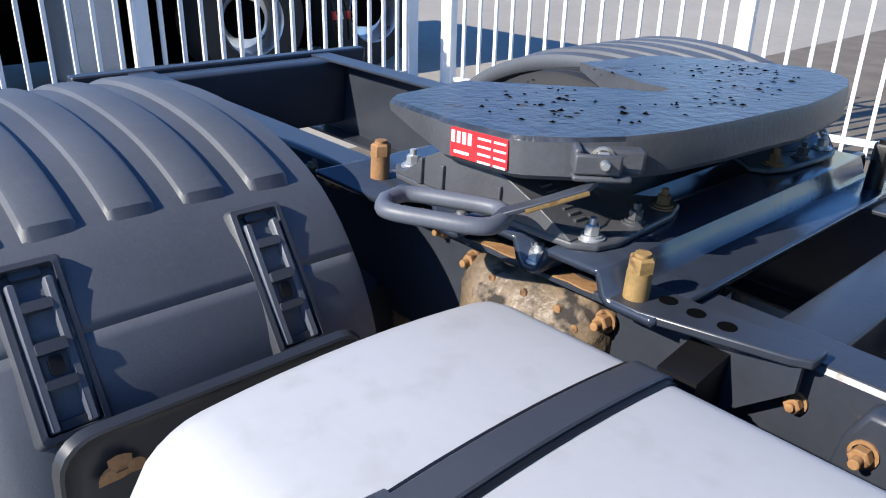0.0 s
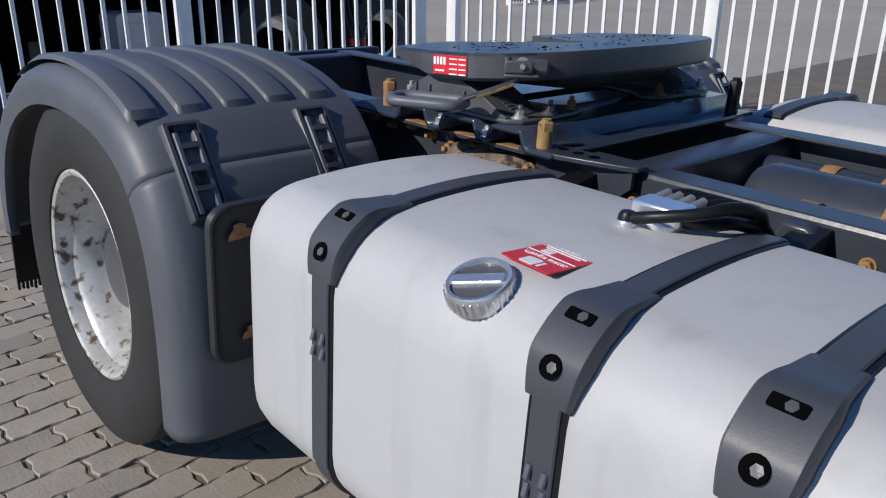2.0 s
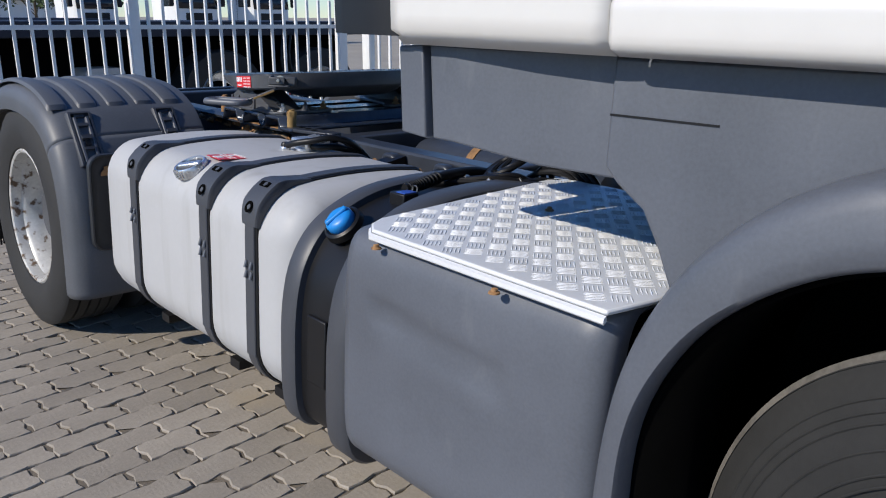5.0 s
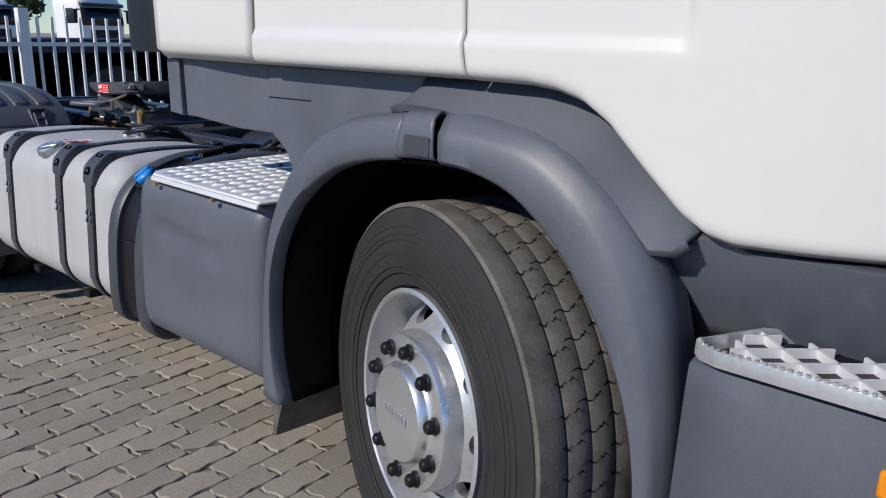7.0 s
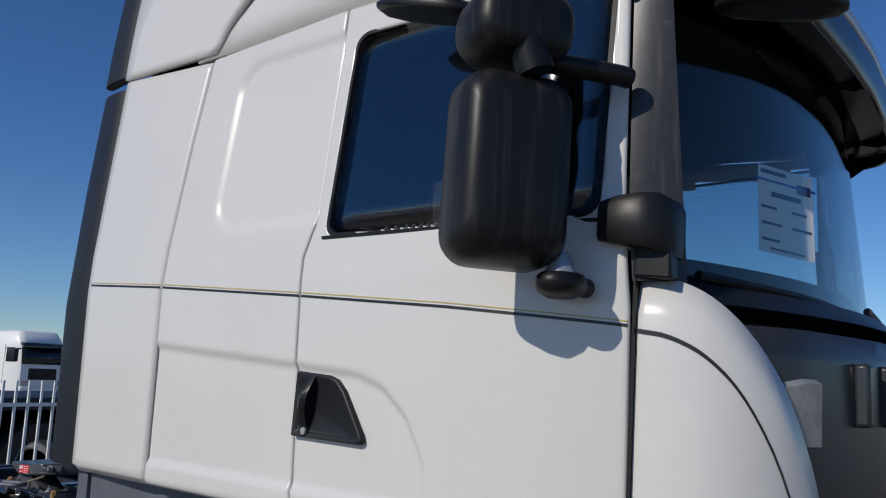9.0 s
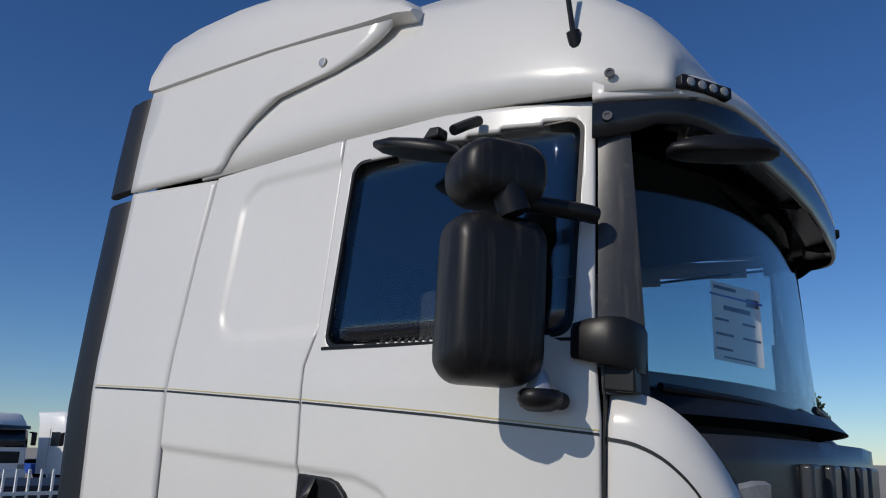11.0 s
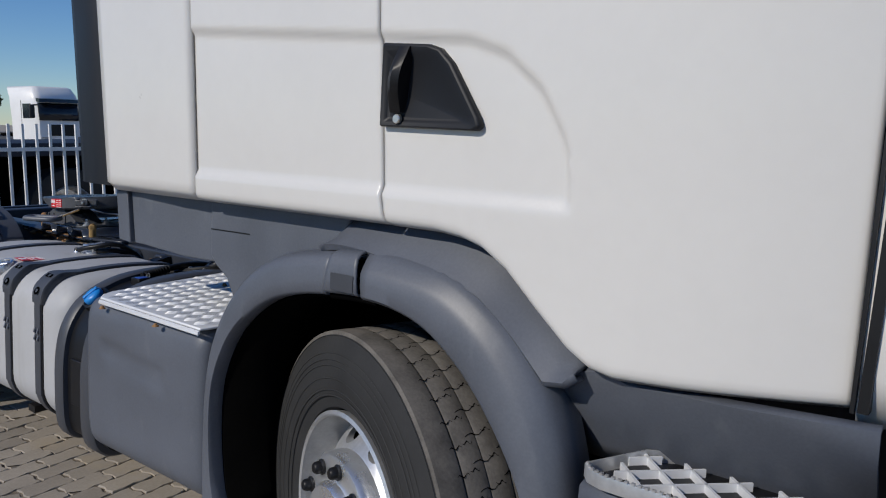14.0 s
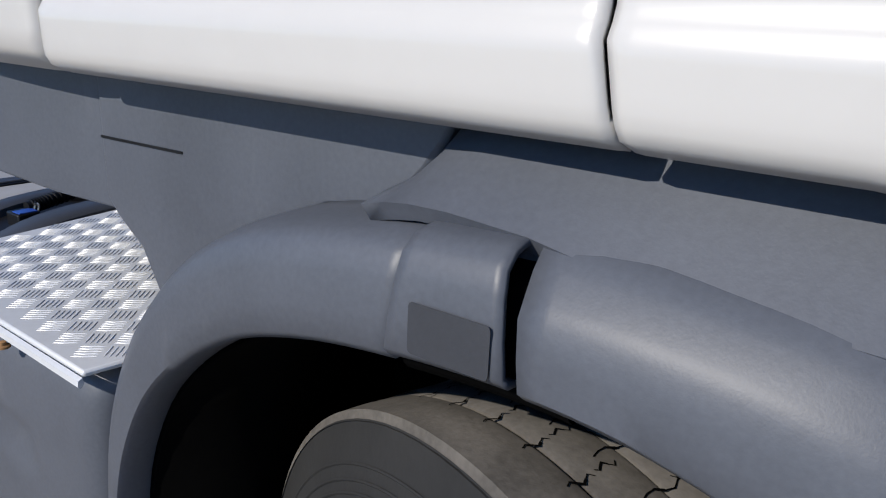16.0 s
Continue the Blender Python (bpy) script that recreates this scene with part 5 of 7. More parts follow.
GAP = 0.0018
COWL = lambda x: 1.345
TOP = lambda x: interp(x, (2.4, 3.1, 3.8, 4.3, 4.84), (3.005, 2.955, 2.975, 2.965, 2.915))
DOORFOOT = lambda x: interp(x, (3.8, 4.02, 4.09, 4.15, 4.22, 4.30, 4.38, 4.43, 4.48, 4.60, 4.90), (1.345, 1.343, 1.335, 1.318, 1.275, 1.20, 1.13, 1.10, 1.09, 1.094, 1.112))
for sy in (-1, 1):
    fine = sy < 0
    part("side_deflector", sheet(lambda z: rear_edge(z), lambda z: seam_a(z) - GAP, COWL, lambda x: TOP(x) - 0.006, 16, 60, sy, None, 0.03), WHITE, cab, "white side deflector panel", smooth=50, solid=0.02)
    part("sleeper_panel", sheet(lambda z: seam_a(z) + GAP, lambda z: seam_b(z) - GAP, COWL, lambda x: TOP(x), 80 if fine else 10, 150 if fine else 20, sy, lambda x, z: swage(x, z) - 0.013 * soft(box_depth(x, z, (3.325, 2.245), (4.3, 2.885), 0.12), 0.045), 0.03), WHITE, cab, "white sleeper side with pressed blank window", smooth=50, solid=0.02)
    win = lambda x, z: box_depth(x, z, (3.918, 2.182), (4.808, 2.863), 0.05) > 0
    door = part("door", sheet(lambda z: seam_b(z) + GAP, lambda z: seam_c(z) - GAP, DOORFOOT, lambda x: TOP(x), 110 if fine else 30, 150 if fine else 40, sy, swage, 0.03, win), WHITE, cab, "white cab door, closed", smooth=50, solid=0.02)
    bm = bmesh.new()
    o, q = rounded((3.915, 2.178), (4.812, 2.868), 0.05), rounded((3.926, 2.190), (4.800, 2.856), 0.045)
    add_loft(bm, [[(x, sy * (cab_y(x, z) - 0.012), z) for x, z in o], [(x, sy * (cab_y(x, z) + 0.002), z) for x, z in o], [(x, sy * (cab_y(x, z) + 0.002), z) for x, z in q], [(x, sy * (cab_y(x, z) - 0.012), z) for x, z in q]], True, False)
    part("window_seal", bm, BLACK, door, "black rubber window seal")
    bm = bmesh.new()
    nx, nz = 10, 8
    g = [[bm.verts.new((lerp(3.92, 4.805, i / nx), sy * (cab_y(lerp(3.92, 4.805, i / nx), lerp(2.185, 2.86, j / nz)) - 0.007), lerp(2.185, 2.86, j / nz))) for j in range(nz + 1)] for i in range(nx + 1)]
    for i in range(nx):
        for j in range(nz):
            bm.faces.new((g[i][j], g[i + 1][j], g[i + 1][j + 1], g[i][j + 1]))
    pane = part("window_pane", bm, GLASS, door, "tinted side window reflecting the sky", solid=0.005)
    pane.visible_shadow = False
    part("window_sill", loft([[(x, sy * (cab_y(x, 2.18) + a), 2.18 + b - 0.01 * (x - 3.9)) for a, b in ((-0.005, -0.006), (0.004, -0.005), (0.005, 0.004), (-0.005, 0.007))] for x in (3.905, 4.2, 4.5, 4.82)]), BLACK, door)
    # near-black inner body closes the gaps and gives them their shade
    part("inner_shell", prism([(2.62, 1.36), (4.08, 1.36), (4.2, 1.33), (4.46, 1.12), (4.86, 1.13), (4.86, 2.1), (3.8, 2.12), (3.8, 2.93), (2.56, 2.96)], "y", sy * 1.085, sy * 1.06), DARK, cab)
    for zs, lap in (((1.36, 1.6, 2.0, 2.5, 2.965), 0.0), ((3.02, 3.2, 3.4, 3.52), 0.008)):
        rings = []
        for z in zs:
            w = cab_y(2.6, z) if z < 3 else interp(z, (2.9, 3.1, 3.3, 3.55), (1.178, 1.168, 1.155, 1.13))
            rings.append([(rear_edge(z) - dx, sy * (w - y), z) for dx, y in ((-0.012, 0.016), (0.0, 0.006), (0.09, 0.006), (0.17, 0.014), (0.225, 0.032), (0.245, 0.058), (0.225, 0.07), (-0.012, 0.045))])
        part("rear_extension", loft(rings), STRIPBLACK, cab, "dark grey flexible rear edge strip", smooth=50)

# thin double stripe along the side
def stripe(z_shift, h, material, name, x_lo, x_hi):
    line = lambda x: interp(x, (2.55, 3.08, 3.85, 4.4, 4.89), (2.078, 2.052, 2.0, 1.958, 1.913)) + z_shift
    bm = bmesh.new()
    xs = [lerp(x_lo, x_hi, i / 24) for i in range(25)]
    add_loft(bm, [[(x, -(cab_y(x, line(x)) + d), line(x) + s) for s, d in ((-h / 2, 0.0005), (-h / 2, 0.0016), (h / 2, 0.0016), (h / 2, 0.0005))] for x in xs])
    part(name, bm, material, cab)


for a, b in ((2.572, 3.066), (3.086, 3.83), (3.842, 4.886)):
    stripe(0.0, 0.0075, STRIPE, "stripe", a, b)
    stripe(0.0105, 0.003, STRIPE_GOLD, "stripe", a, b)

# door handle
grip = [(3.853, 1.580), (3.853, 1.772), (3.99, 1.763), (4.025, 1.752), (4.06, 1.72), (4.14, 1.602), (4.147, 1.584), (4.135, 1.575)]
bm = bmesh.new()
c = Vector((3.93, 1.65))
add_loft(bm, [[(lerp(c.x, x, s), -(1.21 + d), lerp(c.y, z, s)) for x, z in grip] for d, s in ((0.0, 1.0), (0.014, 1.0), (0.021, 0.97), (0.018, 0.84), (0.010, 0.72), (0.008, 0.05))])
handle = part("door_handle", bm, STRIPBLACK, door, "black moulded handle plate with lock", bevel=0.004)
part("handle_grip", loft([[(3.905 + dx + 0.02 * u, -(1.226 + h), lerp(1.612, 1.76, u)) for dx, h in ((-0.018, -0.008), (-0.016, 0.024 * math.sin(math.pi * min(max(u, 0.02), 0.98)) + 0.006), (0.0, 0.034 * math.sin(math.pi * min(max(u, 0.02), 0.98)) + 0.006), (0.016, 0.024 * math.sin(math.pi * min(max(u, 0.02), 0.98)) + 0.006), (0.018, -0.008))] for u in [k / 10 for k in range(11)]]), BLACK, handle, smooth=50)
part("lock", lathe([(0.011, 0), (0.011, 0.008), (0.009, 0.01), (0.0001, 0.01)], Matrix.Translation((3.912, -1.228, 1.598)) @ OUT, 20), CHROME, handle, "round metal lock")

# ---- roof ----
def roof_z(x):
    return interp(x, (2.9, 3.3, 3.7, 4.1, 4.4, 4.6, 4.78, 4.92, 5.02, 5.08), (3.60, 3.66, 3.70, 3.68, 3.62, 3.55, 3.46, 3.34, 3.20, 3.02))


rings = []
for x in (3.0, 3.3, 3.7, 4.1, 4.4, 4.6, 4.78, 4.90, 4.98, 5.03, 5.07):
    zr, base = roof_z(x), TOP(x) + 0.008
    w = interp(x, (3.0, 4.6, 4.84, 4.95, 5.07), (1.0, 1.0, 0.985, 0.955, 0.90))
    half = [(1.163, base), (1.150, lerp(base, zr, 0.2)), (1.125, lerp(base, zr, 0.45)), (1.07, lerp(base, zr, 0.70)), (0.98, lerp(base, zr, 0.86)), (0.82, lerp(base, zr, 0.96)), (0.5, zr), (0.0, zr + 0.02)]
    rings.append([(x + 0.02 * (1 - (y / 1.16) ** 2) * max(0, (x - 4.6)), -y * w, z) for y, z in half] + [(x, y * w, z) for y, z in half[-2::-1]])
part("roof", loft(rings, False), WHITE, cab, "white high roof", smooth=60, solid=0.02)
# near-black filler block, shade behind the cab's side panels
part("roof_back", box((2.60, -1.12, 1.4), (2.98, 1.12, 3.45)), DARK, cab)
for sy in (-1, 1):
    curve = lambda z: interp(z, (2.96, 3.02, 3.10, 3.20, 3.27, 3.30, 3.36, 3.44), (3.108, 3.14, 3.20, 3.30, 3.42, 3.70, 3.90, 4.0))
    bm = bmesh.new()
    g = []
    for i in range(13):
        col = []
        for j in range(15):
            z = lerp(3.0, 3.54, j / 14)
            x = lerp(rear_edge(z), curve(z) - 0.004, i / 12)
            y = interp(z, (2.9, 3.1, 3.3, 3.55), (1.178, 1.168, 1.155, 1.13)) - 0.02 * max(0, (x - 3.4))
            zz = z - (0.03 * (x - 2.5) if z < 3.05 else 0.0)
            col.append(bm.verts.new((x, sy * y, zz)))
        g.append(col)
    for i in range(12):
        for j in range(14):
            bm.faces.new((g[i][j], g[i + 1][j], g[i + 1][j + 1], g[i][j + 1]))
    part("roof_side_panel", bm, WHITE, cab, "white upper deflector panel", smooth=60, solid=0.02)
    part("panel_bolt", lathe([(0.02, 0), (0.018, 0.006), (0.008, 0.007), (0.0001, 0.006)], Matrix.Translation((3.66, sy * 1.148, 3.36)) @ (OUT if sy < 0 else OUT.inverted()), 18), CHROME, cab)
rings = []
for x, z0, z1 in ((2.42, 3.56, 3.78), (2.44, 3.55, 3.86), (2.5, 3.545, 3.91), (2.7, 3.54, 3.95), (3.0, 3.53, 3.96), (3.3, 3.52, 3.92), (3.6, 3.50, 3.83), (3.85, 3.48, 3.70), (4.02, 3.47, 3.58), (4.10, 3.45, 3.49)):
    half = [(1.10, z0 - 0.02), (1.145, z0), (1.14, lerp(z0, z1, 0.35)), (1.10, lerp(z0, z1, 0.72)), (1.0, lerp(z0, z1, 0.93)), (0.8, z1), (0.0, z1)]
    rings.append([(x, -y, z) for y, z in half] + [(x, y, z) for y, z in half[-2::-1]])
part("roof_spoiler", loft(rings), WHITE, cab, "white roof air deflector", smooth=50)
AER1, AER2, AER3 = (4.775, -1.10, 3.10), (4.768, -1.125, 3.165), (4.74, -1.13, 3.36)
bm = add_cyl(bmesh.new(), AER1, AER2, 0.022, 12)
add_cyl(bm, AER2, AER3, 0.009, 8)
part("aerial", bm, BLACK, cab, "black aerial on the roof edge")

# ---- windscreen and pillars ----
def screen_x(y, z):
    return 5.17 - 0.27 * (abs(y) / 1.05) ** 2.1 - 0.10 * (z - 2.05)


bm = bmesh.new()
g = [[bm.verts.new((screen_x(y, z), y, z)) for z in (2.03, 2.034, 2.5, 2.915, 2.92)] for y in [lerp(-1.045, 1.045, i / 30) for i in range(31)]]
for i in range(30):
    for j in range(4):
        bm.faces.new((g[i][j], g[i + 1][j], g[i + 1][j + 1], g[i][j + 1]))
ws = part("windscreen", bm, SCREEN, cab, "clear curved windscreen reflecting the sky", smooth=60, solid=0.006)
ws.visible_shadow = False
for sy in (-1, 1):
    rings = []
    for z in (2.02, 2.2, 2.5, 2.75, 2.93):
        xa, ya = seam_c(z) + 0.006, cab_y(seam_c(z), z) - 0.004
        xb, yb = 4.985 - 0.075 * (z - 2.23), 1.075
        rings.append([(xa, sy * ya, z), (lerp(xa, xb, 0.3), sy * (lerp(ya, yb, 0.25) + 0.004), z), (lerp(xa, xb, 0.8), sy * (lerp(ya, yb, 0.75) + 0.004), z), (xb, sy * yb, z), (xb - 0.02, sy * (yb - 0.03), z), (xa, sy * (ya - 0.04), z)])
    part("pillar_cover", loft(rings), PILLAR, cab, "grey weathered pillar cover", smooth=40)
# sun visor under the white roof edge
def front_x(y):
    """Plan of the roof edge: nearly flat across the front, turned back sharply at the corners."""
    return interp(abs(y), (0.0, 0.3, 0.65, 0.80, 0.90, 0.98, 1.03, 1.09, 1.15), (5.235, 5.225, 5.20, 5.178, 5.15, 5.115, 5.07, 4.97, 4.852))


ACROSS = [-1.15, -1.13, -1.11, -1.09, -1.06, -1.03, -1.0, -0.96, -0.9, -0.8, -0.65, -0.5, -0.3, 0.0]
ACROSS += [-y for y in ACROSS[-2::-1]]
rings = []
for y in ACROSS:
    a = abs(y)
    x, zt = front_x(y), 2.93 - 0.035 * soft(a - 0.95, 0.5)
    zb = interp(a, (0, 0.9, 1.06, 1.10, 1.15), (2.80, 2.805, 2.82, 2.79, 2.775))
    n = Vector((0.92 if a < 1.0 else 0.35, math.copysign(0.2 if a < 1.0 else 0.9, y) if a > 0.3 else 0.0, 0)).normalized()
    back = 0.13 if a < 1.0 else 0.05
    rings.append([(x - n.x * d, y - n.y * d, z) for d, z in ((back, zt), (0.02, zt), (0.002, zt - 0.012), (0.0, (zt + zb) / 2), (0.006, zb + 0.006), (0.014, zb), (0.024, zb + 0.004), (0.03, zb + 0.045), (back, 2.85))])
visor = part("sun_visor", loft(rings), VISOR, cab, "dark smoked sun visor under the roof edge", smooth=50)
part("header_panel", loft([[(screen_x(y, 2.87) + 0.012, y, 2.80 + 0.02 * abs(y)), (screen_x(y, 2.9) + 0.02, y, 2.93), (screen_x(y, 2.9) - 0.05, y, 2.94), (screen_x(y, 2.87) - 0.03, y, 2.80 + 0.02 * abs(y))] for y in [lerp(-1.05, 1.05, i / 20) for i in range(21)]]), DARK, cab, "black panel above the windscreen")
for y in (-0.72, 0.0, 0.72):
    x = front_x(y)
    br = part("visor_bracket", tube([(x - 0.012, y, 2.83), (x - 0.06, y, 2.835), (x - 0.14, y, 2.86)], 0.016, 8), BLACK, visor)
    part("bracket_tab", box((x - 0.05, y - 0.03, 2.815), (x - 0.025, y + 0.03, 2.85)), VISOR, br)
rings = []
for y in ACROSS:
    a = abs(y)
    x, zt = front_x(y), 2.93 - 0.035 * soft(a - 0.95, 0.5)
    n = Vector((0.92 if a < 1.0 else 0.35, math.copysign(0.2 if a < 1.0 else 0.9, y) if a > 0.3 else 0.0, 0)).normalized()
    rings.append([(x - n.x * d, y - n.y * d, z) for d, z in ((0.10, zt + 0.003), (0.008, zt + 0.003), (0.002, zt + 0.012), (0.008, zt + 0.05), (0.03, zt + 0.085), (0.075, zt + 0.11), (0.16, zt + 0.13))])
part("roof_lip", loft(rings, False), WHITE, cab, "white roof front edge above the visor", smooth=60, solid=0.015)
for sy in (-1, 1):
    for p, z in (((4.90, 1.135), 2.978), ((4.895, 1.136), 2.838)):
        part("visor_bolt", lathe([(0.016, 0), (0.015, 0.005), (0.008, 0.005), (0.007, 0.002), (0.0001, 0.002)], Matrix.Translation((p[0], sy * p[1], z)) @ Matrix.Rotation(sy * radians(-22), 4, "Z") @ (OUT if sy < 0 else OUT.inverted()), 18), CASTIRON, cab, "recessed round bolt at the visor end")
    a, b = Vector((5.075, sy * 1.035, 2.948)), Vector((5.17, sy * 0.86, 2.948))
    ang = math.atan2(b.y - a.y, b.x - a.x)
    LM = Matrix.Translation((a + b) / 2) @ Matrix.Rotation(ang, 4, "Z") @ Matrix.Rotation(radians(90), 4, "X")
    L = (b - a).length / 2
    front = -1 if (LM.to_3x3() @ Vector((0, 0, 1))).x < 0 else 1
    lamp = part("marker_lamp", _placed(rounded((-L, -0.02), (L, 0.02), 0.008, 3), LM, -0.012 * front, 0.016 * front), BLACK, cab, "black strip lamp with clear round lenses", bevel=0.003)
    for k in range(4):
        part("lens", lathe([(0.015, 0.0), (0.014, 0.004), (0.0001, 0.007)], LM @ Matrix.Translation((-L + 0.035 + 0.044 * k, 0, 0.016 * front)) @ Matrix.Diagonal((1, 1, front, 1)), 14), LENS, lamp, "clear round lamp lens")
part("mirror_arm", tube([(5.05, -0.90, 2.86), (5.05, -0.94, 2.80), (5.09, -0.97, 2.775), (5.14, -0.95, 2.77)], 0.013, 10), CHROME, cab, "bent metal mirror arm")
fm = Matrix.Translation((5.175, -0.935, 2.735)) @ Matrix.Rotation(radians(38), 4, "Z")
rings = []
for u, w, h in ((-0.17, 0.012, 0.008), (-0.16, 0.035, 0.02), (-0.10, 0.058, 0.042), (0.0, 0.066, 0.052), (0.10, 0.058, 0.042), (0.15, 0.035, 0.02), (0.165, 0.012, 0.008)):
    rings.append([fm @ Vector((u, w * math.cos(q), max(h * math.sin(q), -0.014) + 0.02 * u)) for q in [2 * math.pi * k / 16 for k in range(16)]])
part("front_mirror", loft(rings), BLACK, cab, "black front-view mirror under the visor", smooth=55)

# wing mirrors
def shell(lo, hi, y0, y1, r, m=Matrix()):
    """A rounded housing from an (x, z) outline, domed towards y1."""
    cx, cz = (lo[0] + hi[0]) / 2, (lo[1] + hi[1]) / 2
    out = rounded(lo, hi, r, 6)
    rings = []
    for t, s in ((0, 0.92), (0.04, 0.97), (0.15, 1.0), (0.5, 1.0), (0.75, 0.96), (0.9, 0.86), (0.97, 0.72), (1.0, 0.4)):
        rings.append([m @ Vector((lerp(cx, x, s), lerp(y0, y1, t), lerp(cz, z, s))) for x, z in out])
    return loft(rings)


mir = thing("wing_mirror", "", "")
mir.parent = truck
MT = Matrix.Translation((4.658, -1.375, 2.31)) @ Matrix.Rotation(radians(58), 4, "Z")
part("main_housing", shell((-0.14, -0.285), (0.14, 0.175), -0.045, 0.125, 0.07, MT @ Matrix.Rotation(radians(180), 4, "Z")), SHELL, mir, "black ribbed main mirror housing", smooth=50)
part("upper_housing", shell((-0.13, 0.205), (0.135, 0.382), -0.05, 0.13, 0.075, MT @ Matrix.Rotation(radians(180), 4, "Z")), SHELL, mir, "black wide-angle mirror housing", smooth=50)
part("mirror_arm", tube([(4.876, -1.17, 2.52), (4.86, -1.20, 2.522), (4.80, -1.26, 2.53), (4.72, -1.33, 2.54)], 0.026, 12), BLACK, mir)
part("mirror_post", tube([(4.75, -1.40, 2.48), (4.74, -1.41, 2.52), (4.73, -1.42, 2.56)], 0.045, 12), BLACK, mir)
FOOT = Matrix.Translation((4.782, -1.287, 1.994)) @ Matrix.Diagonal((1.0, 1.25, 1.0, 1))
foot = part("mirror_foot", lathe([(0.0001, -0.030), (0.030, -0.029), (0.050, -0.018), (0.058, 0.0), (0.056, 0.016), (0.048, 0.026), (0.0001, 0.030)], FOOT, 28), BLACK, mir, "black rounded lower mirror bracket")
part("foot_arm", tube([(4.797, -1.19, 1.998), (4.792, -1.23, 1.998), (4.782, -1.28, 1.998)], 0.024, 12), BLACK, foot)
part("hinge", lathe([(0.040, 0.020), (0.036, 0.034), (0.022, 0.066), (0.014, 0.078), (0.0001, 0.080)], FOOT, 20), ALU_DIRTY, foot, "pale worn metal hinge cone")
km = Matrix.Translation((4.33, -1.33, 2.775)) @ Matrix.Rotation(radians(8), 4, "Z") @ Matrix.Rotation(radians(14), 4, "Y")
rings = []
for u, w, h in ((-0.16, 0.012, 0.006), (-0.145, 0.04, 0.018), (-0.08, 0.065, 0.032), (0.02, 0.072, 0.038), (0.10, 0.066, 0.036), (0.15, 0.045, 0.026), (0.165, 0.02, 0.01)):
    rings.append([km @ Vector((u, w * math.cos(q), max(h * math.sin(q), -0.012))) for q in [2 * math.pi * k / 16 for k in range(16)]])
part("kerb_mirror", loft(rings), BLACK, mir, "flat black kerb mirror over the door", smooth=55)
part("kerb_bracket", prism([(4.37, 2.79), (4.44, 2.79), (4.44, 2.825), (4.40, 2.83)], "y", -1.36, -1.31), BLACK, mir, bevel=0.008)
part("kerb_arm", tube([(4.47, -1.19, 2.90), (4.46, -1.24, 2.87), (4.45, -1.30, 2.83)], 0.018, 8), BLACK, mir)
# corner vane under the pillar
rings = []
for x, y, z0, z1, d in ((4.812, 1.175, 2.135, 2.20, 0.02), (4.82, 1.195, 2.115, 2.212, 0.05), (4.87, 1.205, 2.105, 2.22, 0.07), (4.925, 1.195, 2.095, 2.225, 0.08), (4.965, 1.18, 2.085, 2.222, 0.08), (4.985, 1.15, 2.075, 2.21, 0.07), (4.992, 1.11, 2.075, 2.19, 0.04)):
    rings.append([(x, -y + d, z0), (x, -y + 0.008, z0), (x, -y, z0 + 0.012), (x, -y, z1 - 0.02), (x, -y + 0.012, z1), (x, -y + d, z1)])
part("corner_vane", loft(rings), BLACK, cab, "black air vane at the windscreen corner", smooth=45)
part("vane_foot", prism([(4.895, 2.03), (4.99, 2.02), (4.985, 2.11), (4.90, 2.11)], "y", -1.15, -1.10), BLACK, cab, bevel=0.006)
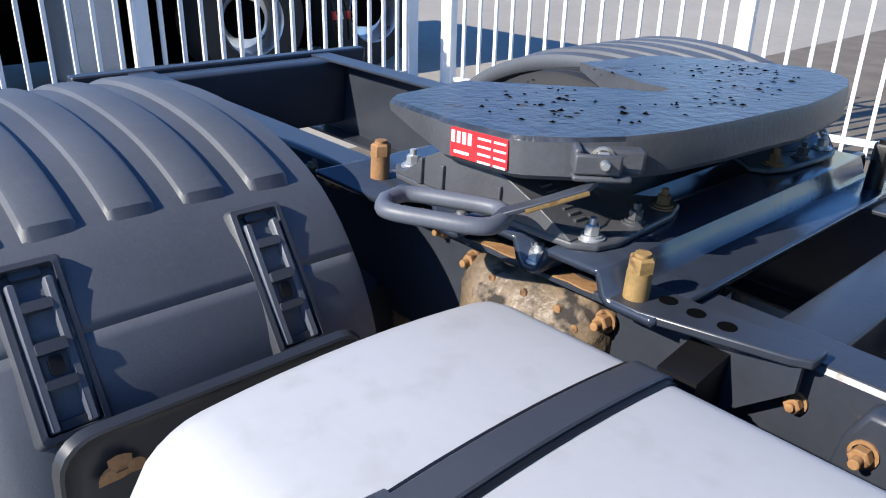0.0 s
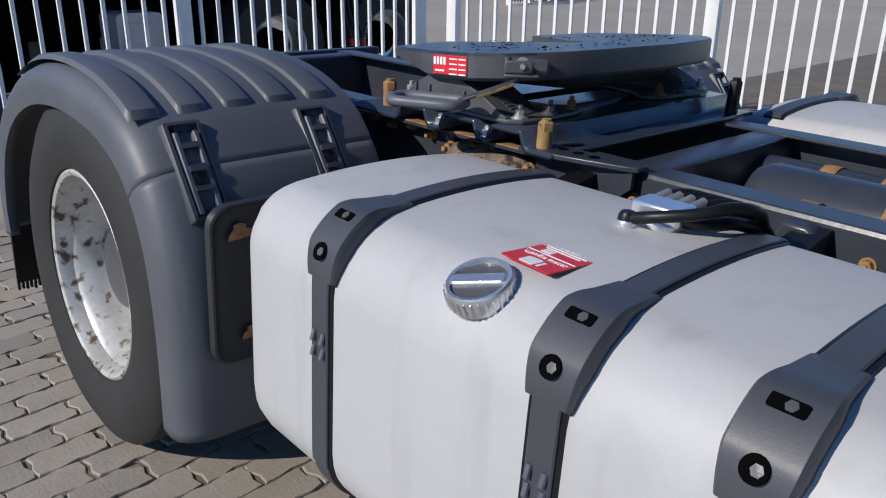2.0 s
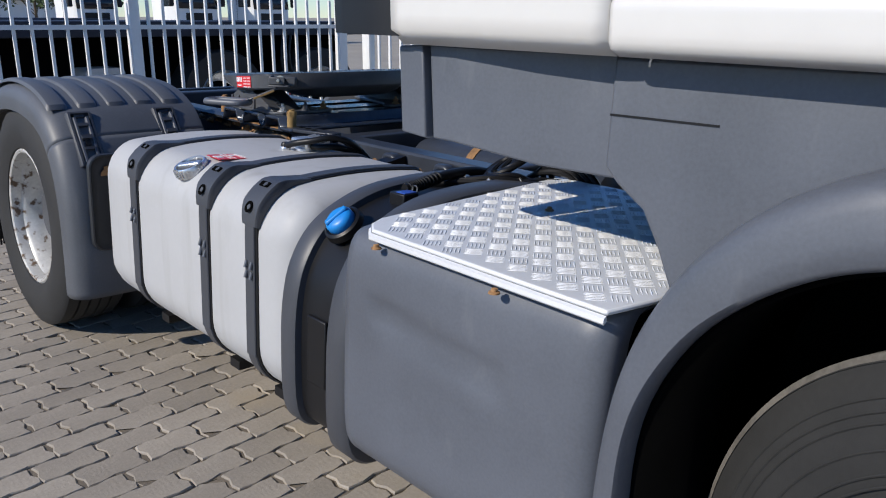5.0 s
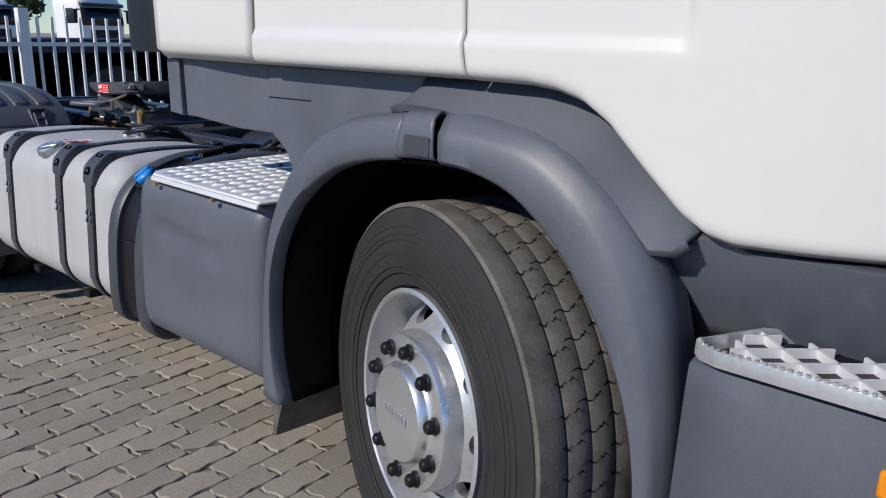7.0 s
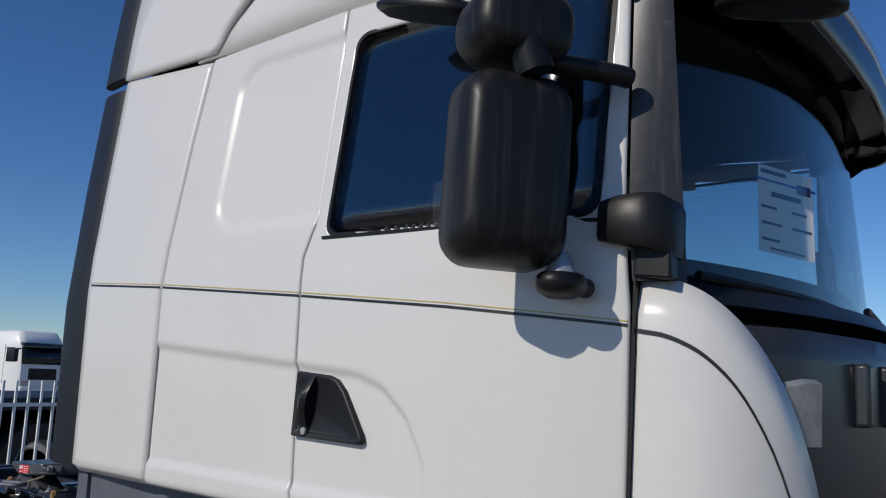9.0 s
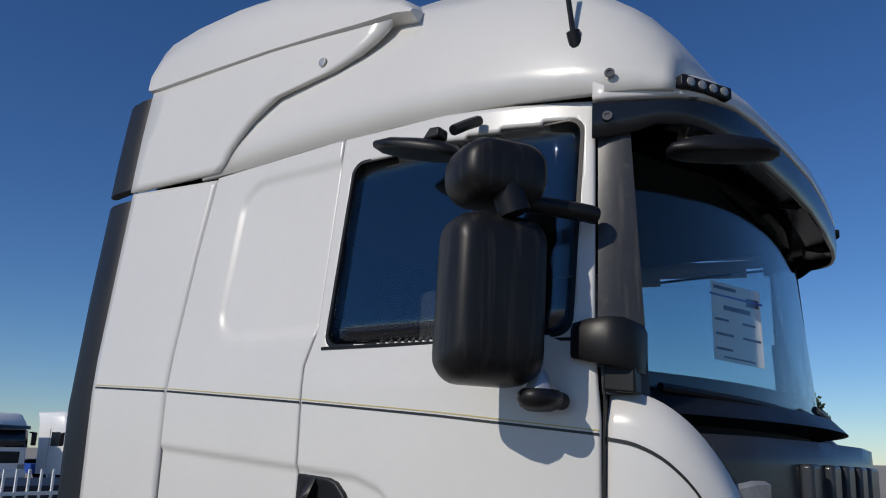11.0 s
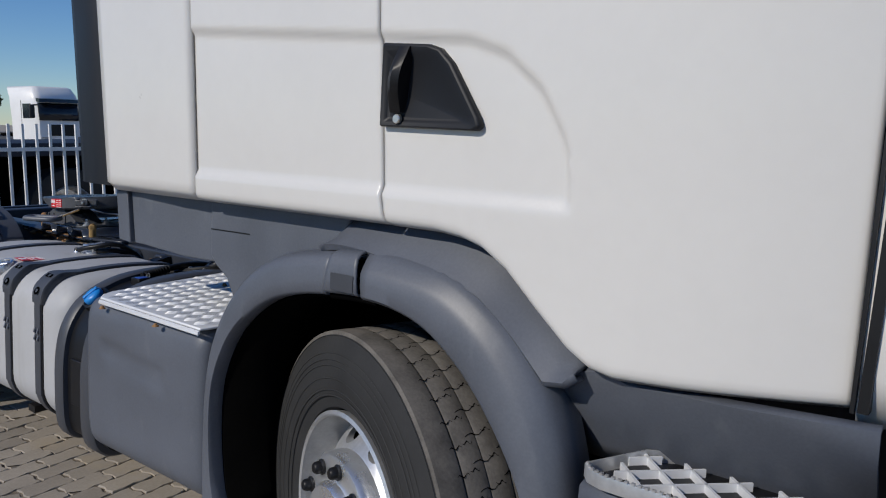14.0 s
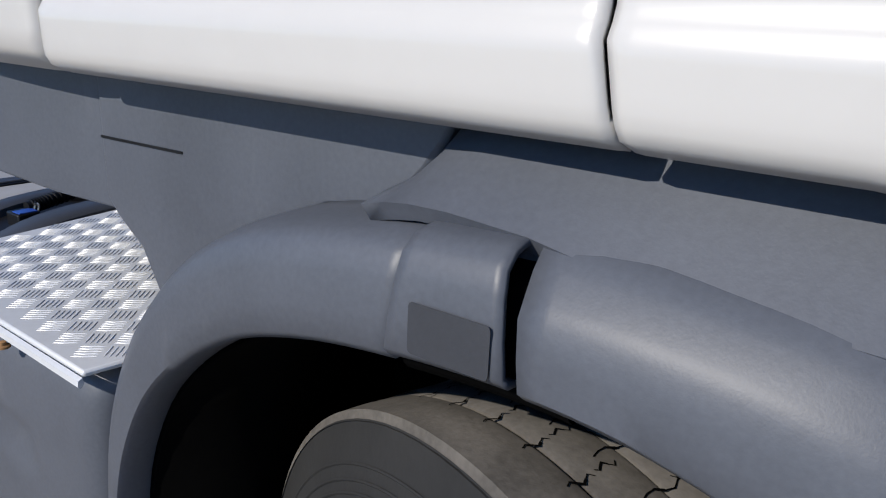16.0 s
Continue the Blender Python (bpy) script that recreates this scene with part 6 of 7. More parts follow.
# ---- corner, grille and bumper ----
PLAN = [(4.902, 1.132), (4.98, 1.12), (5.06, 1.095), (5.13, 1.05), (5.19, 0.985), (5.23, 0.91), (5.25, 0.85)]
CTOP = [2.035, 2.025, 1.985, 1.91, 1.79, 1.62, 1.45]
for sy in (-1, 1):
    p = smooth_path([(x, y, z) for (x, y), z in zip(PLAN, CTOP)], 4)
    rings = [[(q.x, sy * (q.y - (0.03 if k == 0 else 0.0) - (0.02 if k == 10 else 0)), lerp(1.09, q.z, k / 10)) for k in range(11)] for q in p]
    part("corner_panel", loft(rings, False), WHITE, cab, "white rounded front corner panel", smooth=60, solid=0.015)
    off = [(q.x, sy * (q.y + 0.0022), q.z) for q in smooth_path([(x, y, z) for (x, y), z in zip(PLAN, (1.903, 1.888, 1.843, 1.755, 1.60, 1.38, 1.15))], 4)]
    bm = loft([[(x, y, z - 0.005), (x + 0.001, y + sy * 0.001, z - 0.005), (x + 0.001, y + sy * 0.001, z + 0.005), (x, y, z + 0.005)] for x, y, z in off])
    part("stripe", bm, STRIPE, cab)
    sm = Matrix.Translation((5.205, sy * 0.958, 1.26)) @ Matrix.Rotation(sy * radians(-58), 4, "Z") @ (OUT if sy < 0 else OUT.inverted()) @ Matrix.Rotation(radians(180 if sy > 0 else 0), 4, "Z")
    scoop = part("air_scoop", loft([[sm @ Vector((x, z, h)) for x, z in rounded((-0.034 * q, -0.20 * q), (0.034 * q, 0.20 * q), 0.03 * q, 5)] for h, q in ((-0.01, 1.12), (0.006, 1.1), (0.012, 1.04), (0.006, 0.98), (-0.004, 0.95))], True, False), WHITE, cab, "white rim of the corner air scoop", smooth=50)
    # flat near-black sheet for the shade inside the scoop
    part("scoop_opening", _placed(rounded((-0.03, -0.19), (0.03, 0.19), 0.028, 5), sm, -0.006, 0.004), DARK, scoop, "near-black sheet drawn as the shaded air opening")
    part("door_gap", prism([(4.898, 1.12), (4.905, 1.12), (4.902, 2.03), (4.896, 2.03)], "y", sy * 1.128, sy * 1.145), BLACK, cab)
    part("slot", prism([(4.908, 1.12), (4.926, 1.12), (4.931, 1.50), (4.924, 1.515), (4.913, 1.50)], "y", sy * 1.11, sy * 1.137), BLACK, cab, "black slot in the corner panel")
def grille_x(y):
    return interp(abs(y), (0.0, 0.5, 0.85, 0.91, 0.985, 1.05, 1.08), (5.35, 5.31, 5.225, 5.20, 5.155, 5.09, 5.03))


GY = [-1.08, -1.05, -1.015, -0.985, -0.95, -0.91, -0.85, -0.7, -0.5, -0.25, 0.0]
GY += [-y for y in GY[-2::-1]]
grille = part("grille", loft([[(grille_x(y) - 0.05 * max(0, z - 1.75), y, z) for z in (1.05, 1.4, 1.7, 1.85, 1.925)] for y in GY], False), GRILLE, cab, "dark grey front panel under the windscreen", smooth=60, solid=0.02)
part("front_lens", loft([[(grille_x(y) + d, y, z) for d, z in ((0.0, 1.65), (0.014, 1.655), (0.016, 1.80 - 0.25 * max(0.0, abs(y) - 0.9)), (0.0, 1.81 - 0.25 * max(0.0, abs(y) - 0.9)))] for y in (-0.99, -0.94, -0.89, -0.84)]), LENS, grille, "pale side lamp in the front panel", smooth=40)
for j in range(4):
    part("grille_slat", loft([[(grille_x(y) + 0.005, y, 1.12 + 0.1 * j), (grille_x(y) + 0.03, y, 1.13 + 0.1 * j), (grille_x(y) + 0.03, y, 1.17 + 0.1 * j), (grille_x(y) + 0.005, y, 1.18 + 0.1 * j)] for y in [lerp(-0.8, 0.8, i / 12) for i in range(13)]]), BLACK, grille)
for i in range(6):
    y = -0.58 + 0.16 * i
    x = grille_x(y)
    part("badge_block", box((x - 0.02, y - 0.055, 1.70), (x + 0.02, y + 0.055, 1.86)), GRILLE, grille, "dark raised badge as plain blocks", bevel=0.01)
for y0, y1, z in ((-0.95, -0.1, 2.055), (0.0, 0.85, 2.055)):
    part("wiper", tube([(screen_x(y0, z) + 0.03, y0, z), (screen_x((y0 + y1) / 2, z) + 0.035, (y0 + y1) / 2, z - 0.02), (screen_x(y1, z) + 0.03, y1, z - 0.04)], 0.014, 8), BLACK, cab, "black windscreen wiper")
part("wiper_cowl", loft([[(screen_x(y, 2.0) - 0.02, y, 2.05), (screen_x(y, 2.0) + 0.05, y, 2.03), (screen_x(y, 2.0) + 0.10, y, 1.98), (screen_x(y, 2.0) - 0.02, y, 1.96)] for y in [lerp(-1.03, 1.03, i / 16) for i in range(17)]]), BLACK, cab)

# lower front: skirt below the door, steps, lamps, bumper
low = thing("entry_steps", "", "")
low.parent = truck
rings = []
for x, ztop in ((4.345, 1.08), (4.405, 1.098), (4.44, 1.105), (4.50, 1.09), (4.7, 1.095), (4.95, 1.11)):
    rings.append([(x, -1.14, ztop), (x, -1.155, ztop - 0.01), (x, -1.135, 1.03), (x, -1.09, 0.96), (x, -1.05, 0.90), (x, -1.03, 0.86)])
part("upper_panel", loft(rings, False), GREY, low, "grey plastic panel below the door", smooth=40, solid=0.01)
STEP = [(4.455, -1.225), (4.475, -1.25), (4.51, -1.262), (4.93, -1.262), (4.945, -1.25), (4.945, -1.04), (4.60, -1.03), (4.52, -1.08)]
stp = part("step_frame", loft([[(lerp(4.70, x, s), lerp(-1.15, y, s), z) for x, y in STEP] for z, s in ((0.900, 1.0), (0.926, 1.0), (0.929, 0.992), (0.929, 0.972), (0.902, 0.968))], True, True), ALU_DIRTY, low, "silver grey step frame with a toothed rim")
bm = bmesh.new()
for (xa, ya), (xb, yb) in list(zip(STEP, STEP[1:]))[:6]:
    n = max(1, round(math.hypot(xb - xa, yb - ya) / 0.014))
    for i in range(n):
        x, y = lerp(4.70, lerp(xa, xb, (i + 0.5) / n), 0.981), lerp(-1.15, lerp(ya, yb, (i + 0.5) / n), 0.981)
        add_box(bm, (x - 0.0035, y - 0.0035, 0.9285), (x + 0.0035, y + 0.0035, 0.933))
tagged(part("rim_teeth", bm, ALU_DIRTY, stp, "fine grip teeth along the rim"), kind="stuff")
bm = bmesh.new()
for k in range(-3, 6):
    for d in (-1, 1):
        x = 4.48 + 0.092 * k + (0.2 if d < 0 else 0.0)
        pts = [(x + d * 0.2 * u, -1.245 + 0.2 * u) for u in [q / 12 for q in range(11)]]
        pts = [p for p in pts if 4.50 + 0.3 * max(0.0, p[1] + 1.12) < p[0] < 4.93]
        if len(pts) > 2:
            a, b = Vector(pts[0]), Vector(pts[-1])
            n = Vector((-(b - a).y, (b - a).x)).normalized() * 0.003
            _placed([tuple(a - n), tuple(b - n), tuple(b + n), tuple(a + n)], Matrix(), 0.905, 0.922, bm)
part("step_grid", bm, CHEQUER, stp, "diamond step grating")
part("step_tray", _placed([(lerp(4.70, x, 0.945), lerp(-1.15, y, 0.945)) for x, y in STEP], Matrix(), 0.9025, 0.9045), BLACK, stp, "black tray under the grating")
part("side_lower", loft([[(x, -1.21, 0.896), (x, -1.24, 0.885), (x, -1.243, 0.84), (x, -1.24, 0.5), (x, -1.22, 0.33), (x, -1.12, 0.31)] for x in (4.455, 4.6, 4.8, 4.98)], False), GREY, low, "grey lower step panel", smooth=40, solid=0.012)
part("step_well", prism([(4.56, 0.47), (4.93, 0.47), (4.93, 0.62), (4.58, 0.62)], "y", -1.245, -1.236), BLACK, low)
part("marker", box((4.78, -1.252, 0.765), (4.875, -1.236, 0.812)), AMBER, low, "amber side marker lamp", bevel=0.006)
bumper = part("bumper", loft([[(lerp(4.98, x, 1), y, z) for z in (0.31, 0.4, 0.7, 1.0, 1.05)] for x, y in [(4.985, -1.235), (5.10, -1.22), (5.22, -1.15), (5.32, -1.03), (5.40, -0.85), (5.46, -0.5), (5.48, 0), (5.46, 0.5), (5.40, 0.85), (5.32, 1.03), (5.22, 1.15), (5.10, 1.22), (4.985, 1.235)]], False), GREY, truck, "grey front bumper", smooth=60, solid=0.02)
for sy in (-1, 1):
    part("headlamp", loft([[(x + o, sy * (y + o), z) for z in (0.70, 0.98)] for x, y, o in ((5.06, 1.235, 0.0), (5.16, 1.20, 0.005), (5.26, 1.125, 0.005))], False), LENS, bumper, "clear headlamp", solid=0.015)
    part("turn_lamp", loft([[(x, sy * y, z) for z in (0.70, 0.98)] for x, y in ((4.995, 1.241), (5.055, 1.237))], False), AMBER, bumper, "amber turn lamp", solid=0.015)

# grey trim between cab and frame
trim = thing("cab_side_trim", "", "")
trim.parent = truck
def flat_panel(name, outline, y, material=GREY, label="", thick=0.02, bev=0.006, parent=None):
    return part(name, prism(outline, "y", -y, -(y - thick)), material, parent or trim, label, smooth=30, bevel=bev)


part("rear_trim", loft([[(x + dx, -y, z) for dx, z in ((a, 1.345), (b, 1.165 - 0.02 * (x > 2.7)))] + [(x + dx, -y + 0.02, z) for dx, z in ((b, 1.165 - 0.02 * (x > 2.7)), (a, 1.345))] for x, y, a, b in ((2.64, 1.15, -0.01, 0.012), (2.70, 1.15, -0.002, 0.002), (2.9, 1.122, 0, 0), (3.16, 1.104, 0, 0))]), GREY, trim, "flat grey trim panel under the cab", smooth=30, bevel=0.004)
part("corner_trim", loft([[(2.622, -1.162, 1.345), (2.644, -1.162, 1.165), (2.644, -1.12, 1.165), (2.622, -1.12, 1.345)], [(2.55, -1.16, 1.34), (2.568, -1.16, 1.17), (2.568, -1.12, 1.17), (2.55, -1.12, 1.34)], [(2.535, -1.14, 1.335), (2.553, -1.14, 1.17), (2.575, -1.12, 1.17), (2.565, -1.12, 1.335)], [(2.545, -0.62, 1.33), (2.56, -0.62, 1.13), (2.58, -0.62, 1.13), (2.57, -0.62, 1.33)]]), GREY, trim, bevel=0.006)
part("lap_tab", prism([(3.735, 1.248), (3.75, 1.270), (3.80, 1.268), (3.812, 1.256), (3.825, 1.264), (3.838, 1.258), (3.838, 1.248)], "y", -1.19, -1.18), GREY, guard, "grey joint lug")
flat_panel("arch_trim", [(3.048, 1.165), (3.046, 1.342), (3.45, 1.345), (3.672, 1.345), (3.655, 1.315), (3.632, 1.285), (3.59, 1.245), (3.50, 1.23), (3.36, 1.16), (3.26, 1.05), (3.20, 0.98), (3.165, 1.05), (3.13, 1.105), (3.075, 1.14)], 1.122, GREY, "grey trim above the wheel arch")
part("groove", prism([(3.049, 1.249), (3.242, 1.251), (3.242, 1.2545), (3.049, 1.2525)], "y", -1.1235, -1.12), BLACK, trim)
rings = []
for x, z0, z1 in ((3.630, 1.266, 1.270), (3.657, 1.272, 1.292), (3.685, 1.276, 1.33), (3.725, 1.277, 1.34), (3.80, 1.272, 1.34), (3.86, 1.262, 1.34), (3.9, 1.257, 1.34), (4.05, 1.25, 1.34), (4.15, 1.21, 1.315), (4.20, 1.175, 1.28), (4.25, 1.135, 1.235), (4.33, 1.06, 1.168), (4.375, 1.065, 1.124), (4.40, 1.085, 1.10)):
    rings.append([(x, -1.165, z0 - 0.004), (x, -1.188, z0 - 0.003), (x, -1.192, z0 + 0.002), (x, -1.168, lerp(z0, z1, 0.3)), (x, -1.140, lerp(z0, z1, 0.7)), (x, -1.118, z1), (x, -1.09, z1)])
part("swept_trim", loft(rings, False), GREY, trim, "grey swept strip between cab and arch", smooth=45, solid=0.01)
part("trim_lug", box((3.868, -1.158, 1.300), (3.884, -1.144, 1.307)), GREY, trim, "small moulded lug", bevel=0.002)
# the shade below the cab floor is in this near-black colour
part("under_floor", box((2.62, -1.10, 1.28), (4.2, 1.10, 1.36)), DARK, cab, "cab underside, near black for the shade under the cab")
part("rear_wall", box((2.62, -1.12, 1.34), (2.66, 1.12, 2.95)), GREY_DULL, cab, "grey cab rear wall")
# seats, dashboard and wheel
part("dashboard", loft([[(4.62, y, 1.5), (4.62, y, 1.98), (4.72, y, 2.10), (screen_x(y, 2.05) - 0.03, y, 2.105), (screen_x(y, 2.05) - 0.035, y, 1.5)] for y in [lerp(-1.04, 1.04, i / 20) for i in range(21)]]), INTERIOR, cab, "dark dashboard")
for y in (-0.6, 0.6):
    part("seat", loft([[(4.02 + dx, y - 0.24, z) for dx, z in ((0, 1.6), (0.14, 1.6), (0.06, 2.45), (-0.05, 2.45))], [(4.02 + dx, y + 0.24, z) for dx, z in ((0, 1.6), (0.14, 1.6), (0.06, 2.45), (-0.05, 2.45))]]), INTERIOR, cab, "dark cab seat", bevel=0.04)
part("steering_wheel", add_tube(bmesh.new(), [(4.55 + 0.12 * math.cos(a), 0.6 + 0.22 * math.sin(a), 2.02 + 0.18 * math.cos(a)) for a in [2 * math.pi * k / 12 for k in range(12)]], 0.017, 8, 3, True), BLACK, cab, "dark steering wheel")
part("cab_lining", box((2.70, -1.0, 2.92), (4.9, 1.0, 2.95)), INTERIOR, cab)
# sale sheet behind the windscreen
PM = Matrix.Translation((screen_x(-0.47, 2.28) - 0.03, -0.47, 2.285)) @ Matrix.Rotation(radians(62), 4, "Z") @ Matrix.Rotation(radians(84), 4, "X") @ Matrix.Rotation(radians(-4), 4, "Z")
paper = part("sale_sheet", _placed([(-0.11, -0.115), (0.11, -0.115), (0.11, 0.155), (-0.11, 0.155)], PM, -0.001, 0.001), PAPER, cab, "white printed sheet behind the windscreen")
for a, b, z, h in ((-0.10, 0.0, 0.13, 0.012), (0.045, 0.10, 0.09, 0.03), (-0.06, 0.06, 0.06, 0.016), (-0.10, -0.04, 0.02, 0.008), (0.02, 0.08, 0.02, 0.008), (-0.10, -0.02, -0.03, 0.008), (0.02, 0.10, -0.03, 0.008), (-0.10, -0.03, -0.08, 0.008), (-0.07, 0.07, -0.105, 0.006)):
    part("print_bar", _placed([(a, z), (b, z), (b, z + h), (a, z + h)], PM, 0.001, 0.002), INK, paper)
bm = _placed([(-0.12, 0.105), (0.12, 0.105), (0.12, 0.112), (-0.12, 0.112)], PM, 0.001, 0.002)
part("print_line", bm, INK_BLUE, paper, "blue line")


# ---- the truck's stance: without a trailer it sits slightly nose-down and leans a little on the uneven paving ----
STANCE = Matrix(((1.0, 0.0, 0.029, -0.0295), (-0.0085, 1.0056, 0.0353, -0.0315), (-0.0107, -0.0143, 1.0, 0.0170), (0, 0, 0, 1)))
bpy.context.view_layer.update()
for ob in truck.children_recursive:
    if ob.type == "MESH":
        ob.data.transform(ob.matrix_world.inverted() @ STANCE @ ob.matrix_world)

# ---- yard ----
bm = bmesh.new()
S = 900
vs = [bm.verts.new(v) for v in ((-S, -S, -0.012), (S, -S, -0.012), (S, S, -0.012), (-S, S, -0.012))]
bm.faces.new(vs)
ground = tagged(finish("ground", bm, CONCRETE, smooth=0), "pale worn concrete yard reaching the horizon", "ground", kind="structure")
bm = box((-2.45, -12, -0.01), (12, 12, 0.0085))
pave = tagged(finish("pavement", bm, JOINT, smooth=0), "brown-grey interlocking brick paving with sandy joints", "pavement", kind="structure")

# ---- fence ----
def fence_run(a, b, posts, step=0.15, height=1.62):
    a, b = Vector(a), Vector(b)
    d = (b - a).normalized()
    L = (b - a).length
    ang = math.atan2(d.y, d.x)
    f = thing("fence", "white painted steel picket fence with square posts", "fence", "yard fences")
    base = Matrix.Translation(a) @ Matrix.Rotation(ang, 4, "Z")
    for s in posts:
        part("post", _placed(rounded((s - 0.05, -0.05), (s + 0.05, 0.05), 0.008, 2), base, 0.0, height + 0.03), FENCE, f, smooth=30)
    for z in (0.12, 1.30):
        bm = bmesh.new()
        for u, v in zip(posts, posts[1:]):
            add_box(bm, (u + 0.05, -0.02, z - 0.02), (v - 0.05, 0.02, z + 0.02), base)
        part("rail", bm, FENCE, f)
    me = None
    for u, v in zip(posts, posts[1:]):
        n = max(1, round((v - u) / step))
        for i in range(1, n):
            s = u + (v - u) * i / n
            if me is None:
                ob = part("picket", _placed([(-0.0125 * c, 0.0125 * q) for c, q in ((1, 1), (-1, 1), (-1, -1), (1, -1))], Matrix(), 0.03, height - 0.05), FENCE, f, smooth=0)
                me = ob.data
            else:
                ob = new("picket", me)
                ob.parent = f
            ob.matrix_local = base @ Matrix.Translation((s, 0, 0))
    return f


fence_run((-3.66, -6.15, 0), (-3.66, 3.17, 0), (0.0, 2.33, 4.66, 6.99, 9.32))
fence_run((-3.28, 3.26, 0), (4.5, 5.2, 0), (0.0, 2.33, 4.66, 6.99))

# ---- dark parked trailer behind the fence ----
trailer = thing("parked_trailer", "low navy-black parked trailer standing behind the fence", "trailer")
part("side_beam", box((-7.1, -9.0, 1.19), (-4.5, 4.3, 1.345)), NAVY, trailer, "navy painted deck edge", bevel=0.01)
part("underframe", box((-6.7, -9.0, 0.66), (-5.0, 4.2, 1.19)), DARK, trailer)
# added near-black sheets stand for the deep shade under the deck
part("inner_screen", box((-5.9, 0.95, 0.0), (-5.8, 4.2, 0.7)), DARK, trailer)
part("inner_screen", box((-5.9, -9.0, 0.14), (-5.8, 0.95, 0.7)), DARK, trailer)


def trailer_wheel(y, rim_mat):
    m = Matrix.Translation((-4.70, y, 0.52)) @ Matrix.Rotation(radians(90), 4, "Y")
    w = part("wheel", lathe([(0.29, -0.28), (0.5, -0.26), (0.52, -0.2), (0.52, 0.1), (0.5, 0.15), (0.40, 0.165), (0.30, 0.14)], m, 40), RUBBER, trailer, "trailer wheel with a pale rim")
    part("rim", lathe([(0.30, 0.14), (0.292, 0.155), (0.28, 0.14), (0.265, 0.05), (0.25, -0.04), (0.17, -0.05)], m, 40), rim_mat, w)
    part("hub", lathe([(0.17, -0.05), (0.16, 0.06), (0.10, 0.09), (0.0001, 0.1)], m, 28), DARK, w)


for y in (2.2, 3.5):
    trailer_wheel(y, ALU)
for y in (-4.2, -5.6):
    trailer_wheel(y, STEEL)
box_m = part("storage_box", prism(rounded((0.70, 0.12), (1.10, 0.88), 0.05, 3), "x", -4.62, -5.05), GREYBOX, trailer, "pale grey moulded storage box", smooth=40)
part("box_panel", prism(rounded((0.75, 0.25), (1.05, 0.8), 0.03, 2), "x", -4.60, -4.63), GREYBOX, box_m)
for y0, y1, z0, z1 in ((-1.9, -1.5, 0.46, 0.8), (-1.2, -0.85, 0.46, 0.7), (-2.9, -2.4, 0.46, 0.82)):
    part("storage_box", box((-5.15, y0, z0), (-4.75, y1, z1 - 0.0)), GREYBOX, trailer, bevel=0.03)
for y in (0.2, -2.1):
    part("landing_leg", box((-5.25, y - 0.06, 0.0), (-5.13, y + 0.06, 0.8)), CHASSIS, trailer)
part("leg_bolt", cyl((-5.0, 1.35, 1.0), (-4.98, 1.35, 1.0), 0.03, 14), GREYBOX, trailer)
for k, y in enumerate((2.95, 3.0, 3.06)):
    h = part("air_hose", tube([(-4.51, y, 1.22), (-4.47, y - 0.06, 0.9), (-4.45, y + 0.02 * k, 0.55), (-4.48, y + 0.08, 0.3)], 0.014, 8), BLACK, trailer)
    part("coupling", cyl((-4.45, y + 0.02 * k, 0.56), (-4.45, y + 0.015 + 0.02 * k, 0.49), 0.022, 10), FAR_RED if k != 1 else CHROME, h, "red hose coupling")

# dark second trailer further along
tail = thing("parked_trailer", "dark parked trailer with white lettering bars far behind the fence", "trailer")
part("body", box((-14.5, -3.0, 0.95), (-11.5, 3.6, 1.35)), NAVY, tail, bevel=0.02)
for y in (-2.0, 1.6, 2.9):
    part("wheel", lathe([(0.0001, -0.2), (0.5, -0.2), (0.5, 0.1), (0.3, 0.12), (0.0001, 0.05)], Matrix.Translation((-11.8, y, 0.5)) @ Matrix.Rotation(radians(90), 4, "Y"), 28), RUBBER, tail)
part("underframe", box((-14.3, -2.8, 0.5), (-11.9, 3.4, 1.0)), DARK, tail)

# small white barrier fence with a red pump cart behind it
fence_run((-13.4, 14.8, 0), (-14.4, 18.6, 0), (0.0, 1.3, 2.6, 3.93), 0.16, 1.35)
cart = thing("pump_cart", "small red painted pump cart on two wheels", "cart")
part("body", prism(rounded((16.0, 0.25), (17.6, 0.75), 0.1, 3), "x", -15.2, -14.4), FAR_RED, cart)
part("top", prism(rounded((16.3, 0.75), (17.2, 1.15), 0.08, 3), "x", -15.1, -14.5), FAR_RED, cart)
for y in (16.3, 17.3):
    part("wheel", lathe([(0.0001, 0.1), (0.15, 0.1), (0.26, 0.08), (0.26, -0.08), (0.0001, -0.08)], Matrix.Translation((-14.3, y, 0.26)) @ Matrix.Rotation(radians(90), 4, "Y"), 20), RUBBER, cart)


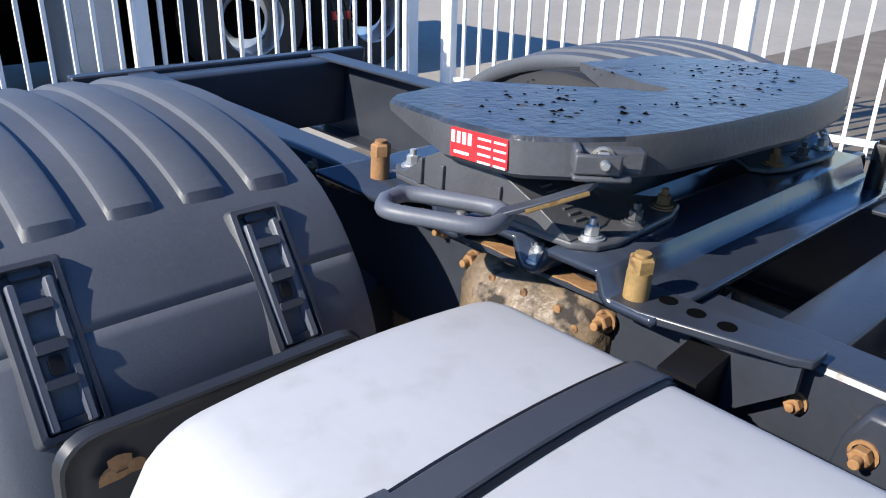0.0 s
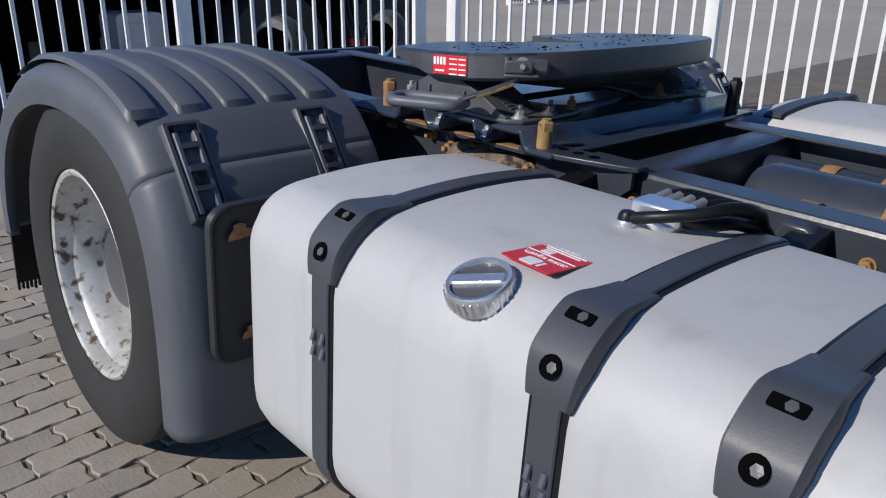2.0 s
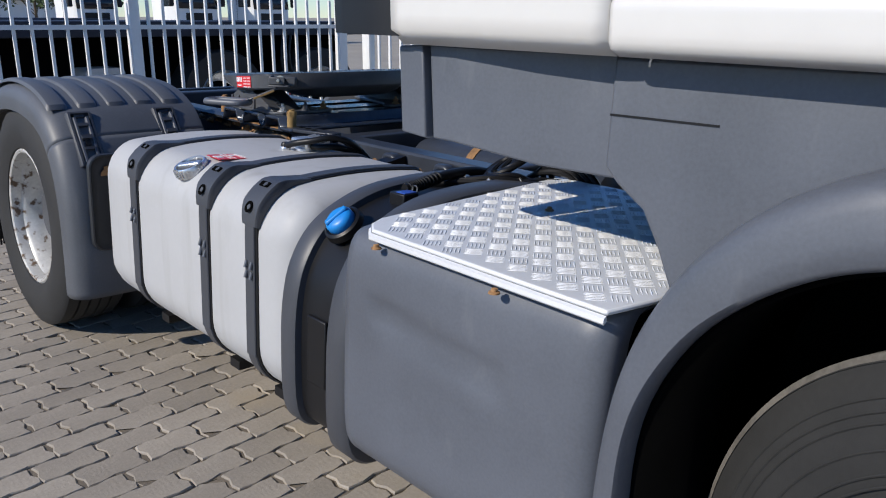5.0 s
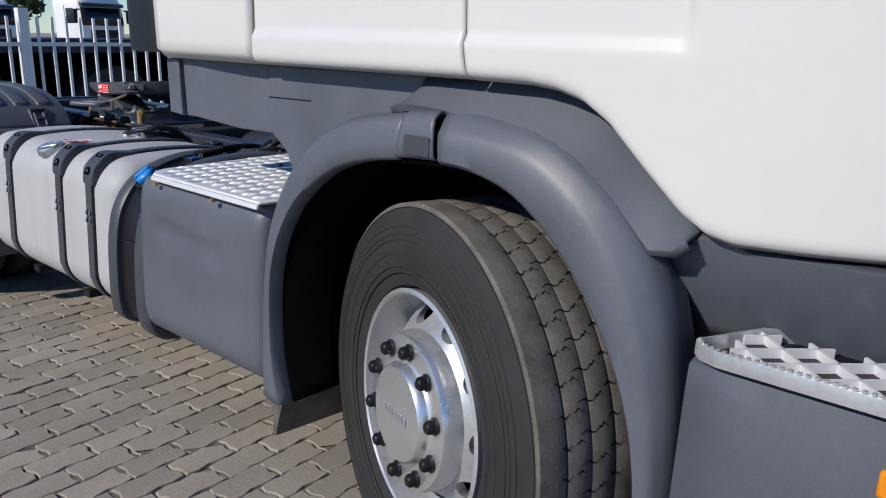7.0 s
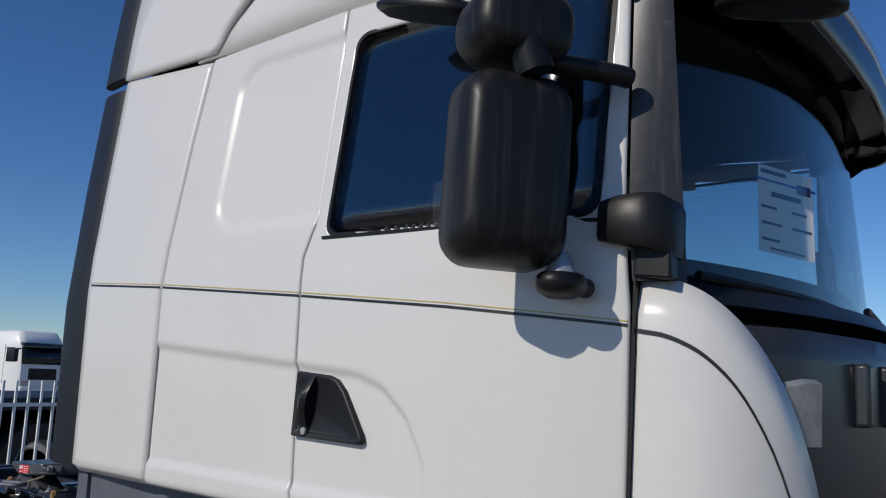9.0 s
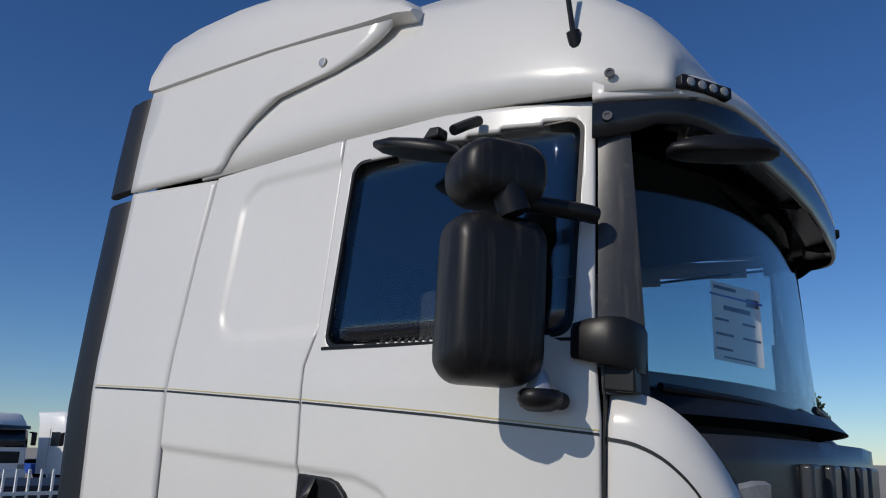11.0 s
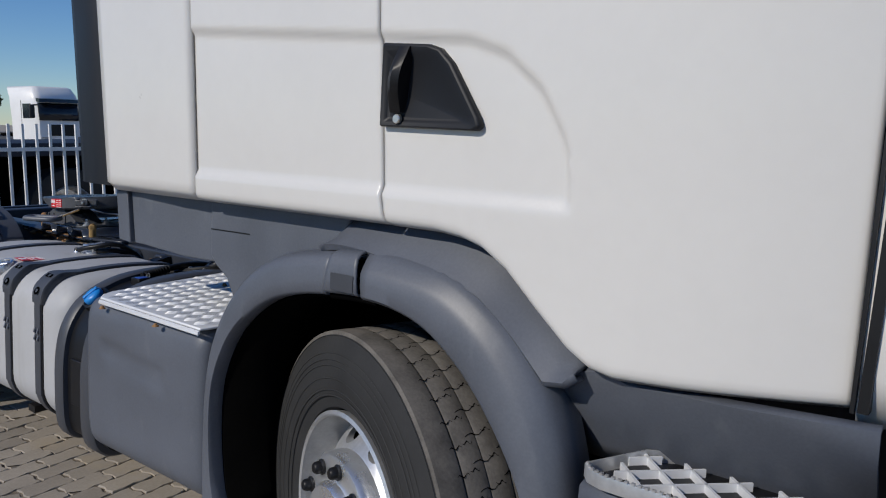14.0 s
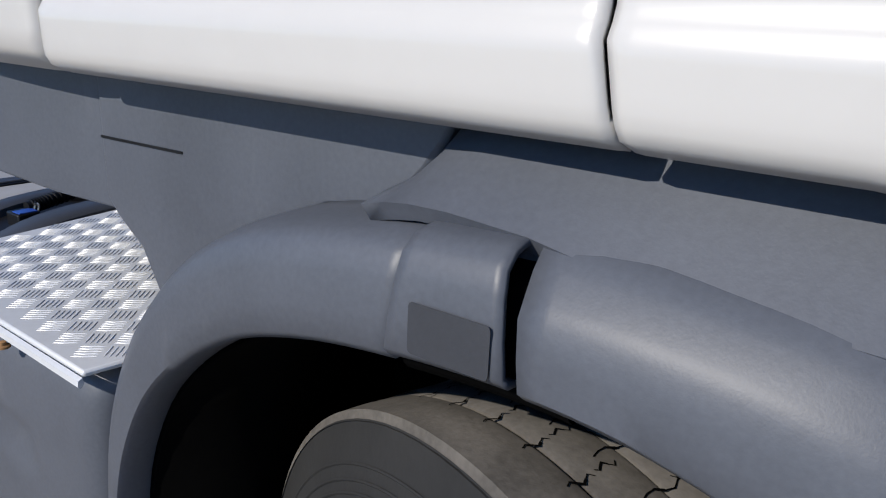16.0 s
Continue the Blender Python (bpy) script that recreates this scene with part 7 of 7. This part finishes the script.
# ---- far yard ----
def far_truck(x, y, rz, colour, high=3.55, rim=ALU, low=None, label="parked road tractor far across the yard"):
    t = thing("parked_truck", label, "truck", "trucks across the yard")
    m = pose(x, y, 0, 0, 0, rz)
    rings = [[m @ Vector((px + sx, py * s, z)) for px, py in ((0, -0.9), (0.06, -1.12), (0.25, -1.25), (2.1, -1.25), (2.1, 1.25), (0.25, 1.25), (0.06, 1.12), (0, 0.9))] for z, s, sx in ((0.45, 0.98, 0.0), (0.9, 1.0, 0.0), (1.8, 1.0, 0.0), (2.6, 0.985, 0.12), (2.85, 0.97, 0.16), (high - 0.35, 0.94, 0.3), (high - 0.08, 0.88, 0.5), (high, 0.78, 0.65))]
    cab_body = part("cab_body", loft(rings), colour, t, smooth=40)
    ws = loft([[m @ Vector((px + 0.13 * (z - 1.8), py, z)) for py, px in ((-1.13, 0.06), (-0.9, -0.015), (0, -0.03), (0.9, -0.015), (1.13, 0.06))] for z in (1.75, 2.1, 2.58)], False)
    part("windscreen", ws, DARKGLASS, t, smooth=40, solid=0.03)
    for sy in (-1, 1):
        part("side_window", prism_at([(0.40, 1.85), (1.15, 1.85), (1.15, 2.55), (0.52, 2.55)], m, sy * 1.235, sy * 1.262), DARKGLASS, t)
        part("door_line", prism_at([(1.28, 0.8), (1.295, 0.8), (1.295, 2.7), (1.28, 2.7)], m, sy * 1.24, sy * 1.256), BLACK, t)
        mirror = part("mirror", box((0.0, sy * 1.47 - 0.12, 1.85), (0.16, sy * 1.47 + 0.12, 2.5), m), BLACK, t, bevel=0.05)
        part("mirror_arm", box((0.06, min(sy * 1.2, sy * 1.4), 2.45), (0.11, max(sy * 1.2, sy * 1.4), 2.52), m), BLACK, mirror)
        part("headlamp", box((-0.012, sy * 0.92 - 0.2, 0.72), (0.05, sy * 0.92 + 0.2, 0.95), m), LENS, t, bevel=0.02)
        part("skirt", prism_at([(1.55, 0.45), (3.35, 0.45), (3.35, 0.95), (1.6, 0.95)], m, sy * 0.75, sy * 1.2), low or STRAPPING, t)
        for wx in (1.0, 4.55):
            wm = m @ Matrix.Translation((wx, sy * 1.06, 0.5)) @ (OUT if sy < 0 else OUT.inverted())
            w = part("wheel", lathe([(0.29, 0.13), (0.33, 0.15), (0.46, 0.15), (0.5, 0.11), (0.5, -0.3)], wm, 32), RUBBER, t)
            part("rim", lathe([(0.29, 0.13), (0.275, 0.12), (0.25, 0.02 if wx > 2 else 0.1), (0.12, 0.03 if wx > 2 else 0.13), (0.0001, 0.10)], wm, 28), rim, w)
        arc = [(4.55 + 0.6 * math.cos(radians(a)), 0.5 + 0.6 * math.sin(radians(a))) for a in range(15, 170, 12)]
        part("rear_fender", loft([[m @ Vector((px, sy * py, pz)) for px, pz in arc] for py in (0.6, 1.2)], False), STRAPPING, t, smooth=50, solid=0.02)
        part("tail_lamp", box((5.55, sy * 0.75 - 0.2, 0.75), (5.62, sy * 0.75 + 0.2, 0.9), m), FAR_RED, t)
    part("visor", loft([[m @ Vector((px + d, py, z)) for d, z in ((-0.16, 2.62), (-0.14, 2.78), (0.12, 2.82), (0.1, 2.66))] for py, px in ((-1.14, 0.12), (-0.8, 0.0), (0, -0.04), (0.8, 0.0), (1.14, 0.12))]), DARKGLASS, t)
    part("grille", box((-0.03, -0.75, 1.0), (0.03, 0.75, 1.55), m), BLACK, t, bevel=0.02)
    part("bumper", box((-0.10, -1.18, 0.3), (0.25, 1.18, 0.68), m), low or colour, t, bevel=0.08)
    part("frame", box((2.0, -0.42, 0.65), (5.6, 0.42, 0.95), m), DARK, t)
    part("fifth_wheel", box((3.95, -0.45, 1.08), (4.85, 0.45, 1.16), m), CASTIRON, t, bevel=0.05)
    part("pedestal", box((4.2, -0.4, 0.94), (4.6, 0.4, 1.09), m), DARK, t)
    return t


def prism_at(outline, m, lo, hi):
    return loft([[m @ Vector((x, lo, z)) for x, z in outline], [m @ Vector((x, hi, z)) for x, z in outline]])


WT = "white parked road tractor with a dark visor across the yard"
far_truck(-34.4, 16.8, 188, FAR_WHITE, 3.4, label=WT)
far_truck(-43.0, 15.0, 190, FAR_WHITE, 3.1, label=WT)
far_truck(-34.0, 20.7, 188, FAR_WHITE, 3.6, low=FAR_BLUE, label="white and blue parked tractor across the yard")
far_truck(-44.0, 6.5, 250, FAR_WHITE, 2.7, label=WT)
far_truck(-46.0, -2.0, 250, FAR_RED, 2.3, label="red parked lorry cab across the yard")
far_truck(-48.0, -9.0, 255, FAR_WHITE, 3.0, label=WT)
for x, y, rz, col, rim in ((-21.6, 22.0, 12, FAR_BLUE, GREYBOX), (-23.0, 26.3, 14, FAR_WHITE, FAR_RED), (-24.4, 30.5, 12, FAR_WHITE, GREYBOX), (-25.6, 34.8, 15, FAR_BLUE, FAR_RED), (-27.0, 39.2, 13, FAR_WHITE, ALU)):
    far_truck(x, y, rz, col, 3.5, rim)

# low white hall far behind the trucks
hall = thing("storage_hall", "long low white storage hall at the far edge of the yard", "building")
part("wall", box((-95, -60, 0), (-80, 30, 2.7)), FAR_WHITE, hall)
part("roof", prism([(-60.5, 2.7), (30.5, 2.7), (30.5, 2.95), (-60.5, 2.95)], "x", -95.5, -79.5), GREYBOX, hall)
for k in range(6):
    d = part("door", box((-80.05, -50 + 13 * k, 0), (-79.98, -46 + 13 * k, 2.4)), GREYBOX, hall)


# yellow excavator and a blue skip
def excavator(x, y):
    e = thing("excavator", "yellow tracked excavator parked across the yard", "excavator")
    m = pose(x, y, 0, 0, 0, 25)
    for sy in (-1, 1):
        part("track", loft([[m @ Vector((px, sy * py, pz)) for px, pz in rounded((-1.6, 0.0), (1.6, 0.75), 0.36, 5)] for py in (0.75, 1.25)]), RUBBER, e)
    part("body", prism_at([(-1.7, 0.9), (1.2, 0.9), (1.2, 1.4), (-0.4, 1.9), (-1.7, 1.8)], m, -1.2, 1.2), FAR_YELLOW, e, bevel=0.08)
    part("operator_cab", prism_at([(0.0, 1.4), (1.3, 1.4), (1.1, 2.8), (0.05, 2.85)], m, 0.2, 1.15), DARKGLASS, e, bevel=0.05)
    part("boom", tube([m @ Vector(v) for v in ((1.0, -0.2, 1.4), (2.0, -0.2, 3.2), (3.4, -0.2, 3.6), (4.4, -0.2, 2.2), (4.7, -0.2, 0.9))], 0.2, 8, 3), FAR_YELLOW, e)
    part("bucket", prism_at([(4.3, 0.3), (5.0, 0.0), (5.2, 0.5), (4.8, 1.0)], m, -0.7, 0.3), DARK, e)


excavator(-12.5, 36.0)
skip = thing("skip", "blue steel skip container across the yard", "container")
part("body", prism_at([(-1.4, 0.0), (1.4, 0.0), (1.9, 1.5), (-1.9, 1.5)], pose(-21, 46, 0, 0, 0, 30), -0.9, 0.9), FAR_BLUE, skip, bevel=0.05)


# ---- trees ----
def tree(x, y, h, spread, seed):
    rg = random.Random(seed)
    t = thing("tree", "broad-leaved green tree at the edge of the yard", "tree", "trees at the edge of the yard")
    limbs = []
    for k in range(9):
        a, s = k * 2.4 + rg.uniform(-0.4, 0.4), rg.uniform(0.45, 0.8) * spread
        z0 = h * rg.uniform(0.22, 0.5)
        limbs.append(((x, y, z0), (x + 0.5 * s * math.cos(a), y + 0.5 * s * math.sin(a), z0 + 0.16 * h), (x + s * math.cos(a), y + s * math.sin(a), z0 + rg.uniform(0.2, 0.4) * h)))
    bm = loft([[(x + r * math.cos(a), y + r * math.sin(a), z) for a in [2 * math.pi * k / 9 for k in range(9)]] for z, r in ((0, 0.035 * h), (0.1 * h, 0.022 * h), (0.5 * h, 0.013 * h), (0.85 * h, 0.004 * h))])
    for p in limbs:
        add_tube(bm, p, 0.006 * h, 6, 3)
    part("trunk", bm, BARK, t)
    vs, fs = [], []
    centres = [Vector(p[2]) for p in limbs] + [Vector((x + rg.uniform(-0.3, 0.3) * spread, y + rg.uniform(-0.3, 0.3) * spread, h * rg.uniform(0.62, 0.92))) for _ in range(9)]
    for c in centres:
        R = rg.uniform(0.26, 0.42) * spread
        for _ in range(150):
            d = Vector((rg.gauss(0, 1), rg.gauss(0, 1), rg.gauss(0, 0.8))).normalized() * R * rg.uniform(0.5, 1.05)
            o = c + d
            u = Vector((rg.gauss(0, 1), rg.gauss(0, 1), rg.gauss(0, 1))).normalized()
            w = u.cross(Vector((rg.gauss(0, 1), rg.gauss(0, 1), rg.gauss(0, 1)))).normalized()
            s = rg.uniform(0.02, 0.042) * h
            n = len(vs)
            vs += [tuple(o - u * s), tuple(o + w * s * 0.6), tuple(o + u * s), tuple(o - w * s * 0.6)]
            fs.append((n, n + 1, n + 2, n + 3))
    me = bpy.data.meshes.new("crown")
    me.from_pydata(vs, [], fs)
    me.materials.append(LEAF)
    ob = tagged(new("crown", me), "uneven crown of small leaves", kind="stuff")
    ob.parent = t


for k, (x, y, h, w) in enumerate(((-62, 17.5, 5.6, 2.8), (-65, 20.8, 4.6, 2.4), (-66, 13.0, 5.2, 2.8), (-70, 26.0, 6.4, 2.9), (-55, 55, 8, 3.6), (-45, 66, 9, 4), (-30, 74, 8, 4), (-12, 78, 8.5, 4), (6, 76, 8, 4))):
    tree(x, y, h, w, 40 + k)


# ---- paving bricks ----
def brick_mesh(seed):
    rng = random.Random(seed)
    L, W = 0.100, 0.0555
    base = [(-L, -W), (-L * 0.45, -W - 0.006), (L * 0.1, -W + 0.004), (L * 0.55, -W - 0.005), (L, -W + 0.002), (L + 0.008, -W * 0.4), (L - 0.006, W * 0.25), (L, W), (L * 0.55, W + 0.004), (L * 0.1, W - 0.005), (-L * 0.45, W + 0.005), (-L, W), (-L + 0.007, W * 0.3), (-L - 0.006, -W * 0.35)]
    base = [(x + rng.uniform(-0.0015, 0.0015), y + rng.uniform(-0.0015, 0.0015)) for x, y in base]
    bm = bmesh.new()
    tilt = (rng.uniform(-0.02, 0.02), rng.uniform(-0.03, 0.03))
    add_loft(bm, [[(x * s, y * s, z + (tilt[0] * x + tilt[1] * y if z > 0 else 0)) for x, y in base] for z, s in ((-0.004, 1.0), (0.011, 0.995), (0.0155, 0.955))], True, False)
    top = [v for v in bm.verts if v.co.z > 0.0125]
    bm.faces.new(sorted(top, key=lambda v: math.atan2(v.co.y, v.co.x)))
    bmesh.ops.recalc_face_normals(bm, faces=bm.faces[:])
    me = bpy.data.meshes.new("brick")
    bm.to_mesh(me)
    bm.free()
    me.materials.append(PAVER)
    return me


BRICKS = [brick_mesh(k) for k in range(6)]
TURN_P = Matrix.Rotation(radians(94), 4, "Z")
rng = random.Random(5)
verts, faces = [], []
tables = [([tuple(v.co) for v in me.vertices], [tuple(p.vertices) for p in me.polygons]) for me in BRICKS]
for r in range(-28, 62):
    for k in range(-40, 12):
        u, v = (k + (0.5 if r % 2 else 0.0) + 0.06 * math.sin(r * 2.1)) * 0.2075, -r * 0.1185
        q = TURN_P @ Vector((u, v, 0))
        x, y = q.x + 0.05, q.y
        if not (-2.4 < x < 5.6 and -5.2 < y < 0.2):
            continue
        m = Matrix.Translation((x, y, rng.uniform(-0.0025, 0.0015))) @ TURN_P @ Matrix.Rotation(math.pi * rng.randrange(2) + rng.uniform(-0.012, 0.012), 4, "Z")
        i = rng.randrange(6)
        if -0.75 < x < 2.9 and -2.15 < y < -0.95:
            ob = new("brick", BRICKS[i])
            ob.parent = pave
            ob.matrix_world = m
        else:
            n = len(verts)
            verts += [tuple(m @ Vector(c)) for c in tables[i][0]]
            faces += [tuple(a + n for a in f) for f in tables[i][1]]
me = bpy.data.meshes.new("far_bricks")
me.from_pydata(verts, [], faces)
me.materials.append(PAVER)
rest = tagged(new("brick_field", me), "brown-grey interlocking paving bricks", kind="stuff")
rest.parent = pave
